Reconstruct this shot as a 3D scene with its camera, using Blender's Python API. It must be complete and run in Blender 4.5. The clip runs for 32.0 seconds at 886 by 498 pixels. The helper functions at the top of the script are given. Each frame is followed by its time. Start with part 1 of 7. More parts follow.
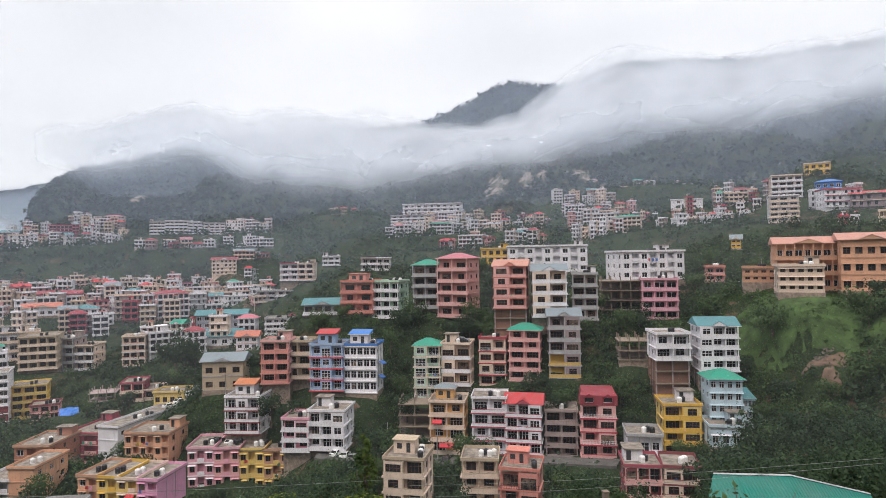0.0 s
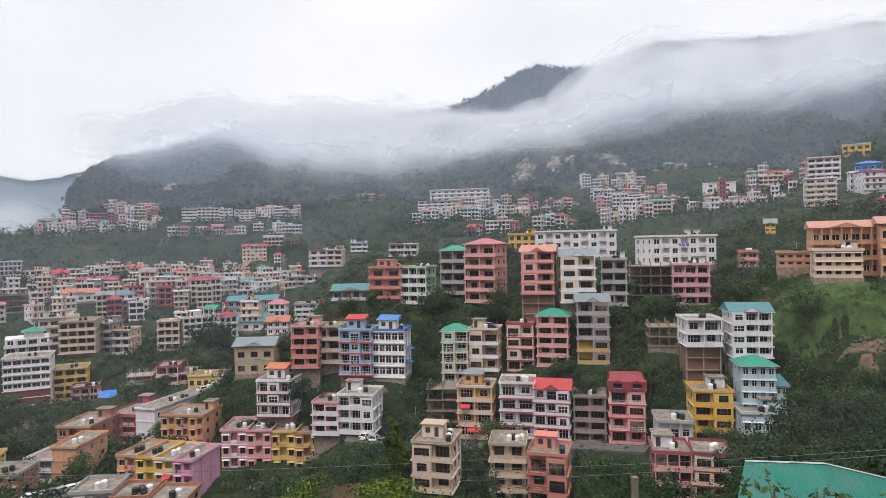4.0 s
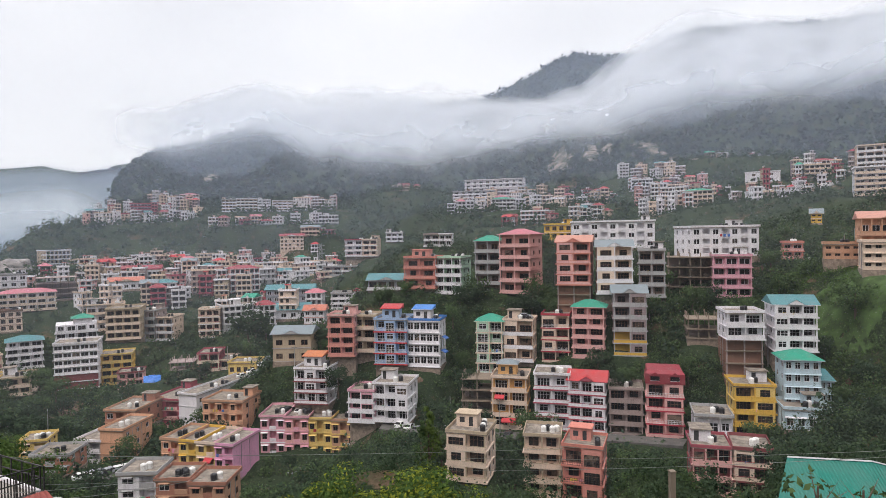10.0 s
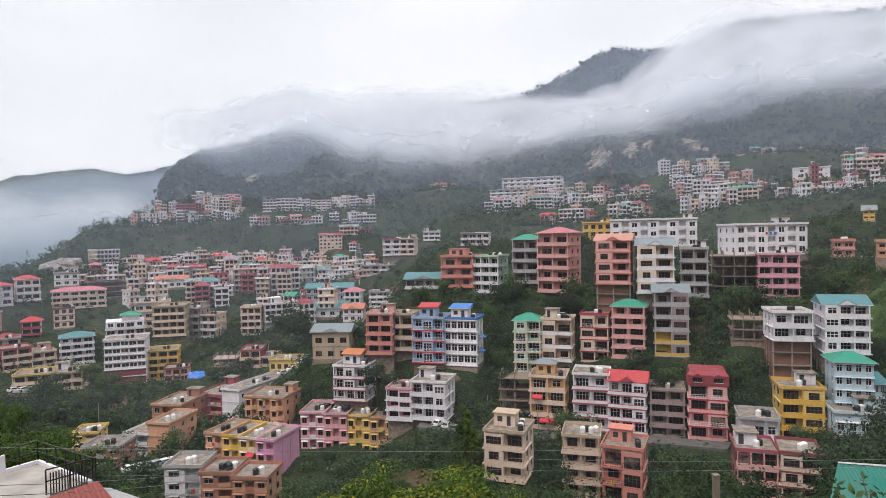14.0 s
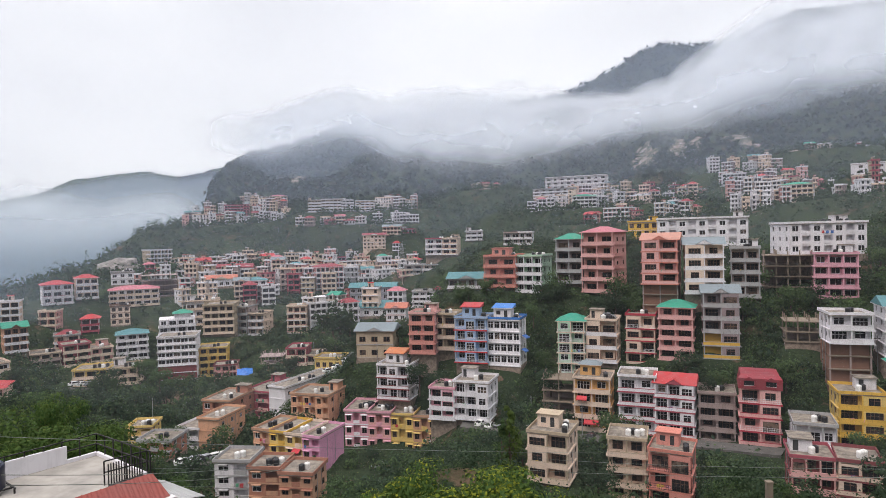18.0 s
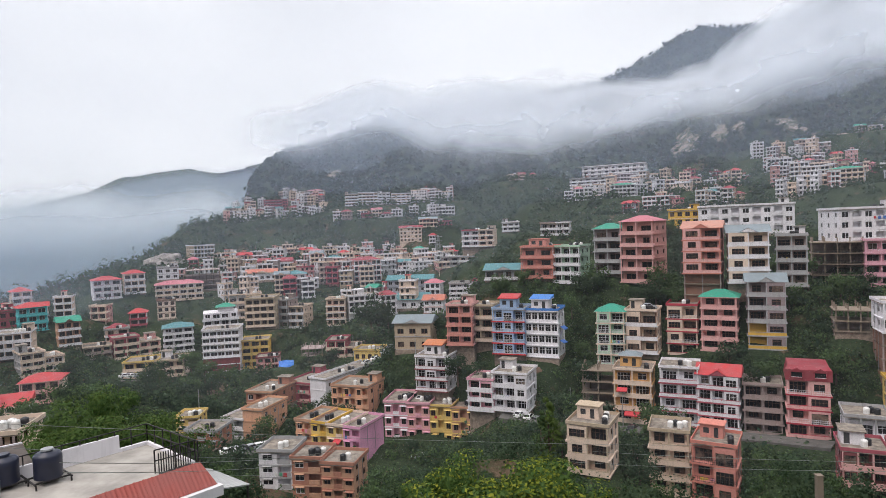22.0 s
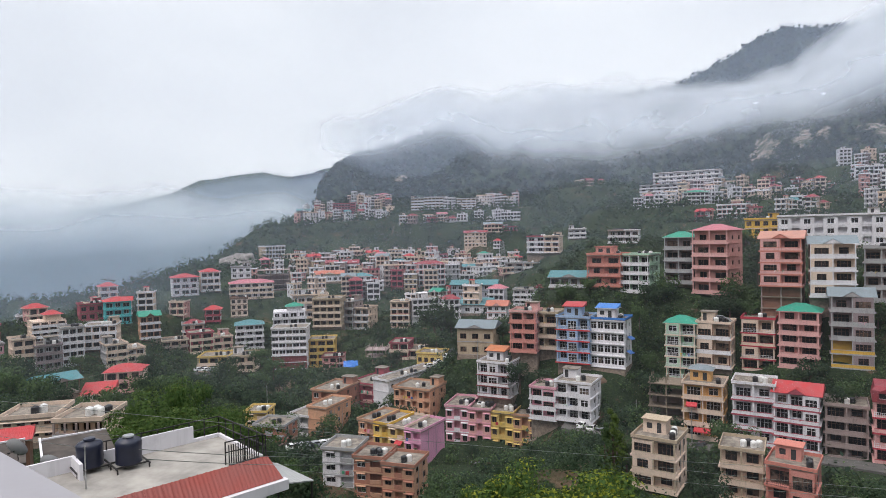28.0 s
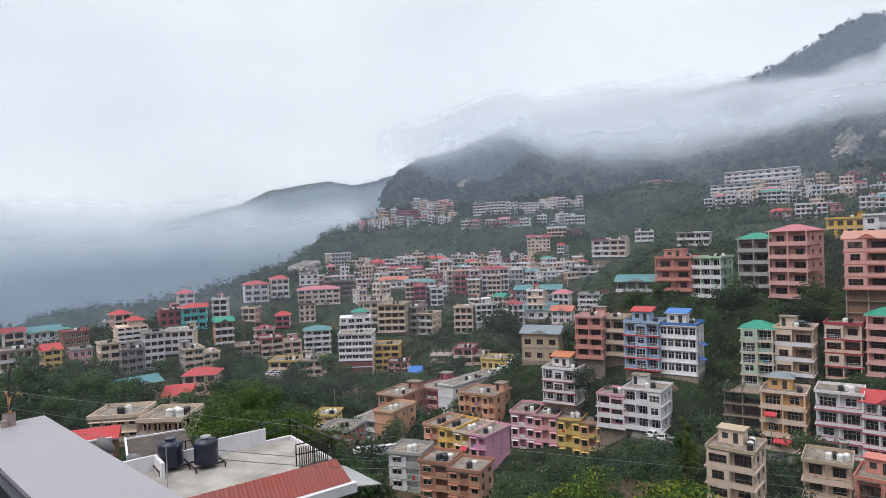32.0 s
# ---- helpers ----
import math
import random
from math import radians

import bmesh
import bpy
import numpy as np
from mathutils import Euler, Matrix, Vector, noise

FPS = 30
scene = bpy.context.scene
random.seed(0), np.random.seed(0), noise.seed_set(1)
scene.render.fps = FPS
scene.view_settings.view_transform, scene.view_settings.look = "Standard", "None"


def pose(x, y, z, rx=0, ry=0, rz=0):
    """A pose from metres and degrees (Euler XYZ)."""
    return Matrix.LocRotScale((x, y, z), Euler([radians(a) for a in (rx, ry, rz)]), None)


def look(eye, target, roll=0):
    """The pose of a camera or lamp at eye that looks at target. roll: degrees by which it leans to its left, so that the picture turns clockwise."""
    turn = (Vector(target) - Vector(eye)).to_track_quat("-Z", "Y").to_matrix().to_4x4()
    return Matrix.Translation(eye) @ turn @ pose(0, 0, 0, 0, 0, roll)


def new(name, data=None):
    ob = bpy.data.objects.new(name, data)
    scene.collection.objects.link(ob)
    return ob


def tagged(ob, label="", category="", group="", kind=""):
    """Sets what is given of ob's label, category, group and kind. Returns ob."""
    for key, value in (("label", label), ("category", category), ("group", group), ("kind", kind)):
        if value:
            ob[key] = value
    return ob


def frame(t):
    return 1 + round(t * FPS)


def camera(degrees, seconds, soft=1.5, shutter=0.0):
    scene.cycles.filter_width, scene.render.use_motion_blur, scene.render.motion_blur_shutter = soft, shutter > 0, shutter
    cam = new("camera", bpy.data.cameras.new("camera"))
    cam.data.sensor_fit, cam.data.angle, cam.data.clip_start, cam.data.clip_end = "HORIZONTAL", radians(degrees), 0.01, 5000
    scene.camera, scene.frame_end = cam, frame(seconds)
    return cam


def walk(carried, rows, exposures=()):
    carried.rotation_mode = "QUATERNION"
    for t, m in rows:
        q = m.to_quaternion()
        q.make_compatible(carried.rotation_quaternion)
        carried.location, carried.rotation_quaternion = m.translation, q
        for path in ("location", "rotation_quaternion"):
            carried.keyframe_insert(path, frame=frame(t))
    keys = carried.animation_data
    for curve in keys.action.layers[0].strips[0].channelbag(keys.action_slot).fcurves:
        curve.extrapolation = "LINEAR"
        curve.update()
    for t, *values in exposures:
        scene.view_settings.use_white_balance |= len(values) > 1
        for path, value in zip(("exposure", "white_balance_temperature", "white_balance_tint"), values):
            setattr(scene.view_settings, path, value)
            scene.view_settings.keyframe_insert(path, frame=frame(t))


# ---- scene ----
cam = camera(71.05, 32.0, soft=0.5)
# yaw, pitch and lean of a hand-held pan; the phone swings on a short arm
ARM = 0.30
ROWS = [
    (0.0, 0.00, 0.80, 0.90), (0.5, 0.10, 0.46, 0.82), (1.0, 0.57, 0.45, 1.04), (1.5, 0.63, 0.30, 0.98),
    (2.0, 0.59, 0.36, 1.01), (2.5, 1.26, 0.19, 1.11), (3.0, 1.83, -0.13, 1.03), (3.5, 2.24, -0.44, 1.09),
    (5.5, 3.04, -0.49, 1.26), (6.0, 3.21, -0.56, 1.47), (6.5, 3.29, -0.84, 1.20), (7.0, 3.46, -0.80, 1.18),
    (7.5, 3.93, -0.53, 1.30), (8.0, 4.36, -0.64, 1.22), (8.5, 5.14, -0.74, 1.45), (9.0, 5.33, -1.01, 1.40),
    (9.5, 5.89, -1.15, 1.36), (10.0, 5.73, -1.32, 1.01), (10.5, 5.98, -1.29, 1.07), (11.0, 6.82, -1.38, 1.03),
    (11.5, 7.48, -1.39, 1.02), (12.0, 8.18, -1.62, 0.95), (12.5, 8.60, -1.62, 0.91), (13.0, 8.55, -1.64, 0.92),
    (13.5, 8.69, -1.63, 1.00), (14.0, 9.16, -1.36, 1.18), (14.5, 9.24, -1.13, 1.11), (16.5, 11.70, -0.83, 1.06),
    (17.0, 12.41, -1.16, 1.45), (17.5, 13.16, -1.18, 1.37), (18.0, 13.08, -1.30, 1.35), (18.5, 13.00, -1.23, 1.46),
    (19.0, 13.06, -1.31, 1.64), (19.5, 13.76, -1.39, 1.80), (20.0, 14.52, -1.52, 1.64), (20.5, 14.82, -1.52, 1.86),
    (21.0, 15.30, -1.62, 1.85), (21.5, 16.23, -1.84, 2.12), (22.0, 16.42, -1.95, 2.21), (22.5, 16.94, -1.73, 1.93),
    (23.0, 17.65, -1.61, 1.81), (23.5, 18.30, -1.48, 1.72), (24.0, 19.16, -1.21, 1.64), (24.5, 19.32, -1.17, 1.36),
    (25.0, 19.76, -1.12, 1.37), (25.5, 19.79, -1.20, 1.45), (27.5, 21.44, -1.25, 1.28), (28.0, 22.39, -1.31, 1.20),
    (28.5, 22.87, -1.25, 1.22), (29.0, 23.37, -1.09, 1.46), (29.5, 24.35, -1.03, 1.59), (30.0, 24.59, -1.01, 1.76),
    (30.5, 25.03, -1.03, 1.81), (31.0, 25.65, -0.93, 1.74), (31.5, 26.90, -0.73, 1.92), (32.0, 28.17, -0.65, 2.00),
]
walk(cam, [(t, pose(-ARM * math.sin(radians(yaw)), ARM * math.cos(radians(yaw)), 0, 90 + pitch, lean, yaw)) for t, yaw, pitch, lean in ROWS],
     [(0.0, 0.53, 6800, 16), (16.0, 0.53, 6780, 17), (32.0, 0.43, 6480, 14)])

# ---- sky and light: overcast ----
world = bpy.data.worlds.new("overcast_sky")
scene.world = world
world.use_nodes = True
wn, wl = world.node_tree.nodes, world.node_tree.links
wn.clear()
w_out, w_bg = wn.new("ShaderNodeOutputWorld"), wn.new("ShaderNodeBackground")
w_sky = wn.new("ShaderNodeTexSky")
w_sky.sky_type, w_sky.sun_disc = "NISHITA", False
w_sky.sun_elevation, w_sky.sun_rotation = radians(65), radians(200)
w_dim = wn.new("ShaderNodeVectorMath")
w_dim.operation = "SCALE"
w_dim.inputs["Scale"].default_value = 0.09
w_co, w_map, w_noise, w_ramp, w_mix = (wn.new("ShaderNodeTexCoord"), wn.new("ShaderNodeMapping"), wn.new("ShaderNodeTexNoise"),
                                       wn.new("ShaderNodeValToRGB"), wn.new("ShaderNodeMix"))
w_map.inputs["Scale"].default_value = (1.0, 1.0, 2.6)
w_noise.inputs["Scale"].default_value, w_noise.inputs["Detail"].default_value, w_noise.inputs["Roughness"].default_value = 1.6, 5, 0.45
w_ramp.color_ramp.elements[0].position, w_ramp.color_ramp.elements[0].color = 0.34, (0.655, 0.705, 0.735, 1)
w_ramp.color_ramp.elements[1].position, w_ramp.color_ramp.elements[1].color = 0.64, (0.835, 0.885, 0.90, 1)
w_mix.data_type = "RGBA"
w_mix.inputs["Factor"].default_value = 0.92
wl.new(w_co.outputs["Generated"], w_map.inputs["Vector"])
wl.new(w_map.outputs["Vector"], w_noise.inputs["Vector"])
wl.new(w_noise.outputs["Fac"], w_ramp.inputs["Fac"])
wl.new(w_sky.outputs["Color"], w_dim.inputs[0])
wl.new(w_dim.outputs["Vector"], w_mix.inputs["A"])
wl.new(w_ramp.outputs["Color"], w_mix.inputs["B"])
# an overcast sky is brighter overhead than round the horizon
w_sep, w_rise, w_zen = wn.new("ShaderNodeSeparateXYZ"), wn.new("ShaderNodeMapRange"), wn.new("ShaderNodeVectorMath")
w_rise.inputs["From Min"].default_value, w_rise.inputs["From Max"].default_value = 0.45, 0.95
w_rise.inputs["To Min"].default_value, w_rise.inputs["To Max"].default_value = 1.0, 1.25
w_zen.operation = "SCALE"
wl.new(w_co.outputs["Generated"], w_sep.inputs[0])
wl.new(w_sep.outputs["Z"], w_rise.inputs["Value"])
wl.new(w_mix.outputs["Result"], w_zen.inputs[0])
wl.new(w_rise.outputs["Result"], w_zen.inputs["Scale"])
wl.new(w_zen.outputs["Vector"], w_bg.inputs["Color"])
w_bg.inputs["Strength"].default_value = 1.0
wl.new(w_bg.outputs["Background"], w_out.inputs["Surface"])

sun_data = bpy.data.lights.new("sun", "SUN")
sun_data.energy, sun_data.angle, sun_data.color = 1.3, radians(40), (1.0, 0.94, 0.87)
sun = new("sun", sun_data)
sun.matrix_world = look((-40, -30, 200), (0, 60, 0))

# ---- materials ----
def nodes_of(name):
    m = bpy.data.materials.new(name)
    m.use_nodes = True
    n, l = m.node_tree.nodes, m.node_tree.links
    return m, n, l, n["Principled BSDF"]


def noise_node(n, l, vec, scale, detail=4, rough=0.55):
    t = n.new("ShaderNodeTexNoise")
    t.inputs["Scale"].default_value, t.inputs["Detail"].default_value, t.inputs["Roughness"].default_value = scale, detail, rough
    l.new(vec, t.inputs["Vector"])
    return t.outputs["Fac"]


def mix_node(n, l, fac, a, b, blend="MIX"):
    x = n.new("ShaderNodeMix")
    x.data_type, x.blend_type = "RGBA", blend
    for key, value in (("Factor", fac), ("A", a), ("B", b)):
        if hasattr(value, "links"):
            l.new(value, x.inputs[key])
        else:
            x.inputs[key].default_value = value if key == "Factor" else (*value, 1)
    return x.outputs["Result"]


def ramp_node(n, l, fac, lo, hi):
    r = n.new("ShaderNodeMapRange")
    r.inputs["From Min"].default_value, r.inputs["From Max"].default_value = lo, hi
    l.new(fac, r.inputs["Value"])
    return r.outputs["Result"]


def bump_node(n, l, height, strength, dist, bsdf):
    b = n.new("ShaderNodeBump")
    b.inputs["Strength"].default_value, b.inputs["Distance"].default_value = strength, dist
    l.new(height, b.inputs["Height"])
    l.new(b.outputs["Normal"], bsdf.inputs["Normal"])


def plaster(name, col, dirt=0.5, rough=0.85):
    """Painted plaster: patchy fading, rain streaks that run down, fine grain."""
    m, n, l, b = nodes_of(name)
    geo, obj = n.new("ShaderNodeNewGeometry"), n.new("ShaderNodeObjectInfo")
    pos = geo.outputs["Position"]
    streak = n.new("ShaderNodeMapping")
    streak.inputs["Scale"].default_value = (2.2, 2.2, 0.22)
    l.new(pos, streak.inputs["Vector"])
    patch = ramp_node(n, l, noise_node(n, l, pos, 0.35, 5), 0.35, 0.75)
    run = ramp_node(n, l, noise_node(n, l, streak.outputs["Vector"], 1.0, 5, 0.6), 0.52, 0.78)
    c = mix_node(n, l, patch, col, tuple(x * 0.80 + 0.02 for x in col))
    stain = tuple(x * 0.42 + 0.03 for x in col)
    f = n.new("ShaderNodeMath")
    f.operation = "MULTIPLY"
    f.inputs[1].default_value = dirt
    l.new(run, f.inputs[0])
    c = mix_node(n, l, f.outputs[0], c, stain)
    grime = ramp_node(n, l, noise_node(n, l, pos, 0.9, 6, 0.65), 0.55, 0.85)
    c = mix_node(n, l, grime, c, tuple(x * 0.55 + 0.02 for x in col))
    tone = ramp_node(n, l, obj.outputs["Random"], -1.2, 1.0)
    c = mix_node(n, l, tone, tuple(x * 0.86 for x in col), c)
    l.new(c, b.inputs["Base Color"])
    b.inputs["Roughness"].default_value = rough
    b.inputs["Specular IOR Level"].default_value = 0.25
    bump_node(n, l, noise_node(n, l, pos, 14, 3), 0.25, 0.02, b)
    return m


COLOURS = {
    "white": (0.80, 0.78, 0.82), "cream": (0.76, 0.60, 0.49), "salmon": (0.66, 0.28, 0.235), "rose": (0.58, 0.30, 0.27),
    "dust": (0.38, 0.30, 0.285), "dusk": (0.30, 0.24, 0.25), "mint": (0.44, 0.62, 0.48), "coral": (0.62, 0.23, 0.18),
    "grey": (0.42, 0.42, 0.43), "pink": (0.74, 0.38, 0.46), "magenta": (0.75, 0.36, 0.53), "concrete": (0.25, 0.20, 0.155),
    "maroon": (0.24, 0.065, 0.07), "ice": (0.50, 0.63, 0.70), "crimson": (0.46, 0.05, 0.075), "blush": (0.74, 0.41, 0.39),
    "greyblue": (0.38, 0.38, 0.44), "yellow": (0.72, 0.44, 0.08), "brown": (0.20, 0.11, 0.075), "blue": (0.06, 0.22, 0.60),
    "sky": (0.34, 0.47, 0.68), "red": (0.62, 0.055, 0.06), "sand": (0.50, 0.40, 0.29), "orange": (0.66, 0.22, 0.07),
    "amber": (0.70, 0.40, 0.16), "rosewood": (0.40, 0.09, 0.12), "apricot": (0.71, 0.39, 0.25), "tan": (0.56, 0.32, 0.21),
    "straw": (0.74, 0.53, 0.18), "rustred": (0.42, 0.19, 0.13), "turq": (0.09, 0.50, 0.54), "brick": (0.28, 0.15, 0.11),
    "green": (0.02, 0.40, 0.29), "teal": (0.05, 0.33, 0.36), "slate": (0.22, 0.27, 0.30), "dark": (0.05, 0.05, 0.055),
}
PAINT = {k: plaster(k + "_paint", c, 1.0 if k in ("concrete", "dust", "grey", "brick") else 0.62) for k, c in COLOURS.items()}


def tin(name, col):
    """Ribbed sheet-metal roofing, sun-faded."""
    m, n, l, b = nodes_of(name)
    co = n.new("ShaderNodeTexCoord")
    wave = n.new("ShaderNodeTexWave")
    wave.inputs["Scale"].default_value = 1.6
    l.new(co.outputs["Object"], wave.inputs["Vector"])
    geo = n.new("ShaderNodeNewGeometry")
    fade = ramp_node(n, l, noise_node(n, l, geo.outputs["Position"], 0.5, 5), 0.35, 0.7)
    c = mix_node(n, l, fade, col, tuple(x * 0.72 + 0.05 for x in col))
    l.new(c, b.inputs["Base Color"])
    b.inputs["Roughness"].default_value = 0.6
    b.inputs["Specular IOR Level"].default_value = 0.2
    bump_node(n, l, wave.outputs["Fac"], 0.6, 0.06, b)
    return m


ROOF_COLOURS = dict(COLOURS, teal=(0.08, 0.24, 0.27), green=(0.025, 0.29, 0.20), red=(0.50, 0.055, 0.06), pink=(0.52, 0.17, 0.21), crimson=(0.30, 0.045, 0.06), coral=(0.52, 0.17, 0.11), orange=(0.55, 0.19, 0.08), salmon=(0.55, 0.27, 0.21))
TIN = {k: tin(k + "_sheet", ROOF_COLOURS[k]) for k in ("salmon", "slate", "pink", "green", "teal", "white", "red", "crimson", "coral", "blue", "orange")}


def plain(name, col, rough=0.6, metal=0.0, grain=0.15, scale=3.0):
    m, n, l, b = nodes_of(name)
    geo = n.new("ShaderNodeNewGeometry")
    f = ramp_node(n, l, noise_node(n, l, geo.outputs["Position"], scale, 5), 0.3, 0.7)
    c = mix_node(n, l, f, tuple(x * (1 - grain) for x in col), tuple(min(1, x * (1 + grain)) for x in col))
    l.new(c, b.inputs["Base Color"])
    b.inputs["Roughness"].default_value, b.inputs["Metallic"].default_value = rough, metal
    bump_node(n, l, noise_node(n, l, geo.outputs["Position"], scale * 6, 3), 0.2, 0.01, b)
    return m


SLAB = plain("weathered_roof_slab", (0.215, 0.185, 0.155), 0.9, 0, 0.5, 0.8)
STONE = plain("rubble_plinth", (0.27, 0.21, 0.17), 0.95, 0, 0.4, 1.2)


def window_glass():
    """Dark panes, some with a pale curtain close behind."""
    m, n, l, b = nodes_of("window_glass")
    obj, geo = n.new("ShaderNodeObjectInfo"), n.new("ShaderNodeNewGeometry")
    f = ramp_node(n, l, obj.outputs["Random"], 0.72, 0.98)
    c = mix_node(n, l, f, (0.018, 0.019, 0.022), (0.20, 0.15, 0.12))
    c = mix_node(n, l, ramp_node(n, l, noise_node(n, l, geo.outputs["Position"], 0.8, 3), 0.4, 0.6), c, (0.03, 0.028, 0.03))
    l.new(c, b.inputs["Base Color"])
    b.inputs["Roughness"].default_value = 0.2
    b.inputs["Specular IOR Level"].default_value = 0.14
    return m


GLASS = window_glass()
BLACK_TANK = plain("black_polythene", (0.018, 0.019, 0.023), 0.45)
WHITE_TANK = plain("white_polythene", (0.75, 0.75, 0.74), 0.45)
STEEL = plain("dark_painted_steel", (0.03, 0.028, 0.028), 0.5, 0.3)
GALV = plain("galvanised_steel", (0.42, 0.43, 0.44), 0.4, 0.7)
BARK = plain("bark", (0.10, 0.075, 0.055), 0.95, 0, 0.35, 4)
WOODEN = plain("brown_joinery", (0.13, 0.06, 0.035), 0.6)
ASPHALT = plain("asphalt", (0.10, 0.095, 0.09), 0.9, 0, 0.25, 0.6)


def leaf_material(name, lo, hi, top):
    m, n, l, b = nodes_of(name)
    geo, obj = n.new("ShaderNodeNewGeometry"), n.new("ShaderNodeObjectInfo")
    c = mix_node(n, l, geo.outputs["Random Per Island"], lo, hi)
    c = mix_node(n, l, ramp_node(n, l, obj.outputs["Random"], 0.4, 1.3), c, top)
    l.new(c, b.inputs["Base Color"])
    b.inputs["Roughness"].default_value = 0.6
    b.inputs["Specular IOR Level"].default_value = 0.08
    # light comes through the leaves as well
    thin, mix = n.new("ShaderNodeBsdfTranslucent"), n.new("ShaderNodeMixShader")
    mix.inputs["Fac"].default_value = 0.4
    l.new(c, thin.inputs["Color"])
    l.new(b.outputs["BSDF"], mix.inputs[1])
    l.new(thin.outputs["BSDF"], mix.inputs[2])
    l.new(mix.outputs["Shader"], n["Material Output"].inputs["Surface"])
    return m


LEAF = [leaf_material("broad_leaves", (0.045, 0.084, 0.040), (0.108, 0.166, 0.062), (0.074, 0.120, 0.050)),
        leaf_material("dark_leaves", (0.028, 0.053, 0.033), (0.063, 0.098, 0.050), (0.045, 0.073, 0.041)),
        leaf_material("fresh_leaves", (0.10, 0.16, 0.022), (0.30, 0.32, 0.04), (0.19, 0.23, 0.03)),
        leaf_material("meadow_grass", (0.045, 0.105, 0.020), (0.110, 0.180, 0.040), (0.075, 0.135, 0.028)),
        leaf_material("olive_leaves", (0.040, 0.080, 0.022), (0.135, 0.185, 0.045), (0.08, 0.12, 0.032))]
LUSH = leaf_material("lush_leaves", (0.042, 0.092, 0.027), (0.108, 0.176, 0.046), (0.074, 0.128, 0.036))
FAR_FOREST = leaf_material("forest_leaves", (0.016, 0.032, 0.020), (0.030, 0.052, 0.028), (0.024, 0.042, 0.024))

# ---- mesh building ----
class Geo:
    def __init__(self):
        self.v, self.f, self.m = [], [], []

    def poly(self, pts, mi=0):
        k = len(self.v)
        self.v.extend(pts)
        self.f.append(tuple(range(k, k + len(pts))))
        self.m.append(mi)

    def box(self, x0, x1, y0, y1, z0, z1, mi=0):
        k = len(self.v)
        self.v.extend([(x0, y0, z0), (x1, y0, z0), (x1, y1, z0), (x0, y1, z0), (x0, y0, z1), (x1, y0, z1), (x1, y1, z1), (x0, y1, z1)])
        for q in ((3, 2, 1, 0), (4, 5, 6, 7), (0, 1, 5, 4), (1, 2, 6, 5), (2, 3, 7, 6), (3, 0, 4, 7)):
            self.f.append(tuple(k + i for i in q))
            self.m.append(mi)

    def tube(self, x, y, z0, z1, r0, r1, seg=10, mi=0, cap=True):
        k = len(self.v)
        for i in range(seg):
            a = 2 * math.pi * i / seg
            self.v.append((x + r0 * math.cos(a), y + r0 * math.sin(a), z0))
            self.v.append((x + r1 * math.cos(a), y + r1 * math.sin(a), z1))
        for i in range(seg):
            j = (i + 1) % seg
            self.f.append((k + 2 * i, k + 2 * j, k + 2 * j + 1, k + 2 * i + 1))
            self.m.append(mi)
        if cap:
            self.f.append(tuple(k + 2 * i + 1 for i in range(seg)))
            self.m.append(mi)

    def facade(self, origin, u, out, width, height, holes, flat_depth, mi=0, mr=0, mg=None):
        """A wall in the plane of u and z, facing out, with recessed openings (u0, u1, v0, v1)."""
        us = sorted({0.0, width, *(h[0] for h in holes), *(h[1] for h in holes)})
        vs = sorted({0.0, height, *(h[2] for h in holes), *(h[3] for h in holes)})
        o, u, out = Vector(origin), Vector(u), Vector(out)
        up = Vector((0, 0, 1))

        def at(a, b, d=0.0):
            return tuple(o + u * a + up * b - out * d)

        for i in range(len(us) - 1):
            for j in range(len(vs) - 1):
                a0, a1, b0, b1 = us[i], us[i + 1], vs[j], vs[j + 1]
                am, bm = (a0 + a1) / 2, (b0 + b1) / 2
                if any(h[0] < am < h[1] and h[2] < bm < h[3] for h in holes):
                    continue
                self.poly([at(a0, b0), at(a1, b0), at(a1, b1), at(a0, b1)], mi)
        for a0, a1, b0, b1, *own in holes:
            depth = own[0] if own else flat_depth
            self.poly([at(a0, b0), at(a1, b0), at(a1, b0, depth), at(a0, b0, depth)], mr)
            self.poly([at(a0, b1, depth), at(a1, b1, depth), at(a1, b1), at(a0, b1)], mr)
            self.poly([at(a0, b0), at(a0, b0, depth), at(a0, b1, depth), at(a0, b1)], mr)
            self.poly([at(a1, b0, depth), at(a1, b0), at(a1, b1), at(a1, b1, depth)], mr)
            self.poly([at(a0, b0, depth), at(a1, b0, depth), at(a1, b1, depth), at(a0, b1, depth)], mr if mg is None else mg)

    def mesh(self, name, *mats, weld=False):
        me = bpy.data.meshes.new(name)
        if weld:
            seen, remap = {}, []
            for p in self.v:
                remap.append(seen.setdefault(tuple(round(c, 3) for c in p), len(seen)))
            me.from_pydata(list(seen), [], [tuple(remap[i] for i in q) for q in self.f])
        else:
            me.from_pydata(self.v, [], self.f)
        for m in mats:
            me.materials.append(m)
        if len(mats) > 1:
            me.polygons.foreach_set("material_index", self.m)
        me.update()
        return me


def part(name, shape, material, parent, label="", m=None):
    me = shape if isinstance(shape, bpy.types.Mesh) else shape.mesh(name, *(material if isinstance(material, (list, tuple)) else (material,)))
    ob = new(name, me)
    ob.parent = parent
    if m is not None:
        ob.matrix_basis = m
    if label:
        ob["label"] = label
    return ob


MESHES = {}


def shared(key, build):
    if key not in MESHES:
        MESHES[key] = build()
    return MESHES[key]

# ---- ground heights: every house sits on its own terrace of the hillside ----
CONTROLS = []
TOWN = []      # footprints, to keep trees clear


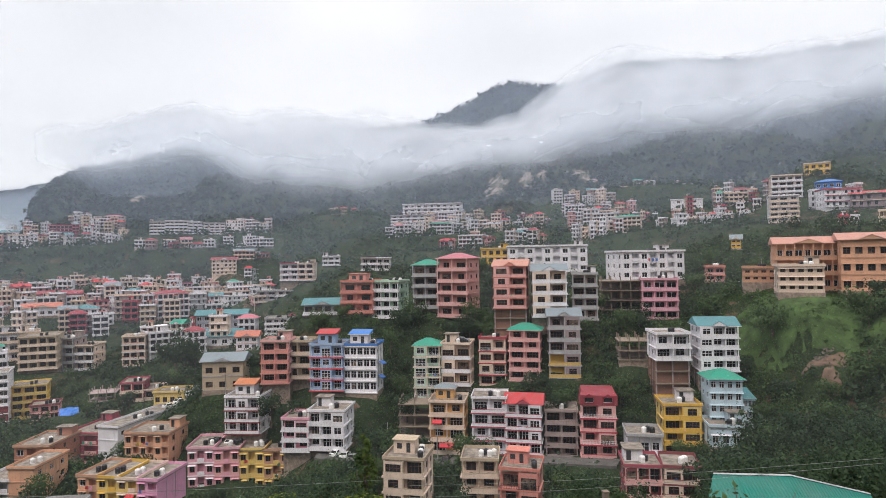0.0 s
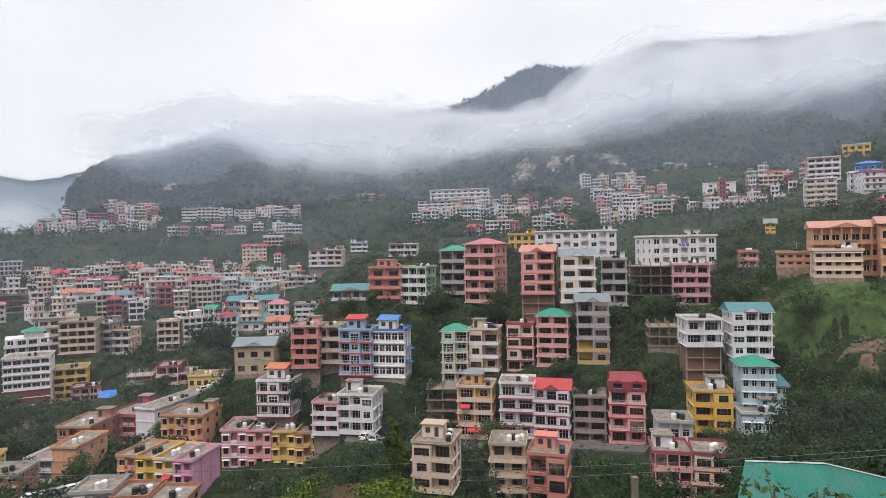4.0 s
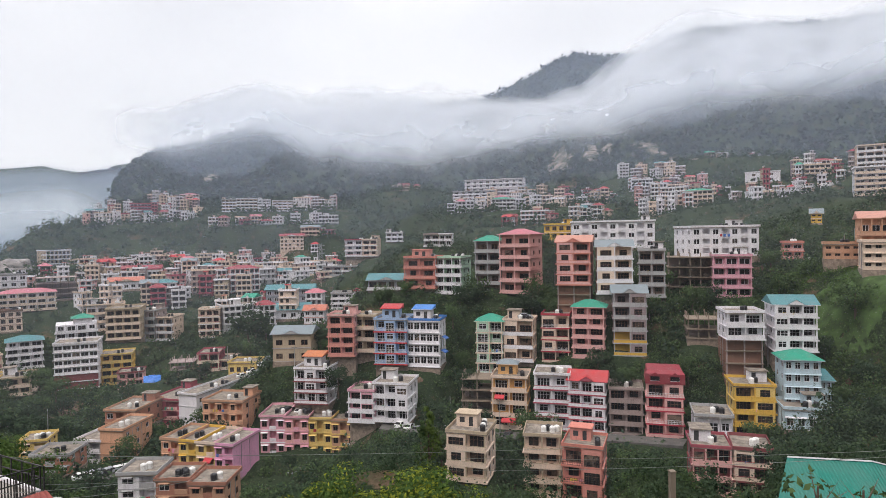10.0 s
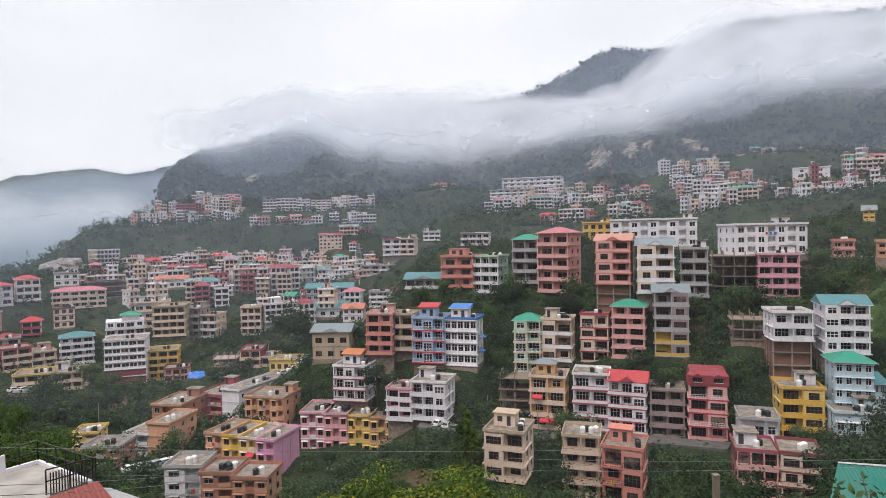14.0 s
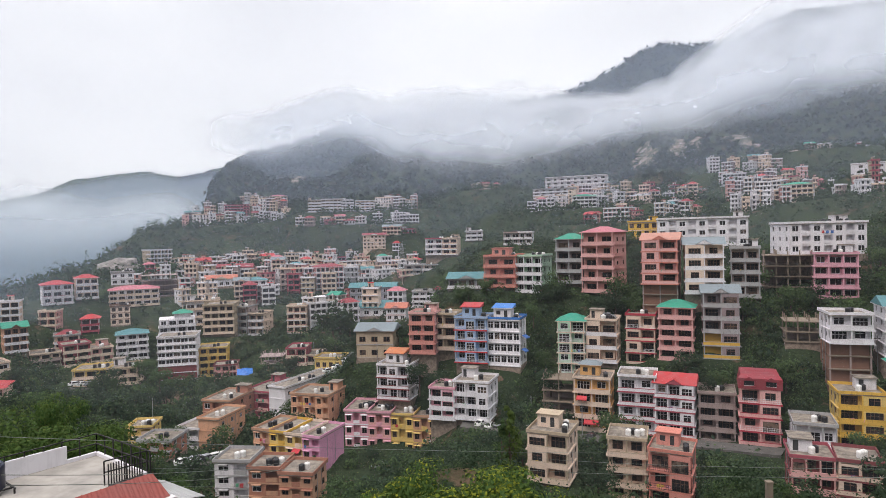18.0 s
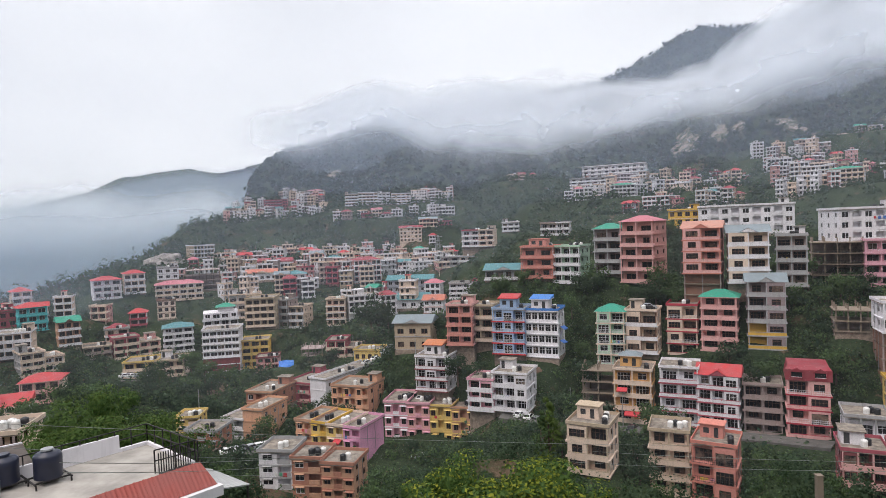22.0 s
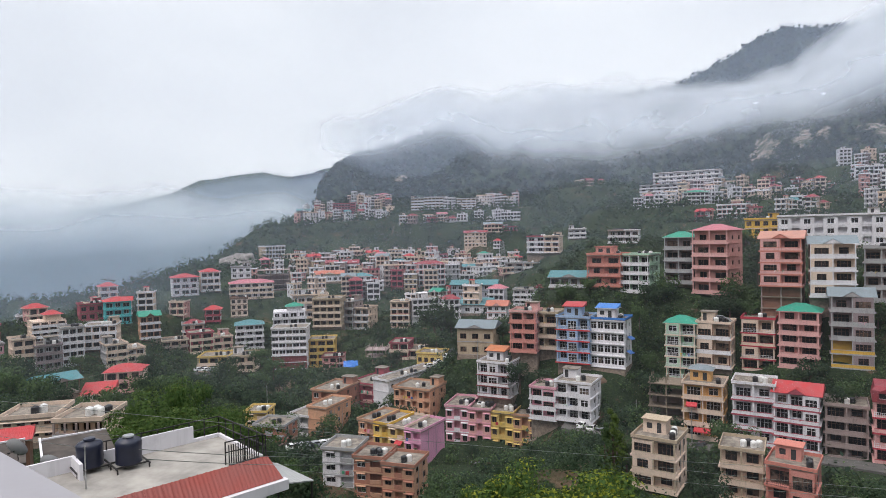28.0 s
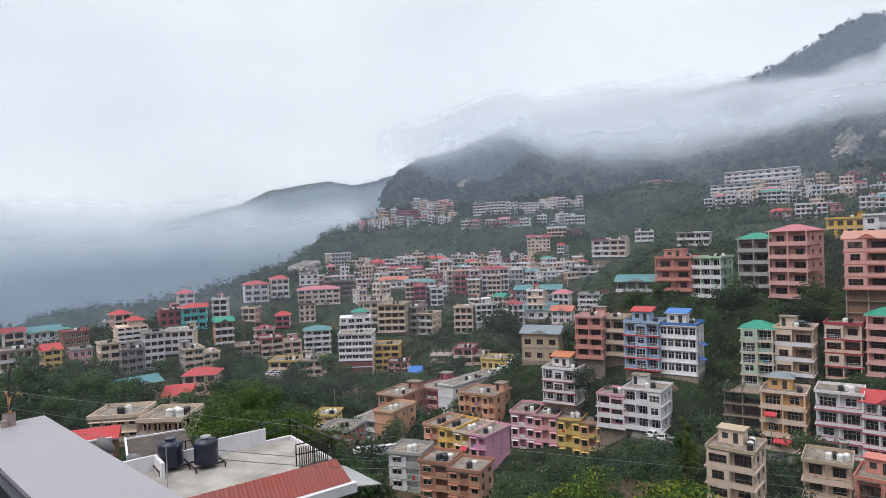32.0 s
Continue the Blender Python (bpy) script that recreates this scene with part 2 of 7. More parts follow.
def slope(x, y, z):
    CONTROLS.append((x, y, z))


HOUSES, TERRACES = [], []


def house(*a, **k):
    HOUSES.append((a, k))
    x, y, z, rz, w, d = a[:6]
    c, s = math.cos(radians(rz)), math.sin(radians(rz))
    for u, v, dz in ((0, 1.0, -0.4), (0, -4.0, -2.0), (0, d, 0.32 * d), (-w * 0.4, 1, -0.5), (w * 0.4, 1, -0.5)):
        CONTROLS.append((x + u * c - v * s, y + u * s + v * c, z + dz))
    TOWN.append((x - (d / 2 - 1.6) * s, y + (d / 2 - 1.6) * c, rz, w / 2, d / 2 + 1.9))


OTHER = {"white": "cream", "cream": "white", "grey": "white", "dust": "cream", "sand": "white", "rosewood": "blush", "blush": "cream", "straw": "cream"}


def pair_of_houses(x, y, z, rz, w, d, n, wall, trim, front, **k):
    """Two houses wall to wall, of unlike height, colour and depth."""
    c, s = math.cos(radians(rz)), math.sin(radians(rz))
    k["bays"] = max(2, round(k.get("bays", 4) * 0.5))
    wa, odd = w * 0.54, int(x + y) % 2
    for u, ww, out, nn, col in (((wa - w) / 2, wa - 0.05, 0.0, n, wall), (wa / 2, w - wa - 0.05, 1.3 if odd else -1.1, max(1, n - 1) if odd else n, OTHER.get(wall, "white"))):
        house(x + u * c - out * s, y + u * s + out * c, z, rz, ww, max(6.0, d * 0.8), nn, col, trim, "bal", **k)


def terrace(x0, y0, z0, x1, y1, z1, count, storeys):
    TERRACES.append((x0, y0, z0, x1, y1, z1, count, storeys))


ROADS, CARS = [], []


def road(width, *pts):
    """A hill road: level controls along it, and a strip laid on them."""
    ROADS.append((width, pts))
    for (x0, y0, z0), (x1, y1, z1) in zip(pts, pts[1:]):
        k = max(1, int(math.hypot(x1 - x0, y1 - y0) / 4))
        for i in range(k + 1):
            f = i / k
            slope(x0 + (x1 - x0) * f, y0 + (y1 - y0) * f, z0 + (z1 - z0) * f - 0.1)
        clear((x0 + x1) / 2, (y0 + y1) / 2, math.degrees(math.atan2(y1 - y0, x1 - x0)), math.hypot(x1 - x0, y1 - y0) / 2, width / 2 + 1.0)


def clear(x, y, turn, half_w, half_d):
    """An open yard that no scrub or tree stands in."""
    TOWN.append((x, y, turn, half_w, half_d))


def car(x, y, z, rz, colour):
    CARS.append((x, y, z, rz, colour))
    CONTROLS.append((x, y, z - 0.1))

# ---- the town: x, y, base height, turn, width, depth, storeys ----
# upper centre
house(19.0, 177.3, -20.4, -12, 9.1, 11.0, 6, 'blush', 'coral', 'bal', 'gable', 'salmon', bays=2, brick=2, fh=2.93)
house(29.9, 175.8, -17.0, -6, 9.4, 9.5, 4, 'cream', 'white', 'bal', 'gable', 'slate', bays=2, fh=3.19)
house(40.4, 177.8, -18.2, -13, 6.9, 7.0, 4, 'dust', 'grey', 'bal', bays=2, fh=3.15)
house(3.2, 190.3, -18.0, -25, 9.8, 8.8, 5, 'rose', 'blush', 'bal', 'hip', 'pink', bays=2, fh=3.52)
house(-5.4, 195.2, -15.6, -12, 8.0, 7.2, 4, 'dusk', 'grey', 'bal', 'hip', 'green', bays=2, fh=3.32)
house(-18.2, 199.5, -18.9, -17, 8.9, 8.1, 4, 'mint', 'white', 'bal', bays=3, fh=2.81)
house(-27.6, 200.4, -17.2, -10, 10.6, 9.6, 3, 'salmon', 'coral', 'bal', bays=2, pent=1, fh=3.21)
house(-39.1, 201.5, -17.6, 3, 12.3, 11.1, 1, 'grey', 'grey', 'bal', 'gable', 'teal', bays=4, fh=2.92)
house(38.6, 229.1, -6.0, -4, 28.9, 12.0, 3, 'white', 'white', 'log', bays=9, fh=3.12, plainwall=1)
house(65.4, 193.2, -7.9, 6, 20.1, 14.0, 3, 'white', 'white', 'log', bays=7, fh=2.85, plainwall=1)
house(64.4, 185.4, -19.5, -13, 10.1, 9.1, 4, 'pink', 'pink', 'bal', bays=3, fh=2.94)
house(54.1, 189.7, -19.7, -12, 11.9, 10.8, 4, 'concrete', 'maroon', 'skel', bays=4, fh=2.93)
house(48.5, 159.1, -27.0, -9, 7.4, 7.0, 2, 'concrete', 'concrete', 'skel', bays=3, fh=2.45)
house(54.2, 148.7, -33.7, -4, 7.9, 7.1, 5, 'white', 'white', 'bal', bays=2, brick=3, fh=2.90, head=0)
house(64.4, 146.8, -27.4, -8, 8.5, 7.6, 4, 'white', 'white', 'bal', 'gable', 'teal', bays=3, fh=2.56)
house(61.7, 137.0, -38.3, -8, 6.9, 7.0, 4, 'ice', 'ice', 'win', 'hip', 'green', bays=4, fh=2.63)
# middle rows
house(13.3, 171.8, -35.4, -10, 7.2, 7.0, 4, 'cream', 'crimson', 'bal', bays=2, fh=3.19)
house(21.8, 168.9, -33.4, -13, 8.2, 7.4, 5, 'blush', 'blush', 'bal', 'hip', 'green', bays=2, fh=2.66)
house(32.2, 167.2, -32.4, -7, 8.2, 7.4, 5, 'dusk', 'grey', 'bal', 'gable', 'slate', bays=2, tint='yellow', fh=3.24)
house(-4.6, 168.2, -37.4, -6, 6.9, 7.0, 5, 'mint', 'cream', 'bal', 'hip', 'green', bays=2, fh=2.74)
house(3.1, 168.3, -34.2, -11, 7.7, 7.0, 3, 'cream', 'brown', 'bal', bays=2, fh=3.55)
house(-22.4, 164.9, -35.3, -8, 8.8, 7.6, 4, 'white', 'white', 'glass', 'flat', 'blue', bays=5, pent=2, fh=3.06, cap='blue')
house(-31.1, 165.4, -34.5, -5, 8.6, 7.7, 4, 'sky', 'red', 'bal', 'flat', 'red', bays=3, pent=2, fh=2.92, cap='sky')
house(-45.8, 169.2, -33.1, 1, 7.2, 7.0, 4, 'blush', 'salmon', 'bal', bays=2, fh=2.72)
house(-40.4, 172.6, -32.5, -3, 7.3, 7.0, 3, 'sand', 'sand', 'bal', bays=2, fh=3.23)
house(-52.3, 162.0, -44.5, -4, 9.0, 8.1, 3, 'white', 'maroon', 'bal', 'flat', 'orange', bays=3, pent=2, fh=3.0)
house(-28.3, 149.6, -45.2, -7, 8.8, 7.9, 3, 'white', 'white', 'bal', bays=3, fh=2.92)
house(-35.8, 150.1, -45.6, -5, 6.4, 7.0, 3, 'pink', 'white', 'bal', bays=2, fh=2.43)
house(-63.9, 179.2, -37.0, 6, 11.3, 10.2, 2, 'sand', 'grey', 'win', 'gable', 'slate', bays=3, fh=4.05)
# lower centre
house(-7.7, 156.1, -47.7, -3, 7.7, 7.0, 4, 'concrete', 'concrete', 'skel', bays=2, fh=2.78)
house(0.5, 154.3, -48.0, -8, 8.5, 7.6, 4, 'amber', 'cream', 'bal', 'flat', 'slate', bays=2, pent=2, fh=3.06)
house(10.7, 151.9, -47.4, -8, 8.2, 7.4, 4, 'white', 'rosewood', 'bal', bays=2, fh=3.25, head=0, cap='white')
house(18.8, 150.1, -47.4, -13, 8.3, 7.4, 4, 'white', 'rosewood', 'bal', 'gable', 'red', bays=3, fh=3.01)
house(27.9, 150.7, -48.4, -9, 7.5, 7.0, 4, 'dust', 'dust', 'bal', bays=2, fh=2.72)
house(35.5, 145.0, -46.7, -10, 7.7, 7.0, 4, 'blush', 'crimson', 'bal', 'mansard', 'crimson', bays=2, fh=3.04)
house(42.5, 133.7, -46.4, -10, 7.1, 7.0, 2, 'white', 'grey', 'bal', bays=3, fh=3.80)
house(52.4, 138.7, -44.7, -7, 7.9, 7.1, 4, 'straw', 'yellow', 'bal', bays=2, fh=2.76)
house(37.2, 118.6, -48.6, -9, 6.6, 7.0, 3, 'maroon', 'blush', 'bal', bays=3, fh=2.81, cap='rosewood')
house(43.7, 116.3, -47.8, -13, 6.2, 7.0, 3, 'cream', 'maroon', 'bal', bays=2, fh=2.69)
house(-7.8, 118.0, -46.7, -12, 7.6, 7.0, 3, 'cream', 'sand', 'bal', bays=2, pent=1, fh=2.94)
house(6.8, 126.1, -52.9, -7, 7.1, 7.0, 4, 'cream', 'sand', 'arch', bays=2, fh=3.00)
house(14.3, 121.5, -51.6, -15, 7.4, 7.0, 3, 'salmon', 'coral', 'bal', bays=2, pent=1, fh=3.39)
# right side
house(94.3, 160.6, -9.6, -24, 14.9, 16.0, 3, 'apricot', 'tan', 'bal', 'gable', 'salmon', bays=7, fh=3.89)
house(102.3, 148.4, -9.6, -27, 12.5, 16.0, 3, 'apricot', 'tan', 'win', 'gable', 'salmon', bays=5, fh=4.09)
house(85.9, 149.3, -9.7, -22, 9.7, 8.8, 3, 'cream', 'cream', 'win', bays=5, fh=2.03)
house(86.3, 169.6, -8.1, -23, 8.0, 7.2, 2, 'tan', 'tan', 'win', bays=4, fh=1.85)
house(86.2, 197.3, -9.0, -18, 5.4, 7.0, 2, 'blush', 'coral', 'bal', bays=2, fh=2.24)
house(115.4, 244.4, 1.8, -25, 3.6, 7.0, 2, 'yellow', 'cream', 'win', 'gable', 'slate', bays=2, fh=1.78)
house(159.3, 289.3, 13.9, -23, 12.1, 10.9, 5, 'white', 'cream', 'bal', bays=3, fh=2.42)
house(184.7, 332.4, 29.3, -23, 14.6, 12.0, 4, 'cream', 'white', 'bal', bays=4, fh=2.88)
house(217.7, 359.5, 44.9, -31, 13.5, 12.0, 2, 'yellow', 'cream', 'win', bays=4, fh=3.11)
house(195.9, 314.2, 28.5, -32, 11.4, 10.3, 2, 'blue', 'blue', 'win', 'hip', 'blue', bays=4, fh=3.44)
house(157.8, 400.3, 29.0, -22, 19.3, 12.0, 2, 'white', 'white', 'win', bays=2, fh=2.92)
house(-8.7, 520.2, 35.4, -9, 49.5, 12.0, 3, 'white', 'grey', 'bal', bays=9, fh=3.16)
house(-25.1, 504.7, 27.2, -7, 34.0, 12.0, 3, 'grey', 'grey', 'bal', bays=6, fh=2.45)
pair_of_houses(-75.5, 321.6, -10.4, 1, 17.2, 12.0, 3, 'white', 'rosewood', 'bal', bays=5, fh=2.73)
house(-63.8, 354.6, -3.4, 10, 9.8, 8.9, 2, 'white', 'grey', 'bal', bays=3, fh=2.42)
# far slabs
house(-234.0, 509.1, 22.8, 25, 11.4, 10.2, 4, 'cream', 'grey', 'bal', bays=4, fh=2.55)
house(-220.6, 515.0, 23.3, 23, 17.2, 12.0, 4, 'cream', 'white', 'bal', bays=5, fh=2.58)
house(-207.3, 520.5, 23.3, 22, 10.6, 9.5, 4, 'white', 'grey', 'bal', bays=3, fh=2.37)
house(-193.2, 525.9, 22.8, 20, 17.1, 12.0, 4, 'cream', 'white', 'bal', bays=4, fh=2.28)
# between the rows
house(-96.1, 268.6, -32.1, 12, 20.9, 12.0, 3, 'greyblue', 'slate', 'win', 'gable', 'teal', bays=7, fh=2.92)
house(-89.1, 246.7, -33.5, 12, 15.5, 12.0, 1, 'white', 'grey', 'win', 'shed', 'teal', bays=4, fh=3.57)
house(-75.7, 238.6, -34.3, 6, 8.0, 7.2, 2, 'white', 'blush', 'win', 'gable', 'coral', bays=3, fh=2.59)
house(-70.4, 261.0, -31.0, 7, 8.8, 7.9, 3, 'white', 'grey', 'bal', bays=3, fh=2.13)
house(-58.7, 248.5, -31.9, 3, 6.2, 7.0, 4, 'white', 'rosewood', 'bal', bays=2, fh=2.36)
house(20.4, 245.4, -5.6, -9, 10.7, 9.6, 3, 'yellow', 'cream', 'win', bays=4, fh=2.83)
pair_of_houses(-103.2, 212.6, -46.9, 14, 13.3, 12.0, 2, 'rosewood', 'cream', 'bal', bays=5, fh=2.88)
house(-115.8, 210.5, -49.3, 17, 8.0, 7.2, 2, 'dust', 'concrete', 'skel', bays=3, fh=2.66)
house(-88.5, 199.5, -45.6, 4, 9.3, 8.4, 1, 'straw', 'yellow', 'win', bays=4, fh=3.60)
house(60.0, 131.2, -40.8, -9, 8.3, 7.5, 1, 'ice', 'white', 'win', bays=4, fh=4.03)
house(66.9, 137.9, -37.2, -10, 1.9, 7.0, 2, 'ice', 'ice', 'win', 'hip', 'teal', bays=2, fh=2.49)
pair_of_houses(-32.4, 298.5, -5.4, 0, 13.6, 12.0, 2, 'grey', 'dust', 'bal', bays=4, fh=2.71)
pair_of_houses(-86.3, 318.8, -20.6, 9, 18.3, 12.0, 2, 'dust', 'grey', 'bal', bays=5, fh=2.32)
house(-190.0, 294.3, -24.7, 33, 15.7, 12.0, 1, 'white', 'cream', 'win', 'gable', 'coral', bays=5, fh=4.00)
house(-211.7, 333.8, -25.1, 26, 29.6, 12.0, 2, 'blush', 'rosewood', 'win', 'gable', 'crimson', bays=6, fh=4.24)
# lower left housing blocks
house(-61.2, 155.7, -56.6, 4, 6.4, 11.4, 3, 'pink', 'white', 'log', bays=3, fh=3.25, blind=1, head=0)
house(-54.9, 156.1, -56.9, 4, 6.2, 11.4, 3, 'blush', 'pink', 'log', bays=3, fh=3.25, blind=1, head=0)
house(-48.8, 156.6, -57.5, 0, 6.2, 11.2, 3, 'straw', 'straw', 'log', bays=3, fh=3.30, blind=1, head=0)
house(-42.6, 156.6, -57.8, 0, 6.2, 11.2, 3, 'tan', 'straw', 'log', bays=3, fh=3.30, blind=1, head=0)
house(-77.1, 160.8, -53.1, -4, 11.7, 10.5, 3, 'apricot', 'tan', 'log', bays=6, fh=2.89)
house(-62.4, 130.1, -53.6, -9, 4.7, 10.5, 3, 'magenta', 'magenta', 'log', bays=2, fh=2.65, blind=1, head=0)
house(-66.9, 130.8, -53.5, -9, 4.6, 10.5, 3, 'straw', 'cream', 'log', bays=2, fh=2.65, blind=1, head=0)
house(-71.5, 131.6, -53.4, -9, 4.6, 10.5, 3, 'straw', 'yellow', 'log', bays=2, fh=2.65, blind=1, head=0)
house(-76.0, 132.3, -53.3, -9, 4.6, 10.5, 3, 'apricot', 'tan', 'log', bays=2, fh=2.65, blind=1, head=0)
house(-65.6, 103.2, -48.8, 8, 6.7, 7.0, 3, 'white', 'grey', 'log', bays=2, fh=2.38)
house(-58.7, 102.7, -49.7, 6, 5.9, 7.0, 3, 'rustred', 'tan', 'log', bays=2, fh=2.45)
house(-51.9, 101.8, -49.3, 3, 6.3, 7.0, 3, 'tan', 'rustred', 'log', bays=3, fh=2.23)
house(-96.9, 142.4, -55.3, -2, 6.1, 12.0, 3, 'apricot', 'tan', 'blank', fh=2.87)
house(-93.4, 172.6, -55.2, -14, 6.5, 34.0, 3, 'white', 'white', 'blank', fh=3.17)
house(-103.4, 142.8, -54.9, -4, 7.0, 16.0, 2, 'grey', 'white', 'log', bays=2, fh=2.63)
house(-99.8, 125.5, -51.0, 9, 8.2, 7.3, 2, 'rustred', 'grey', 'log', bays=3, fh=2.02)
house(-109.8, 132.8, -50.2, 20, 5.8, 7.0, 2, 'straw', 'cream', 'log', bays=2, fh=1.85)
house(-108.6, 163.6, -54.0, -0, 9.0, 14.0, 2, 'rustred', 'tan', 'log', bays=3, fh=2.95)
house(-103.3, 177.4, -57.1, -8, 9.7, 18.0, 3, 'rosewood', 'blush', 'log', bays=2, fh=2.81)
# left slope
house(-156.2, 210.7, -53.7, 27, 14.0, 12.0, 6, 'white', 'white', 'glass', bays=5, tint='maroon', fh=2.72)
house(-148.8, 223.2, -54.7, 26, 10.8, 9.7, 4, 'yellow', 'straw', 'bal', bays=3, fh=2.74)
house(-136.3, 212.3, -57.9, 25, 8.3, 7.5, 4, 'blush', 'maroon', 'bal', bays=3, fh=2.41)
house(-155.9, 238.9, -40.2, 22, 12.5, 14.0, 4, 'sand', 'sand', 'bal', bays=4, fh=3.0, head=0)
pair_of_houses(-149.7, 251.0, -43.0, 3, 15.0, 12.0, 4, 'dust', 'grey', 'win', bays=4, fh=3.13)
house(-129.5, 259.8, -43.0, 16, 8.6, 7.7, 4, 'cream', 'rosewood', 'bal', bays=3, fh=2.98)
pair_of_houses(-175.2, 256.1, -39.2, 34, 14.8, 12.0, 3, 'white', 'cream', 'bal', bays=4, fh=3.65)
house(-167.4, 290.5, -32.1, 30, 10.7, 9.6, 4, 'white', 'white', 'win', 'hip', 'teal', bays=3, fh=2.67)
house(-169.5, 229.5, -41.7, 36, 14.2, 12.0, 3, 'white', 'grey', 'bal', 'hip', 'green', bays=4, small=1, fh=2.92)
house(-178.5, 213.5, -46.8, 40, 11.2, 10.1, 4, 'white', 'grey', 'bal', 'hip', 'teal', bays=3, fh=2.48)
pair_of_houses(-185.9, 198.9, -45.9, 53, 16.9, 12.0, 3, 'rosewood', 'cream', 'bal', bays=5, fh=2.56)
house(-202.1, 205.6, -41.9, 45, 8.9, 8.1, 2, 'cream', 'grey', 'bal', bays=2, fh=2.65)
house(-194.3, 187.9, -44.9, 46, 9.4, 8.4, 2, 'cream', 'concrete', 'bal', bays=3, fh=2.34)
house(-201.8, 182.8, -38.5, 56, 7.1, 7.0, 3, 'tan', 'brown', 'bal', 'gable', 'green', bays=3, fh=2.88)
house(-205.7, 239.0, -37.3, 41, 7.9, 7.1, 3, 'cream', 'brown', 'win', bays=3, fh=2.80)
house(-213.9, 258.2, -30.7, 40, 21.7, 12.0, 3, 'white', 'cream', 'bal', 'hip', 'pink', bays=6, fh=2.59)
house(-215.6, 278.7, -28.2, 38, 17.1, 12.0, 4, 'dust', 'concrete', 'skel', bays=5, fh=2.69)
house(-237.1, 277.9, -22.1, 40, 10.8, 9.7, 2, 'white', 'grey', 'win', bays=3, fh=3.09)
house(-230.1, 229.9, -26.6, 51, 11.5, 10.3, 3, 'white', 'rosewood', 'bal', 'hip', 'red', bays=3, fh=2.83)
house(-225.3, 241.5, -25.4, 49, 8.8, 7.9, 3, 'cream', 'white', 'bal', 'hip', 'red', bays=3, fh=3.10)
house(-240.4, 196.1, -24.9, 59, 6.8, 7.0, 2, 'cream', 'white', 'bal', 'hip', 'red', bays=2, fh=2.61)
house(-219.1, 182.7, -33.3, 58, 9.2, 8.3, 3, 'turq', 'turq', 'bal', 'hip', 'red', bays=3, fh=2.97)
house(-228.8, 178.6, -31.8, 60, 8.7, 7.8, 2, 'rosewood', 'brick', 'win', bays=3, fh=3.14)
house(-221.3, 155.2, -36.3, 65, 10.8, 9.7, 4, 'cream', 'dust', 'bal', 'hip', 'red', bays=4, small=1, fh=1.92)
house(-199.7, 159.0, -38.2, 41, 10.4, 9.3, 3, 'cream', 'white', 'bal', bays=4, fh=2.63)
house(-196.9, 146.2, -41.6, 61, 6.5, 7.0, 5, 'grey', 'white', 'bal', bays=3, fh=2.50)
house(-254.1, 140.3, -35.7, 75, 12.9, 11.6, 2, 'white', 'white', 'win', 'gable', 'teal', bays=5, fh=2.88)
house(-231.5, 139.4, -36.8, 71, 8.5, 7.7, 3, 'brick', 'rosewood', 'win', bays=4, fh=2.61)
house(-213.7, 120.3, -38.1, 73, 4.9, 7.0, 3, 'cream', 'straw', 'bal', 'gable', 'red', bays=2, fh=2.20)
house(-209.3, 127.9, -38.4, 69, 6.1, 7.0, 2, 'pink', 'grey', 'win', bays=3, fh=2.89)
house(-200.7, 132.1, -38.6, 67, 6.0, 7.0, 3, 'cream', 'cream', 'bal', bays=2, fh=2.56)
house(-195.3, 136.5, -41.1, 65, 7.2, 7.0, 3, 'grey', 'dusk', 'bal', bays=3, fh=2.58)
pair_of_houses(-183.2, 155.4, -42.3, 62, 12.4, 11.2, 3, 'grey', 'cream', 'bal', bays=5, fh=2.31)
house(-212.2, 108.3, -35.6, 77, 8.7, 7.9, 2, 'cream', 'dust', 'bal', bays=4, fh=2.94)
house(-154.5, 111.0, -40.0, 74, 9.2, 8.3, 1, 'concrete', 'dust', 'skel', 'gable', 'teal', bays=3, fh=3.73)
house(-157.1, 132.2, -44.0, 36, 9.5, 8.5, 2, 'cream', 'blush', 'bal', 'hip', 'red', bays=3, fh=2.87)
house(-149.7, 117.5, -44.9, 40, 6.8, 7.0, 2, 'white', 'cream', 'bal', 'shed', 'red', bays=3, fh=2.14)
pair_of_houses(-159.0, 177.5, -47.7, 28, 19.8, 12.0, 2, 'straw', 'sand', 'win', bays=6, fh=2.53)
house(-90.3, 59.7, -28.9, 35, 7.1, 7.0, 2, 'cream', 'cream', 'win', bays=4, head=0, fh=1.73)
house(-83.3, 62.8, -30.3, 27, 6.4, 7.0, 2, 'cream', 'dust', 'bal', bays=4, head=0, fh=2.24)
# rows of small far houses
terrace(-255, 359, -16.8, -118, 424, -19.6, 16, 2)
terrace(-230, 322, -22.3, -109, 380, -24.8, 15, 3)
terrace(-176, 291, -28.6, -128, 315, -27.7, 6, 4)
terrace(-192, 269, -28.4, -173, 281, -27.6, 4, 3)
terrace(-273, 333, -21.5, -225, 367, -15.3, 8, 2)
terrace(-294, 380, -15.1, -141, 459, -20.1, 16, 2)
terrace(-170, 357, -31.7, -113, 379, -29.7, 7, 3)
terrace(-132, 292, -33.2, -92, 307, -35.5, 5, 2)
terrace(-103, 250, -40.5, -80, 258, -37.2, 3, 3)
terrace(-349, 489, 7.4, -325, 505, 9.9, 5, 4)
terrace(-360, 511, 17.0, -337, 527, 20.8, 5, 4)
terrace(-317, 498, 14.2, -271, 524, 12.1, 8, 3)
terrace(-345, 539, 27.2, -294, 569, 28.6, 9, 4)
terrace(-184, 540, 24.2, -152, 550, 24.6, 5, 4)
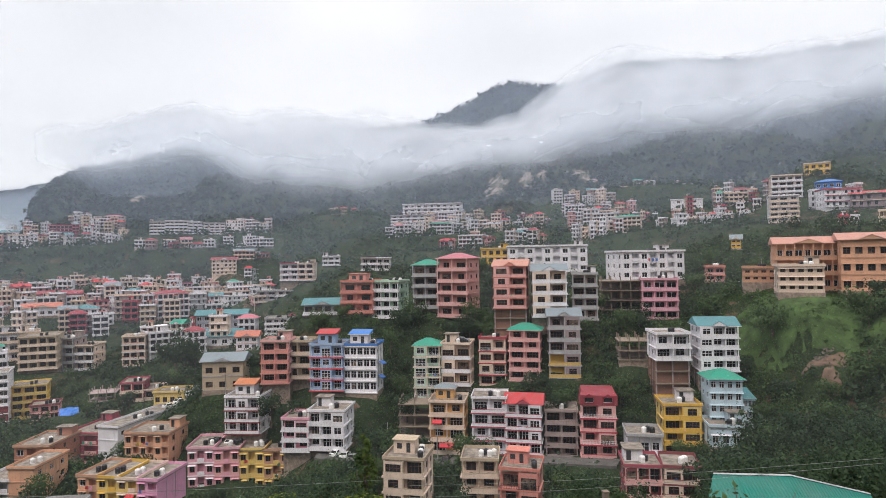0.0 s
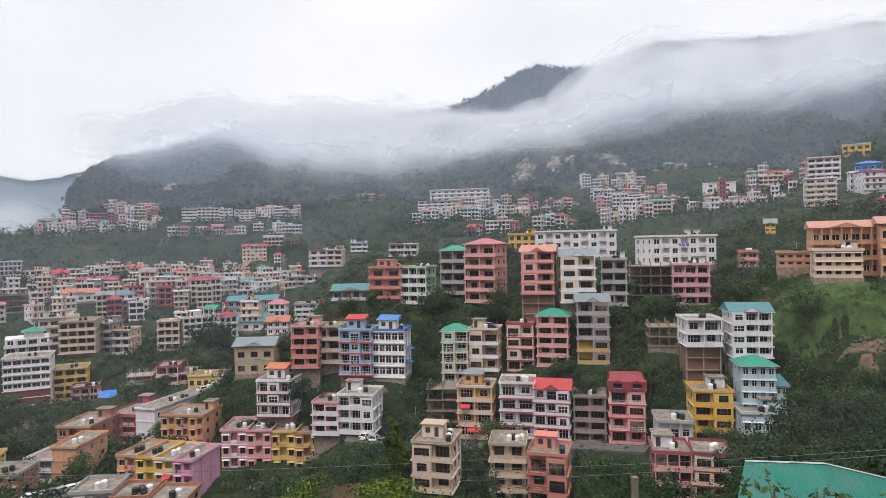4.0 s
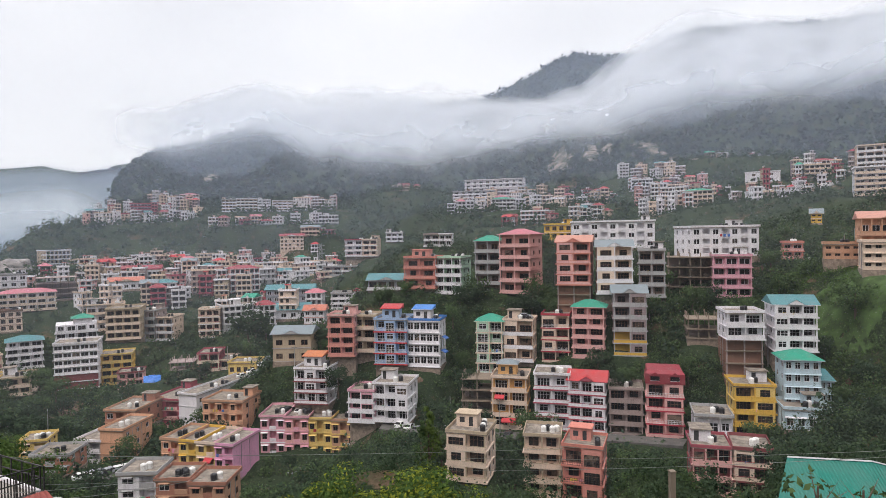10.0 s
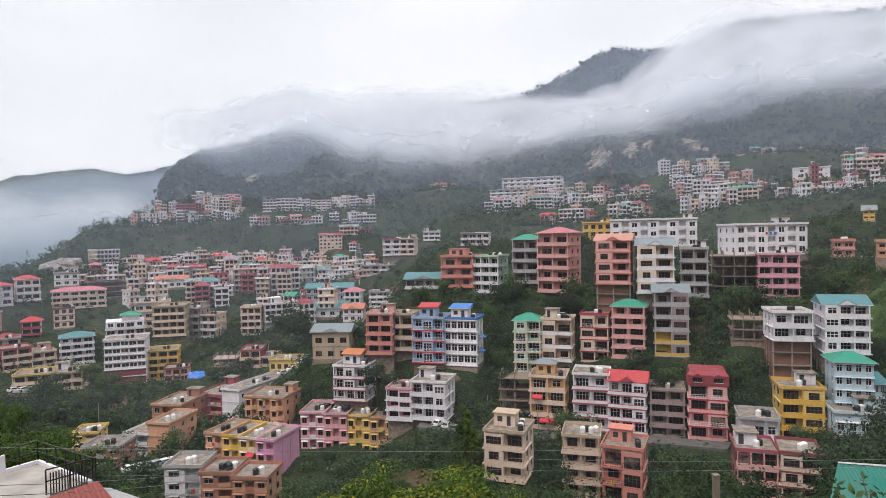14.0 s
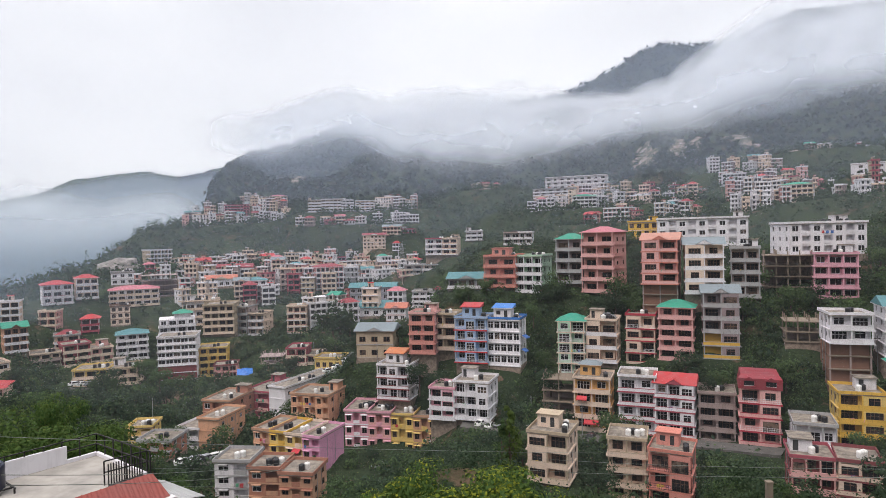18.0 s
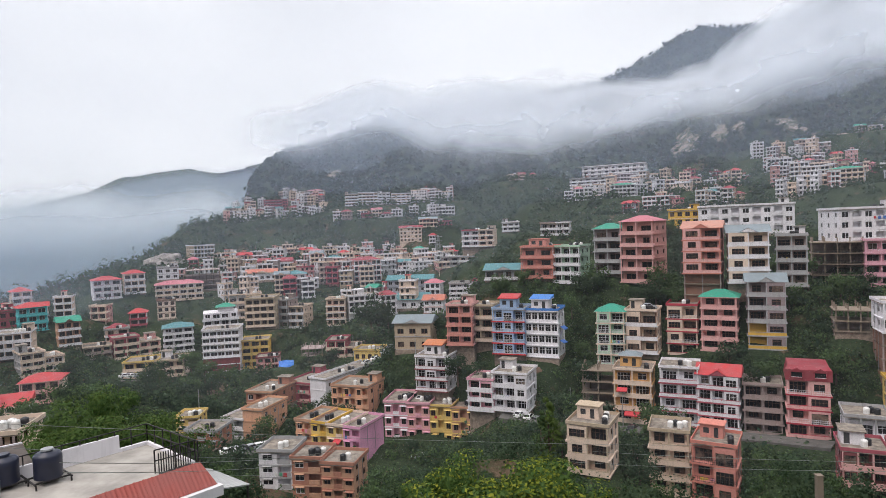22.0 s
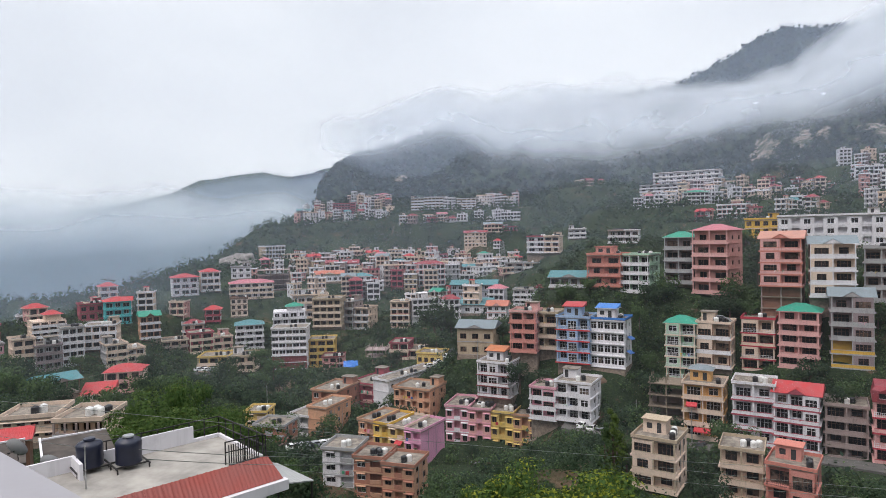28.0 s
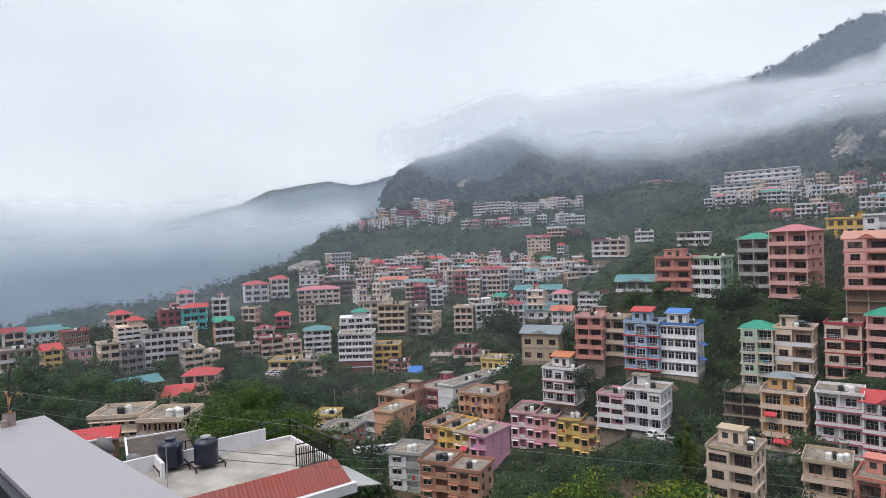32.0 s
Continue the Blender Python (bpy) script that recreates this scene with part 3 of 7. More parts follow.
terrace(-227, 468, 10.5, -139, 501, 10.5, 10, 2)
terrace(-155, 444, 1.0, -129, 452, 2.6, 5, 3)
terrace(-41, 479, 14.3, 76, 474, 21.0, 15, 3)
terrace(-1, 420, 4.4, 67, 415, 8.1, 9, 3)
terrace(-25, 520, 27.1, 36, 519, 33.2, 8, 2)
terrace(48, 518, 31.5, 85, 513, 25.9, 5, 2)
terrace(102, 551, 45.8, 149, 540, 42.1, 5, 4)
terrace(95, 461, 17.9, 138, 450, 19.3, 7, 5)
terrace(87, 411, 6.3, 121, 402, 7.7, 6, 5)
terrace(141, 459, 24.7, 164, 451, 16.5, 6, 3)
terrace(135, 388, 13.5, 163, 376, 16.1, 7, 3)
terrace(176, 403, 30.4, 202, 391, 29.0, 7, 4)
terrace(157, 368, 20.5, 184, 356, 20.5, 6, 2)
terrace(180, 301, 20.3, 202, 286, 18.8, 7, 3)
terrace(159, 255, 11.7, 173, 245, 9.4, 4, 2)
terrace(181, 614, 67.9, 242, 593, 65.5, 7, 2)
terrace(-107, 611, 43.1, -87, 614, 44.1, 3, 2)
# ground away from the houses
slope(84, 171, -17.4)
slope(96, 159, -13.6)
slope(98, 139, -12.7)
slope(72, 143, -25.0)
slope(80, 133, -23.4)
slope(86, 123, -23.0)
slope(58, 117, -32.9)
slope(63, 105, -30.8)
slope(64, 92, -28.0)
slope(45, 90, -34.2)
slope(49, 70, -26.9)
slope(21, 93, -35.9)
slope(1, 90, -36.2)
slope(-17, 109, -39.5)
slope(-16, 79, -31.2)
slope(-42, 118, -53.0)
slope(-56, 104, -48.9)
slope(-66, 100, -44.6)
slope(112, 201, -4.3)
slope(142, 218, 1.0)
slope(164, 251, 10.3)
slope(98, 241, -4.5)
slope(51, 183, -28.0)
slope(19, 184, -21.0)
slope(-168, 90, -35.5)
slope(-137, 84, -33.9)
slope(-115, 61, -28.2)
slope(-121, 113, -36.9)
slope(-128, 141, -45.8)
slope(-88, 82, -33.0)
slope(-139, 165, -48.7)
slope(-136, 173, -52.4)
slope(-287, 164, -27.4)
slope(-283, 189, -26.2)
slope(-297, 145, -32.7)
slope(-237, 216, -28.3)
slope(-57, 182, -33.9)
slope(-119, 191, -46.9)
slope(-92, 211, -36.5)
slope(-90, 217, -36.8)
slope(-113, 212, -37.4)
slope(-40, 237, -13.1)
slope(-80, 392, 3.5)
slope(-125, 412, -6.9)
slope(-244, 459, -6.1)
slope(-58, 477, 16.7)
slope(156, 538, 44.8)
slope(-224, 642, 36.5)
slope(-118, 711, 64.2)
slope(77, 716, 74.7)
slope(250, 654, 89.4)
slope(285, 435, 65.5)
slope(-380, 612, 40.1)
slope(-117, 91, -42.0)
slope(-123, 87, -40.2)
slope(-127, 106, -44.9)
slope(-112, 101, -42.3)
slope(-41, 124, -52.7)
slope(-48, 119, -51.1)
slope(-33, 124, -53.1)
slope(8, 98, -48.1)
slope(-6, 92, -41.7)
slope(2, 100, -48.3)
# roads and parked cars
road(5, (-30.6, 147.2, -46.1), (-19.9, 147.0, -47.0), (-6.6, 147.2, -48.0), (5.4, 147.2, -48.0), (22.4, 145.6, -47.5), (38.1, 138.1, -46.0))
road(4, (-88.4, 185.3, -47.1), (-82.5, 198.8, -45.3), (-77.3, 211.6, -43.6), (-77.8, 227.4, -39.8))
road(4, (-89.0, 121.1, -50.5), (-85.6, 130.7, -52.3), (-82.9, 143.0, -54.3))
road(4, (-165.0, 167.7, -47.0), (-152.3, 180.7, -49.6), (-141.6, 194.2, -53.4))
road(4, (82.0, 209.8, -11.1), (92.7, 202.0, -11.7), (101.3, 204.5, -10.6))
car(-25.9, 148.0, -46.43, 69, 'white')
car(-24.0, 148.4, -47.10, 82, 'white')
car(-22.1, 148.7, -47.76, 72, 'grey')
car(-18.0, 148.2, -46.61, 76, 'grey')
car(-14.5, 148.6, -47.32, 89, 'white')
car(-10.9, 148.9, -48.01, 78, 'dark')
car(-7.4, 149.1, -48.67, 91, 'white')
car(0.0, 148.3, -48.52, 74, 'dark')
car(4.7, 148.2, -48.57, 86, 'grey')
car(9.4, 148.0, -48.57, 75, 'white')
car(-84.7, 191.4, -44.75, 53, 'white')
car(-84.0, 197.3, -44.69, 66, 'white')
car(-83.3, 203.3, -44.55, 56, 'grey')
car(-82.3, 209.3, -44.33, 69, 'white')
car(-81.1, 215.3, -44.03, 60, 'dark')
car(-79.8, 221.3, -43.64, 50, 'red')
car(-90.2, 122.7, -50.63, 45, 'white')
car(-89.6, 124.8, -51.03, 59, 'grey')
car(-89.0, 126.9, -51.42, 49, 'dark')
car(-88.3, 129.0, -51.81, 62, 'grey')
car(-87.5, 131.1, -52.18, 53, 'white')
car(-86.8, 133.2, -52.55, 43, 'white')
car(-86.0, 135.3, -52.91, 56, 'grey')
car(-164.3, 169.8, -46.54, 63, 'white')
car(-162.7, 171.3, -46.81, 77, 'white')
car(-161.2, 172.8, -47.08, 67, 'grey')
car(-159.6, 174.3, -47.34, 80, 'white')
car(-157.9, 175.8, -47.60, 71, 'dark')
car(-156.3, 177.2, -47.85, 61, 'white')
car(-154.6, 178.7, -48.11, 75, 'white')
car(83.2, 210.4, -10.42, 37, 'white')
car(85.6, 209.5, -10.47, 51, 'white')
car(87.9, 208.5, -10.52, 41, 'grey')
car(90.2, 207.5, -10.57, 54, 'white')
car(92.4, 206.5, -10.61, 45, 'blue')
car(94.6, 205.5, -10.66, 35, 'white')
car(96.8, 204.5, -10.70, 49, 'white')
car(99.0, 203.5, -10.74, 39, 'grey')
car(-59.2, 161.8, -47.06, 69, 'dark')
car(-56.2, 162.9, -47.78, 82, 'white')
car(-53.1, 163.9, -48.49, 72, 'blue')
car(-50.0, 164.9, -49.19, 85, 'white')
car(-46.9, 165.8, -49.88, 75, 'dark')
car(-43.6, 166.7, -50.56, 65, 'white')
car(-81.0, 199.5, -42.79, 51, 'white')
car(-79.1, 200.2, -41.18, 65, 'grey')
road(7, (-58.1, 147.5, -57.4), (-48.4, 148.6, -58.2), (-35.6, 148.1, -58.8))
clear(-152, 128, 50, 8, 7)
clear(-148, 106, 54, 8, 7)
clear(-142, 111, 52, 6, 7)
clear(-49, 146, 19, 18, 7)
clear(-61, 122, 27, 16, 6)
clear(10, 115, -5, 13, 7)
clear(-7, 110, 4, 7, 6)
clear(34, 136, -14, 7, 5)
clear(22, 142, -9, 5, 5)
clear(70, 800, -5, 9, 44)
clear(109, 785, -8, 5, 30)
clear(128, 790, -9, 3, 18)
clear(173, 757, -13, 10, 14)
clear(-392, 799, 26, 5, 14)
car(-44.4, 148.3, -58.3, 20, 'white')
car(-52.2, 146.4, -57.8, 78, 'grey')
clear(-117, 193, 31, 4, 20)
clear(82.5, 134, -30, 4.5, 3.6)
clear(79.0, 127.5, -30, 2.2, 4.5)
CARS.append((5.0, 171.6, -34.2 + 3 * 3.55 + 0.18, 8, 'grey'))
# more rows
terrace(-213, 306, -24.9, -103, 358, -28.2, 12, 2)
terrace(-241, 338, -18.8, -111, 400, -22.2, 13, 2)
terrace(-233, 300, -29.0, -194, 327, -25.9, 6, 2)
terrace(-254, 310, -24.6, -228, 329, -20.6, 5, 2)
terrace(-170, 395, -29.2, -113, 415, -26.8, 7, 2)
terrace(-266, 370, -21.1, -130, 436, -24.1, 12, 2)
terrace(-38, 499, 20.7, 44, 498, 24.9, 9, 2)
terrace(101, 510, 31.6, 157, 496, 32.0, 8, 3)
terrace(134, 361, 13.1, 172, 345, 15.6, 7, 2)
terrace(-179, 278, -38.5, -150, 294, -32.3, 4, 3)
terrace(-132, 270, -36.3, -107, 281, -38.4, 4, 3)
terrace(-224, 200, -30.2, -201, 223, -36.4, 4, 2)
terrace(-256, 137, -32.2, -225, 183, -31.8, 7, 2)

terrace(-335, 495, 12.0, -290, 530, 18.0, 8, 4)
terrace(-330, 520, 20.0, -285, 548, 24.0, 8, 4)
terrace(-305, 505, 14.0, -262, 535, 20.0, 7, 3)

# ---- the hillside ----
# steep values past 90 degrees either way: unseen rise added behind, cutting frontal skylight
NEAR_SKYLINE = ((-180, 22), (-128, 20), (-112, 8), (-36, 2.4), (-34.2, 2.6), (-33.4, 3.4), (-32.6, 5.0), (-31.9, 6.1), (-30.3, 7.5), (-27, 8.3), (-19.6, 10.6), (-9, 11.4), (-2.1, 12.2), (1.5, 13.6),
                (3.6, 14.6), (6.3, 15.7), (8.9, 15.2), (12, 15.0), (15.9, 16.6), (21, 16.3), (26.8, 15.6), (36, 15.6), (50, 14), (90, 17), (180, 22))
FAR_SKYLINE = ((-180, 1.5), (-60, 1.5), (-52, 2.4), (-46, 3.8), (-43.5, 5.0), (-41, 5.5), (-38, 5.9), (-36, 5.6), (-32, 6.4), (-25, 6.4), (180, 2))
rng = random.Random(7)
for x0, y0, z0, x1, y1, z1, count, storeys in TERRACES:
    for i in range(count + 1):
        f = i / count
        slope(x0 + (x1 - x0) * f, y0 + (y1 - y0) * f, z0 + (z1 - z0) * f)
# beyond 95 degrees the ground climbs unseen, added to block skylight on the facades
for r, z in ((4, -13), (14, -15), (26, -20), (45, -27), (65, -33)):
    for az in range(-180, 180, 24):
        slope(r * math.sin(radians(az)), r * math.cos(radians(az)), z if abs(az) < 95 else -9 + 0.45 * r)
# the high controls past 90 degrees carry on that added unseen slope
for az, r, z in ((50, 90, -25), (50, 150, -10), (50, 260, 12), (60, 420, 45), (48, 420, 55), (-75, 90, -38), (-80, 180, -48), (-80, 300, -60), (-100, 150, -40), (100, 150, 30), (150, 150, 62), (180, 150, 62), (-150, 150, 55), (180, 260, 115), (130, 260, 95), (-140, 260, 90),
                 (90, 400, 80), (180, 400, 180), (130, 420, 160), (-140, 400, 140), (-115, 300, -10)):
    slope(r * math.sin(radians(az)), r * math.cos(radians(az)), z)
CTL = np.array(CONTROLS)


def ground(x, y):
    """Height of the hillside: terraces in the town, then the valley and the mountain behind it; plus an unseen rise
    added behind the camera.
    """
    x, y = np.asarray(x, float).ravel(), np.asarray(y, float).ravel()
    out = np.empty_like(x)
    az_t, el_t = np.array(NEAR_SKYLINE).T
    az_f, el_f = np.array(FAR_SKYLINE).T
    for k in range(0, len(x), 4000):
        xs, ys = x[k:k + 4000], y[k:k + 4000]
        d2 = (xs[:, None] - CTL[None, :, 0]) ** 2 + (ys[:, None] - CTL[None, :, 1]) ** 2
        w = 1.0 / (d2 + 20.0) ** 2
        town = (w * CTL[None, :, 2]).sum(1) / w.sum(1)
        r, az = np.hypot(xs, ys), np.degrees(np.arctan2(xs, ys))
        left = np.clip((-33.6 - az) / 1.2, 0, 1) * np.clip((az + 128) / 14, 0, 1)
        crest = np.interp(az, (-90, -64, -50, -46, -40, -34), (260, 345, 430, 470, 560, 700))
        far_r = 1250.0
        crown = far_r * np.tan(np.radians(np.interp(az, az_t, el_t)))
        crown_far = 2900 * np.tan(np.radians(np.interp(az, az_f, el_f)))
        f = np.clip((r - 640) / (far_r - 640), 0, 1.25)
        rise = np.where(f <= 1, 45 + (crown - 45) * f ** 1.25, crown - (f - 1) * 900)
        q = np.clip((r - 1900) / 1000, 0, 1)
        rise = np.where((r > 1400) & (az < -20), np.maximum(rise, crown_far * q - 300 * (1 - q)), rise)
        rough = np.sin(az * 0.45 + r * 0.004) * 13 + np.sin(az * 1.15 - r * 0.007) * 5 + np.sin(az * 0.21 - r * 0.011) * 8
        rise = rise + rough * np.clip(f * 3, 0, 1) * np.clip((1.0 - f) * 5, 0, 1)
        over = np.clip((r - crest) / 70, 0, 1)
        drop = town * (1 - over) + (-75 - np.clip(r - crest, 0, 420) * 0.55) * over
        beyond = np.clip((r - crest - 500) / 1800, 0, 1)
        valley = drop * (1 - beyond) + crown_far * beyond ** 1.6 - 260 * beyond * (1 - beyond) - np.clip(r - 3000, 0, 2000) * 0.4
        s = np.clip((r - 600) / 160, 0, 1)
        s = s * s * (3 - 2 * s)
        hill = town * (1 - s) + rise * s
        out[k:k + 4000] = hill * (1 - left) + np.where(r < crest, town, valley) * left
    return out


def height(x, y):
    return float(ground([x], [y])[0])


def hill_material():
    m, n, l, b = nodes_of("grassy_hillside")
    geo = n.new("ShaderNodeNewGeometry")
    pos = geo.outputs["Position"]
    g = mix_node(n, l, ramp_node(n, l, noise_node(n, l, pos, 0.06, 6), 0.35, 0.65), (0.024, 0.038, 0.023), (0.050, 0.070, 0.036))
    g = mix_node(n, l, ramp_node(n, l, noise_node(n, l, pos, 1.1, 6, 0.7), 0.35, 0.7), g, (0.018, 0.034, 0.016))
    soil = ramp_node(n, l, noise_node(n, l, pos, 0.035, 5, 0.6), 0.62, 0.68)
    g = mix_node(n, l, soil, g, (0.15, 0.10, 0.07))
    l.new(g, b.inputs["Base Color"])
    b.inputs["Roughness"].default_value = 0.95
    b.inputs["Specular IOR Level"].default_value = 0.1
    tuft = ramp_node(n, l, noise_node(n, l, pos, 2.6, 5, 0.75), 0.52, 0.66)
    g = mix_node(n, l, tuft, g, (0.068, 0.102, 0.036))
    worn = ramp_node(n, l, noise_node(n, l, pos, 0.16, 6, 0.7), 0.60, 0.66)
    g = mix_node(n, l, worn, g, (0.13, 0.092, 0.062))
    l.new(g, b.inputs["Base Color"])
    bump_node(n, l, noise_node(n, l, pos, 0.7, 6, 0.7), 1.0, 1.2, b)
    return m


HILL = hill_material()
radii = np.concatenate([np.linspace(0.5, 60, 26)[:-1], np.linspace(60, 300, 110)[:-1], np.linspace(300, 700, 70)[:-1], np.geomspace(700, 4700, 60)])
angles = np.concatenate([np.linspace(-180, -75, 40)[:-1], np.linspace(-75, 45, 320)[:-1], np.linspace(45, 180, 50)[:-1]])
rr, aa = np.meshgrid(radii, np.radians(angles), indexing="ij")
gx, gy = rr * np.sin(aa), rr * np.cos(aa)
gz = ground(gx, gy).reshape(gx.shape)
nr, na = gx.shape
idx = np.arange(nr * na).reshape(nr, na)
nxt = np.roll(idx, -1, axis=1)
quads = np.stack([idx[:-1], idx[1:], nxt[1:], nxt[:-1]], -1).reshape(-1, 4)[:, ::-1]
ground_mesh = bpy.data.meshes.new("ground")
ground_mesh.from_pydata(np.stack([gx.ravel(), gy.ravel(), gz.ravel()], -1).tolist(), [], quads.tolist())
ground_mesh.materials.append(HILL)
ground_mesh.polygons.foreach_set("use_smooth", [True] * len(ground_mesh.polygons))
tagged(new("ground", ground_mesh), "steep green hillside with terraces and bare soil", "hillside", kind="structure")

# ---- houses ----
def window_mesh(w, h, wood=False):
    def build():
        g = Geo()
        t = 0.07
        bars = max(2, round(w / 0.8))
        holes = []
        for i in range(bars):
            a0, a1 = t / 2 + i * (w - t) / bars + t / 2, t / 2 + (i + 1) * (w - t) / bars - t / 2
            holes += [(a0, a1, t, h * 0.66), (a0, a1, h * 0.66 + 0.06, h - t)]
        g.facade((0, 0, 0), (1, 0, 0), (0, -1, 0), w, h, holes, 0.06)
        back = [i for i in range(len(g.f)) if all(abs(g.v[k][1] - 0.06) < 1e-6 for k in g.f[i])]
        for i in reversed(back):
            del g.f[i], g.m[i]
        return g.mesh("window_frame", WOODEN if wood else PAINT["white"], weld=True)
    return shared(("win", round(w, 2), round(h, 2), wood), build)


def pane_mesh(w, h):
    def build():
        g = Geo()
        g.box(0.07, w - 0.07, 0.03, 0.045, 0.07, h - 0.07)
        return g.mesh("pane", GLASS)
    return shared(("pane", round(w, 2), round(h, 2)), build)


def flat_window_mesh(w, h, wood=False):
    """Frame and pane of a window seen from far away, in one mesh."""
    def build():
        g = Geo()
        t = 0.09
        g.facade((0, 0, 0), (1, 0, 0), (0, -1, 0), w, h, [(t, w / 2 - t / 2, t, h - t), (w / 2 + t / 2, w - t, t, h - t)], 0.06, 0, 0, 1)
        return g.mesh("window", WOODEN if wood else PAINT["white"], GLASS, weld=True)
    return shared(("flatwin", round(w, 2), round(h, 2), wood), build)


def rail_mesh(w, d, kind, key, mats):
    """A balcony's front: a low parapet with a coping, or bars between rails; with its returns."""
    def build():
        g = Geo()
        if kind == "solid":
            for x0, x1, y0, y1 in ((0, w, 0, 0.1), (0, 0.1, 0.1, d), (w - 0.1, w, 0.1, d)):
                g.box(x0, x1, y0, y1, 0, 0.74)
            g.box(-0.03, w + 0.03, -0.03, 0.14, 0.74, 0.83, 1)
        else:
            for z in (0.08, 0.5, 0.92):
                g.box(0, w, 0, 0.05, z, z + 0.05)
                g.box(0, 0.05, 0.05, d, z, z + 0.05)
                g.box(w - 0.05, w, 0.05, d, z, z + 0.05)
            n = max(4, int(w / 0.32))
            for i in range(n + 1):
                x = i * (w - 0.04) / n
                g.box(x, x + 0.04, 0.005, 0.045, 0, 0.94)
        return g.mesh("railing", *mats)
    return shared(("rail", round(w, 2), round(d, 2), kind, key), build)


def tank_mesh(r, h, black):
    def build():
        g = Geo()
        prof = ((0, r), (0.06 * h, r), (0.3 * h, r * 0.985), (0.33 * h, r), (0.58 * h, r * 0.985), (0.61 * h, r), (0.8 * h, r), (0.9 * h, r * 0.86), (0.94 * h, r * 0.42), (h, r * 0.40))
        for (z0, r0), (z1, r1) in zip(prof, prof[1:]):
            g.tube(0, 0, z0, z1, r0, r1, 18, cap=(z1 == h))
        me = g.mesh("water_tank", BLACK_TANK if black else WHITE_TANK, weld=True)
        me.polygons.foreach_set("use_smooth", [len(p.vertices) == 4 for p in me.polygons])
        return me
    return shared(("tank", r, h, black), build)


def water_tank(x, y, z, black, r=0.55, h=1.25):
    t = new("water_tank", tank_mesh(r, h, black))
    t.matrix_basis = pose(x, y, z)
    tagged(t, ("black" if black else "white") + " plastic water tank on a flat roof", "water tank", "rooftop water tanks")


def roof_geo(kind, w, d, over, rise):
    g = Geo()
    x0, x1, y0, y1 = -w / 2 - over, w / 2 + over, -over, d + over
    t = 0.14
    if kind == "hip":
        k = min(w, d) * 0.5
        ym = (y0 + y1) / 2
        a, b = (x0 + k, ym, rise), (x1 - k, ym, rise)
        if x1 - x0 < 2 * k:
            a = b = (0, ym, rise)
        for q in (((x0, y0, 0), (x1, y0, 0), b, a), ((x1, y1, 0), (x0, y1, 0), a, b), ((x0, y1, 0), (x0, y0, 0), a), ((x1, y0, 0), (x1, y1, 0), b)):
            p = [q[0]]
            for c in q[1:]:
                if c != p[-1]:
                    p.append(c)
            g.poly(p)
    elif kind == "gable":
        ym = (y0 + y1) / 2
        for q in (((x0, y0, 0), (x1, y0, 0), (x1, ym, rise), (x0, ym, rise)), ((x1, y1, 0), (x0, y1, 0), (x0, ym, rise), (x1, ym, rise)),
                  ((x0, y1, 0), (x0, y0, 0), (x0, ym, rise)), ((x1, y0, 0), (x1, y1, 0), (x1, ym, rise))):
            g.poly(q)
        # a small gable to the front
        c, gw = 0.0, w * 0.22
        h = rise * 0.62
        g.poly([(c - gw, y0 - 0.25, 0.02), (c, y0 - 0.25, h), (c, ym - 0.1, h), (c - gw, y0 + 0.4, 0.1)])
        g.poly([(c, y0 - 0.25, h), (c + gw, y0 - 0.25, 0.02), (c + gw, y0 + 0.4, 0.1), (c, ym - 0.1, h)])
        g.poly([(c - gw * 0.92, y0 - 0.18, 0.02), (c + gw * 0.92, y0 - 0.18, 0.02), (c, y0 - 0.18, h * 0.93)], 1)
    else:
        g.poly([(x0, y0, 0), (x1, y0, 0), (x1, y1, rise), (x0, y1, rise)])
        g.poly([(x0, y1, rise), (x0, y1, 0), (x0, y0, 0)])
        g.poly([(x1, y0, 0), (x1, y1, 0), (x1, y1, rise)])
    g.box(x0, x1, y0, y1, -t, -0.004, 1)
    return g


STOREY_WORDS = {1: "single-storey", 2: "two-storey", 3: "three-storey", 4: "four-storey", 5: "five-storey", 6: "six-storey"}
LOOKS = {"bal": "with balconies", "win": "with rows of windows", "glass": "with glazed balconies", "skel": "unfinished concrete frame", "arch": "with arched windows", "blank": "with a blank end wall", "log": "with open loggias"}
COLOUR_WORDS = {"dust": "dusty grey-brown", "dusk": "dark grey", "rose": "dull rose", "ice": "pale ice-blue", "blush": "pale pink", "greyblue": "grey-blue", "sky": "light blue", "rosewood": "dark red",
                "straw": "straw-yellow", "rustred": "rust-red", "turq": "turquoise", "magenta": "bright pink", "brick": "brick-red", "mint": "mint-green", "sand": "sand-coloured"}
# plain dark paint behind openings: stands for panes and for shade in recesses
DARK_BACK = PAINT["dark"]


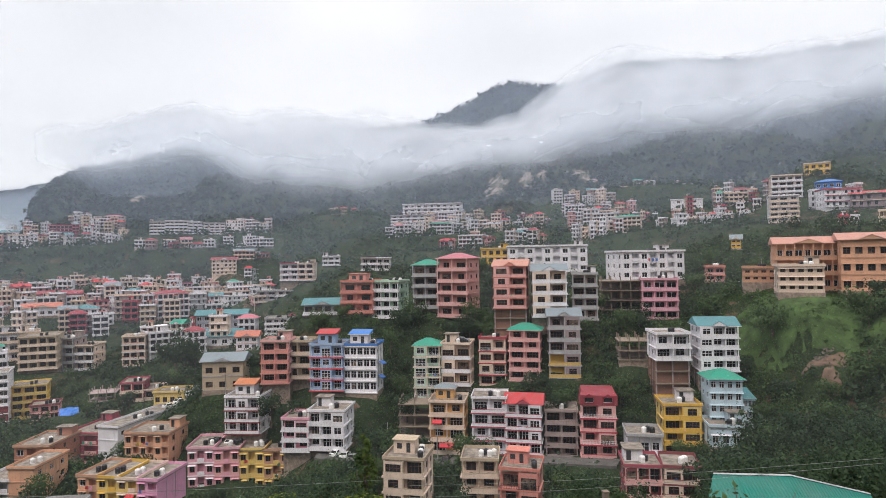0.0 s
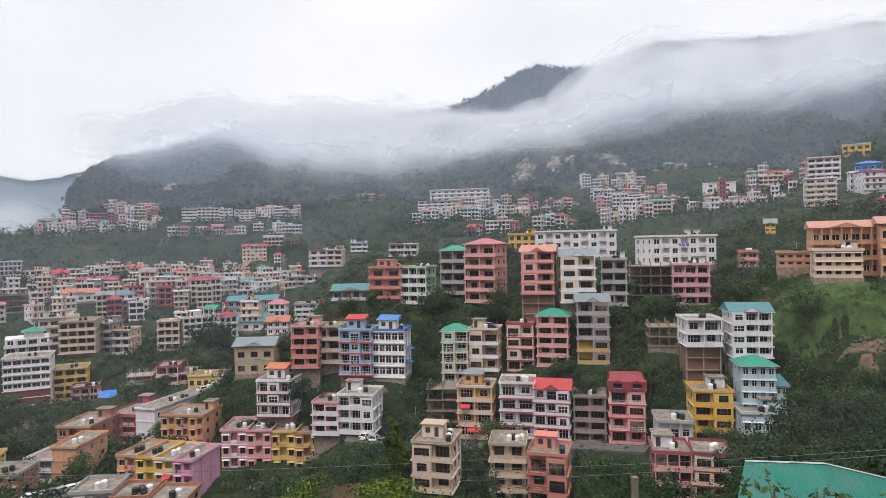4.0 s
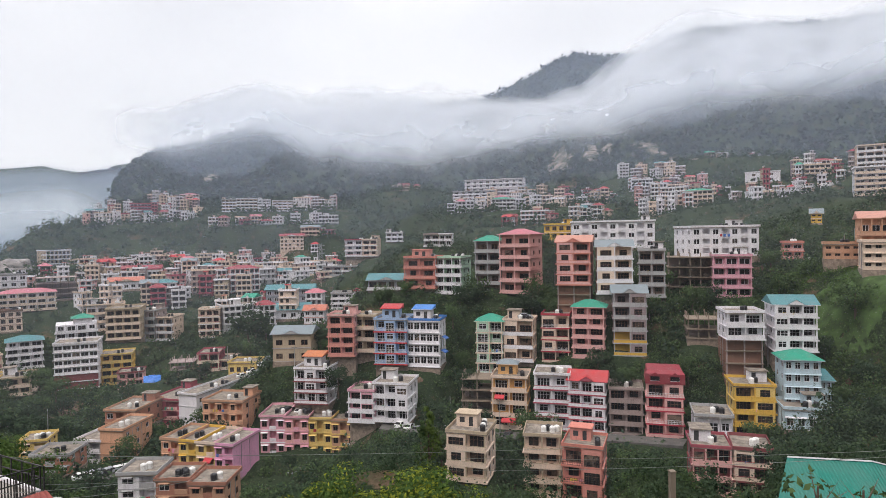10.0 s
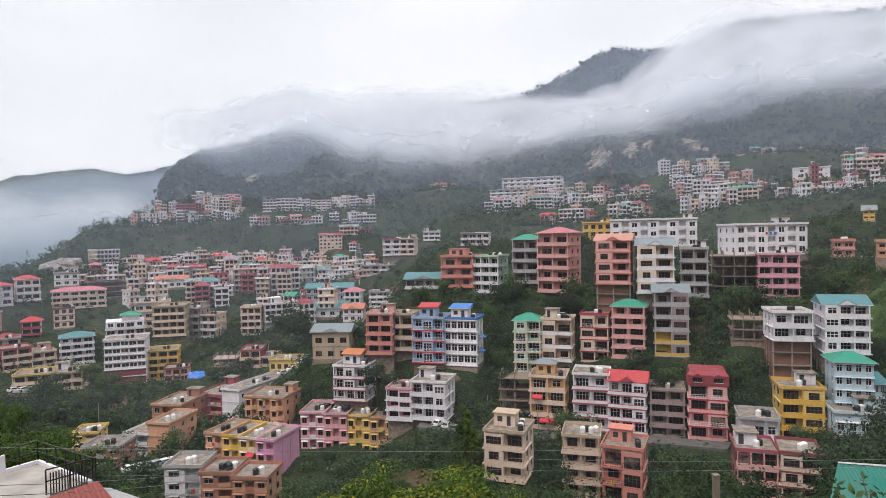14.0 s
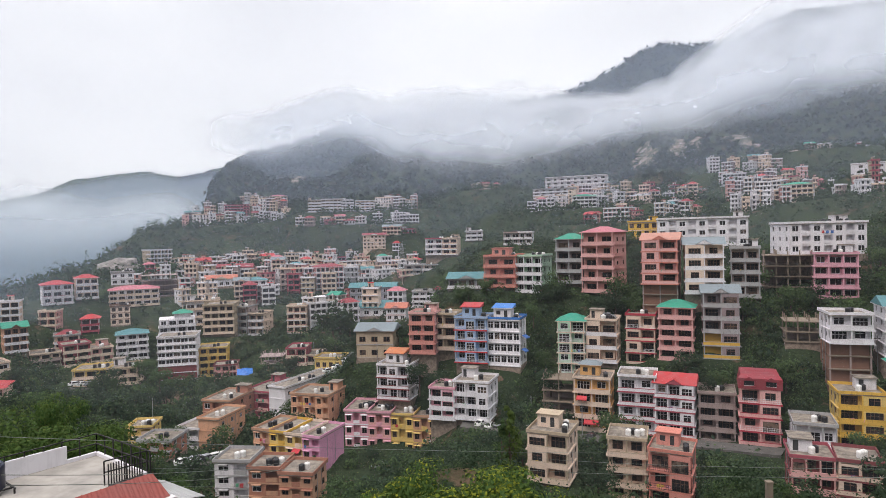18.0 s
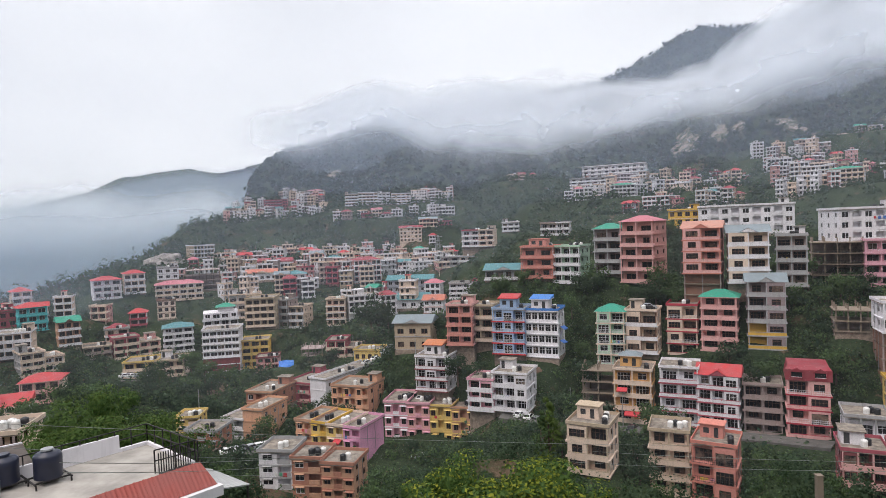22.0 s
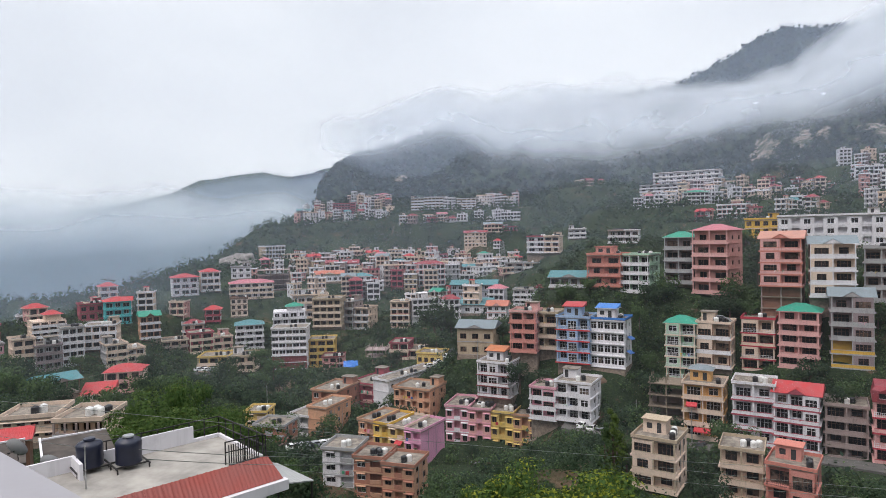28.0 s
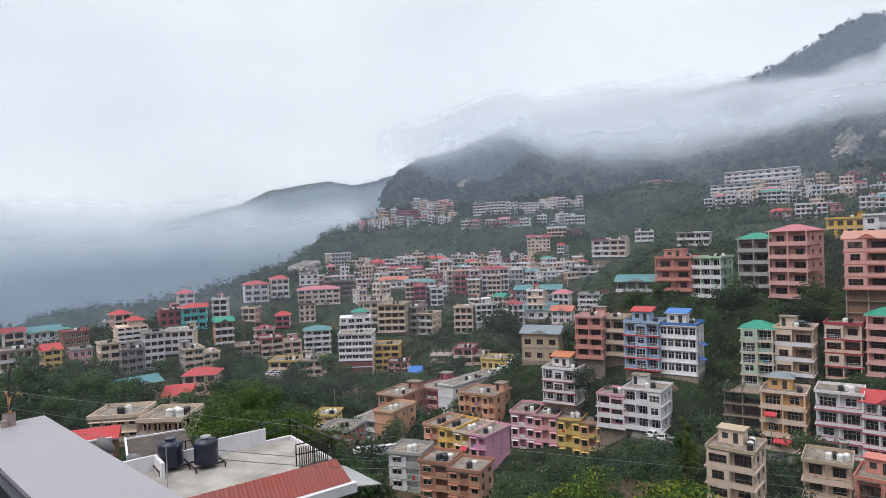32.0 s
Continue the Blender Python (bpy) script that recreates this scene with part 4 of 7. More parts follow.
def build_house(x, y, z, rz, w, d, n, wall="white", trim="white", front="bal", roof="flat", roofc="red", fh=3.0, bays=3, pent=0, brick=0, tint=None, small=0, detail=2, head=1, plainwall=0, cap=None, blind=0):
    H = n * fh
    seed = random.Random(int(x * 31 + y * 17 + z * 7))
    root = new("apartment_house" if n > 2 else "house")
    root.matrix_basis = pose(x, y, z, 0, 0, rz)
    col, tr = PAINT[wall], PAINT[trim]
    words = COLOUR_WORDS.get(wall, wall)
    rw = {"flat": "with a flat roof", "hip": f"under a {roofc} hipped roof", "gable": f"under a {roofc} gabled roof", "shed": f"under a {roofc} lean-to roof", "mansard": f"under a {roofc} mansard storey"}[roof]
    text = f"{words} {STOREY_WORDS[n]} house {LOOKS[front]} {rw}"
    if len(text.split()) > 12:
        text = f"{words} {STOREY_WORDS[n]} house {rw}"
    tagged(root, text, "house", "houses of the hill town")
    # plinth down to the slope
    g = Geo()
    g.box(-w / 2 - 0.15, w / 2 + 0.15, -0.15, d, -7.0, 0.0)
    part("plinth", g, PAINT["brick"] if brick else STONE, root)
    if brick:
        g = Geo()
        for k in range(brick):
            g.box(-w / 2 + 0.2, w / 2 - 0.2, 0.3, d, k * fh, (k + 1) * fh - 0.25)
        part("brick_infill", g, PAINT["brick"], root, "bare brick lower storeys")
        for k in range(brick + 1):
            g = Geo()
            g.box(-w / 2 - 0.15, w / 2 + 0.15, -0.7, 0.31, -0.16, 0.06)
            part("floor_slab", g, PAINT["concrete"], root, m=pose(0, 0, k * fh - (0.1 if k == brick else 0)))
        for i in range(bays + 1):
            g = Geo()
            g.box(-0.14, 0.14, -0.6, -0.32, -6.5, brick * fh - 0.26)
            part("pillar", g, PAINT["dust"], root, m=pose(-w / 2 + 0.14 + i * (w - 0.28) / bays, 0, 0))
    if front == "skel":
        for k in range(n + 1):
            g = Geo()
            g.box(-w / 2 - 0.3, w / 2 + 0.3, -0.4, d, k * fh - 0.12, k * fh + 0.1)
            part("floor_slab", g, col, root, m=pose(0, 0, 0.12 if k == 0 else 0))
        for k in range(n):
            for i in range(bays + 1):
                for yy in (0.0, d - 0.3):
                    g = shared(("pillar", fh), lambda: (lambda q: (q.box(-0.15, 0.15, 0, 0.3, 0.1, fh - 0.12), q.mesh("pillar", PAINT["concrete"]))[1])(Geo()))
                    part("pillar", g, None, root, m=pose(-w / 2 + 0.15 + i * (w - 0.3) / bays, yy, k * fh))
            if k < n - 1 or roof == "flat" and trim == "maroon":
                g = Geo()
                g.box(-w / 2 + 0.2, w / 2 - 0.2, d * 0.55, d - 0.35, k * fh + 0.1, (k + 1) * fh - 0.13)
                part("inner_wall", g, PAINT["dust"], root)
                if trim != "concrete":
                    part("railing", rail_mesh(w, 0.5, "bars", "steel", (STEEL,)), None, root, m=pose(-w / 2, -0.35, k * fh + 0.1))
        if roof == "flat":
            for i in range(bays + 1):
                for yy in (0.1, d * 0.5, d - 0.4):
                    g = Geo()
                    g.box(-0.14, 0.14, 0, 0.28, 0, 1.1 + 0.5 * seed.random())
                    part("starter_column", g, col, root, m=pose(-w / 2 + 0.2 + i * (w - 0.4) / bays, yy, H + 0.1))
        else:
            part("roof", roof_geo(roof, w, d, 0.8, 1.6), (TIN[roofc], tr), root, f"{roofc} sheet-metal roof", pose(0, 0, H + 0.14))
        return root
    # openings: windows in every bay, doors on the balconies
    bw = w / bays
    deep = 0.0 if front in ("win", "blank", "glass", "log") else 1.6
    holes, fits, loggias = [], [], []
    for k in range(brick, n):
        if front == "blank":
            continue
        for i in range(bays):
            c = (i + 0.5) * bw
            if front == "glass":
                ww, hh, sill = bw - 0.3, fh - 1.25, 0.75
            elif front == "log" and i % 2 == 1:
                ww, hh = bw * 0.78, fh - 0.55
                holes.append((c - ww / 2, c + ww / 2, k * fh + 0.2, k * fh + 0.2 + hh, 1.3))
                loggias.append((c - ww / 2, k * fh + 0.2, ww))
                continue
            elif front == "bal" and (i + k + bays) % 3 != 0 and bw > 2.0:
                ww, hh, sill = min(3.0, bw * 0.80), min(2.3, fh - 0.5), 0.05
            else:
                ww, hh, sill = min(2.0, bw * 0.60), min(1.6, fh - 1.2), 0.8
            holes.append((c - ww / 2, c + ww / 2, k * fh + sill, k * fh + sill + hh))
            fits.append((c - ww / 2, k * fh + sill, ww, hh))
    side_holes, side_fits = [], []
    sb = max(2, int(d / 3.6))
    for k in range(brick, n) if not blind else ():
        for i in range(sb):
            c = (i + 0.5) * d / sb
            side_holes.append((c - 0.6, c + 0.6, k * fh + 0.95, k * fh + 2.15))
            side_fits.append((c - 0.6, k * fh + 0.95, 1.2, 1.2))
    g = Geo()
    z0 = brick * fh
    side_mi = None if detail >= 2 else 2
    lift = lambda hs: [(h[0], h[1], h[2] - z0, h[3] - z0, *h[4:]) for h in hs]
    g.facade((-w / 2, 0, z0), (1, 0, 0), (0, -1, 0), w, H - z0, lift(holes), 0.22)
    g.facade((w / 2, 0, z0), (0, 1, 0), (1, 0, 0), d, H - z0, lift(side_holes), 0.2, 0, 0, side_mi)
    g.facade((-w / 2, d, z0), (0, -1, 0), (-1, 0, 0), d, H - z0, lift([(d - b, d - a, c, e) for a, b, c, e in side_holes]), 0.2, 0, 0, side_mi)
    g.poly([(w / 2, d, z0), (-w / 2, d, z0), (-w / 2, d, H), (w / 2, d, H)])
    g.poly([(-w / 2, 0, H), (w / 2, 0, H), (w / 2, d, H), (-w / 2, d, H)])
    if tint:
        g.box(-w / 2 - 0.02, w / 2 + 0.02, -0.02, 0.05, 0.0, fh * 1.9, 1)
    part("wall", g, (col, PAINT[tint] if tint else col, GLASS), root)
    wood = wall not in ("white", "sky", "ice", "mint", "turq") and (wall in ("dust", "concrete", "sand", "tan", "yellow", "rose", "dusk", "straw", "cream") or seed.random() < 0.6)
    def fit_window(ww, hh, m):
        if detail >= 2:
            o = part("window", window_mesh(ww, hh, wood), None, root, m=m)
            part("pane", pane_mesh(ww, hh), None, o)
        else:
            part("window", flat_window_mesh(ww, hh, wood), None, root, m=m)
    # a room built out to the balcony line over some of the storeys
    bay = seed.randrange(bays) if front == "bal" and n > 2 and detail >= 2 and seed.random() < 0.7 else None
    bay_from = brick + (seed.random() < 0.5)
    if bay is not None and bay_from < n:
        out = deep + 0.01
        x0_, x1_ = -w / 2 + bay * bw + 0.12, -w / 2 + (bay + 1) * bw - 0.12
        mine = [(a - bay * bw - 0.12, a - bay * bw - 0.12 + ww, b - bay_from * fh, b - bay_from * fh + hh) for a, b, ww, hh in fits if bay * bw < a + ww / 2 < (bay + 1) * bw and b > bay_from * fh]
        g, top_ = Geo(), (n - bay_from) * fh - 0.02
        g.facade((x0_, -out, 0), (1, 0, 0), (0, -1, 0), x1_ - x0_, top_, mine, 0.2)
        for xx, s_ in ((x0_, -1), (x1_, 1)):
            g.poly([(xx, -out, 0), (xx, 0, 0), (xx, 0, top_), (xx, -out, top_)][::s_])
        g.poly([(x0_, 0, 0), (x1_, 0, 0), (x1_, -out, 0), (x0_, -out, 0)])
        part("bay", g.mesh("bay", col, weld=True), None, root, m=pose(0, 0, bay_from * fh))
    for a, b, ww, hh in fits:
        shift = deep + 0.01 if bay is not None and bay * bw < a + ww / 2 < (bay + 1) * bw and b > bay_from * fh else 0.0
        fit_window(ww, hh, pose(-w / 2 + a, 0.1 - shift, b))
    vis = []
    rel = (rz + math.degrees(math.atan2(x, y)) + 180) % 360 - 180
    if rel < 6:
        vis.append(1)
    if rel > -6:
        vis.append(-1)
    for s in vis if detail >= 2 else ():
        for a, b, ww, hh in side_fits:
            m = pose(w / 2 - 0.1, a, b, 0, 0, 90) if s > 0 else pose(-w / 2 + 0.1, a + ww, b, 0, 0, -90)
            fit_window(ww, hh, m)
    # floors: balcony slabs with railings, or sun-shades over the windows
    shade = shared(("shade", trim), lambda: (lambda q: (q.poly([(0, 0, 0.16), (0, -0.5, 0), (1.9, -0.5, 0), (1.9, 0, 0.16)]), q.box(0, 1.9, -0.5, 0, -0.06, -0.002), q.mesh("sunshade", tr))[2])(Geo()))
    if front in ("bal", "arch"):
        style = seed.random() if detail >= 2 else 0.4 + 0.5 * seed.random()
        lip = PAINT[{"grey": "white", "dust": "white", "sand": "cream", "brown": "white", "concrete": "dust", "rosewood": "white" if detail < 2 else "rosewood"}.get(trim, trim) if wall not in ("dusk", "dust") else trim]
        house_rail = STEEL if seed.random() < 0.55 else PAINT["white"]
        for k in range(brick, n):
            g = Geo()
            g.box(-w / 2 - 0.35, w / 2 + 0.35, -deep, d * 0.7, -0.16, 0.0)
            g.box(-w / 2 - 0.37, w / 2 + 0.37, -deep - 0.03, -deep + 0.1, -0.28, 0.05, 1)
            part("balcony_slab", g, (col, lip), root, m=pose(0, 0, k * fh + 0.02))
            kind = "bars" if style < 0.13 or style > 0.9 and k % 2 else "solid"
            mats = (house_rail,) if kind == "bars" else (PAINT[tint] if tint and k < 2 else col if trim in ("red", "crimson", "maroon", "blue", "rosewood", "coral") else lip, tr)
            part("railing", rail_mesh(w + 0.1, deep, kind, mats[0].name + mats[-1].name, mats), None, root, m=pose(-w / 2 - 0.05, -deep - 0.02, k * fh + 0.06))
        if n > 1:
            for i in range(bays + 1):
                g = Geo()
                g.box(-0.12, 0.12, -0.12, 0.12, z0, H)
                part("pillar", g, col if trim in ("red", "crimson", "rosewood", "blue", "maroon") else tr, root, m=pose(-w / 2 + 0.12 + i * (w - 0.24) / bays, -deep + 0.17, 0.0))
    else:
        for k in range(brick, n + 1) if not plainwall else ():
            g = Geo()
            p = 0.35 if front == "glass" else 0.12
            g.box(-w / 2 - p, w / 2 + p, -p, 0.0, -0.2, 0.06)
            part("string_course", g, tr, root, m=pose(0, 0, k * fh))
        for a, b, ww in loggias:
            q = shared(("loggia", round(ww, 2), trim), lambda: (lambda q: (q.box(0.02, ww - 0.02, -0.08, 0.06, 0, 0.8), q.mesh("loggia_parapet", tr, weld=True))[1])(Geo()))
            part("loggia_parapet", q, None, root, m=pose(-w / 2 + a, 0, b))
        if front in ("win", "log") and detail >= 2:
            for a, b, ww, hh in fits:
                part("sunshade", shade, None, root, m=pose(-w / 2 + a + ww / 2 - 0.95, -0.001, b + hh + 0.12))
    if front == "arch":
        for k in range(brick, n):
            for a, b, ww, hh in fits[(k - brick) * bays:(k - brick + 1) * bays]:
                g = Geo()
                pts = [(ww / 2 + (ww / 2 + 0.1) * math.cos(math.pi * i / 10), -0.04, (ww / 2 + 0.1) * math.sin(math.pi * i / 10)) for i in range(11)]
                g.poly(pts)
                g.poly([(ww / 2 + (p[0] - ww / 2) * 0.8, -0.05, p[2] * 0.8) for p in pts], 1)
                part("arch_head", g, (WOODEN, GLASS), root, m=pose(-w / 2 + a, 0, b + hh))
    # roof
    if roof == "flat" or pent:
        g = Geo()
        o = 0.3
        top = deep * 0.8 if front in ("bal", "arch") else 0.3
        g.box(-w / 2 - o, w / 2 + o, -top, d + o, 0.0, 0.16)
        part("roof_slab", g, (SLAB,), root, m=pose(0, 0, H + 0.003))
        g = Geo()
        for q in ((-w / 2 - o, w / 2 + o, -top - 0.02, -top + 0.13), (-w / 2 - o, w / 2 + o, d + o - 0.13, d + o), (-w / 2 - o, -w / 2 - o + 0.13, -top + 0.13, d + o - 0.13), (w / 2 + o - 0.13, w / 2 + o, -top + 0.13, d + o - 0.13)):
            g.box(*q, 0.16, 0.75)
        part("parapet", g, PAINT[cap] if cap else tr if seed.random() < 0.6 else col, root, m=pose(0, 0, H + 0.003))
        c, s = math.cos(radians(rz)), math.sin(radians(rz))
        if pent:
            pw, pd = w * 0.55, d * 0.45
            px = -w * 0.12
            g = Geo()
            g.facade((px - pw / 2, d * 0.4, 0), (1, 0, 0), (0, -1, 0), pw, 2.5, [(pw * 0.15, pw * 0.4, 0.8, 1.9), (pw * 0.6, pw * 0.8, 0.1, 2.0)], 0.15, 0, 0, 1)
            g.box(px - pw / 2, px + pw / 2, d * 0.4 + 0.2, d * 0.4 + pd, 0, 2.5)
            part("penthouse", g, (col, DARK_BACK), root, m=pose(0, 0, H + 0.16))
            if pent == 2:
                q = roof_geo("hip" if roofc == "slate" else "shed", pw, pd, 0.5, 0.9)
                part("penthouse_roof", q, (TIN[roofc], tr), root, f"{roofc} sheet-metal roof", pose(px, d * 0.4, H + 2.8))
            else:
                g = Geo()
                g.box(px - pw / 2 - 0.3, px + pw / 2 + 0.3, d * 0.4 - 0.3, d * 0.4 + pd + 0.2, 0, 0.15)
                part("penthouse_roof", g, tr, root, m=pose(0, 0, H + 2.663))
        if head and not pent and seed.random() < 0.38 and w > 6.5:
            hw, hd = seed.uniform(1.3, 2.0), seed.uniform(1.4, 2.0)
            hx, hy = seed.choice((-1, 1)) * (w / 2 - hw - 0.3), d - hd - 0.6
            g = Geo()
            g.facade((-hw, -hd, 0), (1, 0, 0), (0, -1, 0), 2 * hw, 2.3, [(0.4, 1.3, 0.05, 2.0)], 0.12, 0, 0, 1)
            g.box(-hw, hw, -hd + 0.15, hd, 0, 2.3)
            g.box(-hw - 0.3, hw + 0.3, -hd - 0.4, hd + 0.2, 2.3, 2.44, 2)
            part("stair_head", g, (col if seed.random() < 0.6 else PAINT["white"], DARK_BACK, SLAB), root, m=pose(hx, hy, H + 0.164))
        g = Geo()
        sx = 1 if rel < 0 else -1
        g.tube(sx * (w / 2 + 0.07), d * 0.3, 0, H, 0.05, 0.05, 6)
        g.tube(sx * (w / 2 + 0.07), d * 0.62, fh * 0.4, H, 0.05, 0.05, 6)
        if detail >= 2:
            part("drain_pipe", g, GALV, root)
        for i in range(seed.choice((2, 2, 3, 4))):
            u, v = w * (0.02 + 0.12 * i) + 0.2 * seed.random(), d * (0.3 + 0.12 * (i % 2))
            if pent:
                u = w * 0.36 - 0.2 * i
                v = d * 0.15 + i * 1.3
            water_tank(x + u * c - v * s, y + u * s + v * c, z + H + 0.165, seed.random() < 0.58)
    else:
        rise = 1.9 if roof == "gable" else 1.7
        if roof == "mansard":
            g, y0_ = Geo(), -deep - 0.15
            hw = w / 2 + 0.4
            k = bays
            holes = [(2 * hw * (i + 0.5) / k - 1.0, 2 * hw * (i + 0.5) / k + 1.0, 0.7, 1.75, 0.25) for i in range(k)]
            g.facade((-hw, y0_, 0), (1, 0, 0), (0, -1, 0), 2 * hw, 2.3, holes, 0.25, 0, 1, 2)
            g.poly([(-hw, y0_, 2.3), (hw, y0_, 2.3), (hw - 0.5, y0_ + 1.5, 2.9), (-hw + 0.5, y0_ + 1.5, 2.9)])
            g.poly([(-hw + 0.5, y0_ + 1.5, 2.9), (hw - 0.5, y0_ + 1.5, 2.9), (hw - 0.5, d, 2.9), (-hw + 0.5, d, 2.9)])
            g.poly([(hw, y0_, 0), (hw, d + 0.3, 0), (hw - 0.5, d, 2.9), (hw - 0.5, y0_ + 1.5, 2.9), (hw, y0_, 2.3)])
            g.poly([(-hw, d + 0.3, 0), (-hw, y0_, 0), (-hw, y0_, 2.3), (-hw + 0.5, y0_ + 1.5, 2.9), (-hw + 0.5, d, 2.9)])
            part("mansard", g, (TIN[roofc], PAINT["white"], GLASS), root, f"{roofc} sheet-clad attic storey", pose(0, 0, H + 0.02))
            for i in range(k):
                c0 = -hw + 2 * hw * (i + 0.5) / k
                g = Geo()
                for a0, a1, b0, b1 in ((-1.15, 1.15, 1.75, 1.95), (-1.15, -1.0, 0.6, 1.75), (1.0, 1.15, 0.6, 1.75), (-1.15, 1.15, 0.52, 0.6)):
                    g.box(a0, a1, -0.12, 0.02, b0, b1)
                g.poly([(-1.3, -0.2, 1.95), (1.3, -0.2, 1.95), (0, -0.2, 2.65)])
                g.poly([(-1.3, -0.2, 1.95), (0, -0.2, 2.65), (0, 0.9, 2.75), (-1.3, 0.05, 1.95)])
                g.poly([(0, -0.2, 2.65), (1.3, -0.2, 1.95), (1.3, 0.05, 1.95), (0, 0.9, 2.75)])
                part("dormer", g, PAINT[trim] if wall == "salmon" else TIN[roofc], root, m=pose(c0, y0_, H + 0.02))
        elif small:
            part("roof", roof_geo(roof, w * 0.5, d * 0.6, 0.6, 1.5), (TIN[roofc], tr), root, f"{roofc} sheet-metal roof", pose(w * 0.15, d * 0.1, H + 2.2))
            g = Geo()
            g.box(-w * 0.08, w * 0.38, d * 0.15, d * 0.65, 0, 2.05)
            part("penthouse", g, col, root, m=pose(0, 0, H + 0.01))
        else:
            q = roof_geo(roof, w, d, 0.7, rise)
            part("roof", q, (TIN[roofc], tr), root, f"{roofc} sheet-metal roof", pose(0, -deep * 0.5, H + 0.16))
    return root


CLOTH = [plain(q + "_cloth", c, 0.9, 0, 0.12, 6) for q, c in (("white", (0.75, 0.75, 0.74)), ("red", (0.5, 0.05, 0.06)), ("blue", (0.06, 0.16, 0.45)), ("pink", (0.7, 0.3, 0.4)), ("green", (0.08, 0.36, 0.22)), ("yellow", (0.7, 0.5, 0.1)))]


def laundry(x, y, z, rz, span, seed):
    """Clothes hung along a balcony rail: uneven sagging pieces."""
    root = new("laundry")
    root.matrix_basis = pose(x, y, z, 0, 0, rz)
    tagged(root, "coloured laundry hung out along a balcony rail", "laundry", "laundry on the balconies")
    u = -span / 2
    while u < span / 2 - 0.4:
        w, h = seed.uniform(0.35, 0.8), seed.uniform(0.45, 0.95)
        g = Geo()
        for i in range(4):
            a0, a1 = w * i / 4, w * (i + 1) / 4
            for j in range(3):
                q = [(a, b) for a, b in ((a0, h * j / 3), (a1, h * j / 3), (a1, h * (j + 1) / 3), (a0, h * (j + 1) / 3))]
                g.poly([(a, -0.05 - 0.05 * math.sin(9 * a + j), -b) for a, b in q])
        part("cloth", g.mesh("cloth", seed.choice(CLOTH), weld=True), None, root, m=pose(u, 0, 0))
        u += w + seed.uniform(0.1, 0.7)


hung = random.Random(44)
for a, k in HOUSES:
    x, y, z, rz, w, d, n = a[:7]
    if a[9] in ("bal", "log") and math.hypot(x, y) < 215 and n > 2 and hung.random() < 0.55:
        fh_, c, s_ = k.get("fh", 3.0), math.cos(radians(rz)), math.sin(radians(rz))
        out_ = 1.53 if a[9] == "bal" else 0.12
        u = hung.uniform(-0.2, 0.2) * w
        laundry(x + u * c + out_ * s_, y + u * s_ - out_ * c, z + hung.randrange(k.get("brick", 0) + 1, n) * fh_ + 0.95, rz, min(3.0, w * 0.35), hung)

def awning(x, y, z, rz, w, colour):
    """A sloping cloth sheet on two struts over a shop front or balcony."""
    root = new("awning")
    root.matrix_basis = pose(x, y, z, 0, 0, rz)
    tagged(root, f"faded {colour} cloth awning on thin steel struts", "awning")
    g = Geo()
    g.poly([(-w / 2, -1.2, -0.6), (w / 2, -1.2, -0.6), (w / 2, 0, 0), (-w / 2, 0, 0)])
    g.poly([(-w / 2, -1.2, -0.85), (w / 2, -1.2, -0.85), (w / 2, -1.2, -0.6), (-w / 2, -1.2, -0.6)])
    g.poly([(-w / 2, 0, -0.03), (w / 2, 0, -0.03), (w / 2, -1.2, -0.63), (-w / 2, -1.2, -0.63)])
    part("cloth", g, {"red": CLOTH[1], "green": CLOTH[4], "blue": CLOTH[2]}[colour], root)
    for s_ in (-1, 1):
        g = Geo()
        g.box(-0.02, 0.02, -1.2, 0.0, -0.68, -0.64)
        part("strut", g, STEEL, root, m=pose(s_ * (w / 2 - 0.05), 0, 0))


awning(0.2, 152.5, -45.3, -8, 3.6, "red")
awning(-2.0, 152.8, -39.6, -8, 2.4, "red")
awning(-70.4, 131.5, -51.0, -9, 2.2, "green")
awning(-66.0, 130.6, -48.4, -9, 2.0, "red")
awning(-17.4, 166.8, -31.0, 70, 2.4, "blue")
awning(-17.2, 167.4, -27.4, 70, 2.4, "blue")

for a, k in HOUSES:
    far = math.hypot(a[0], a[1])
    build_house(*a, detail=2 if far < 185 else 1, **k)

# rows of far houses, each its own colour, width and build
rng = random.Random(12)
FAR_COLS = ("white", "white", "white", "cream", "cream", "grey", "white", "dust", "blush", "sand", "white", "sand", "cream", "white", "white", "dusk", "rose", "dust")
FAR_TRIMS = ("white", "white", "white", "cream", "white", "rosewood", "cream", "white", "white", "cream")


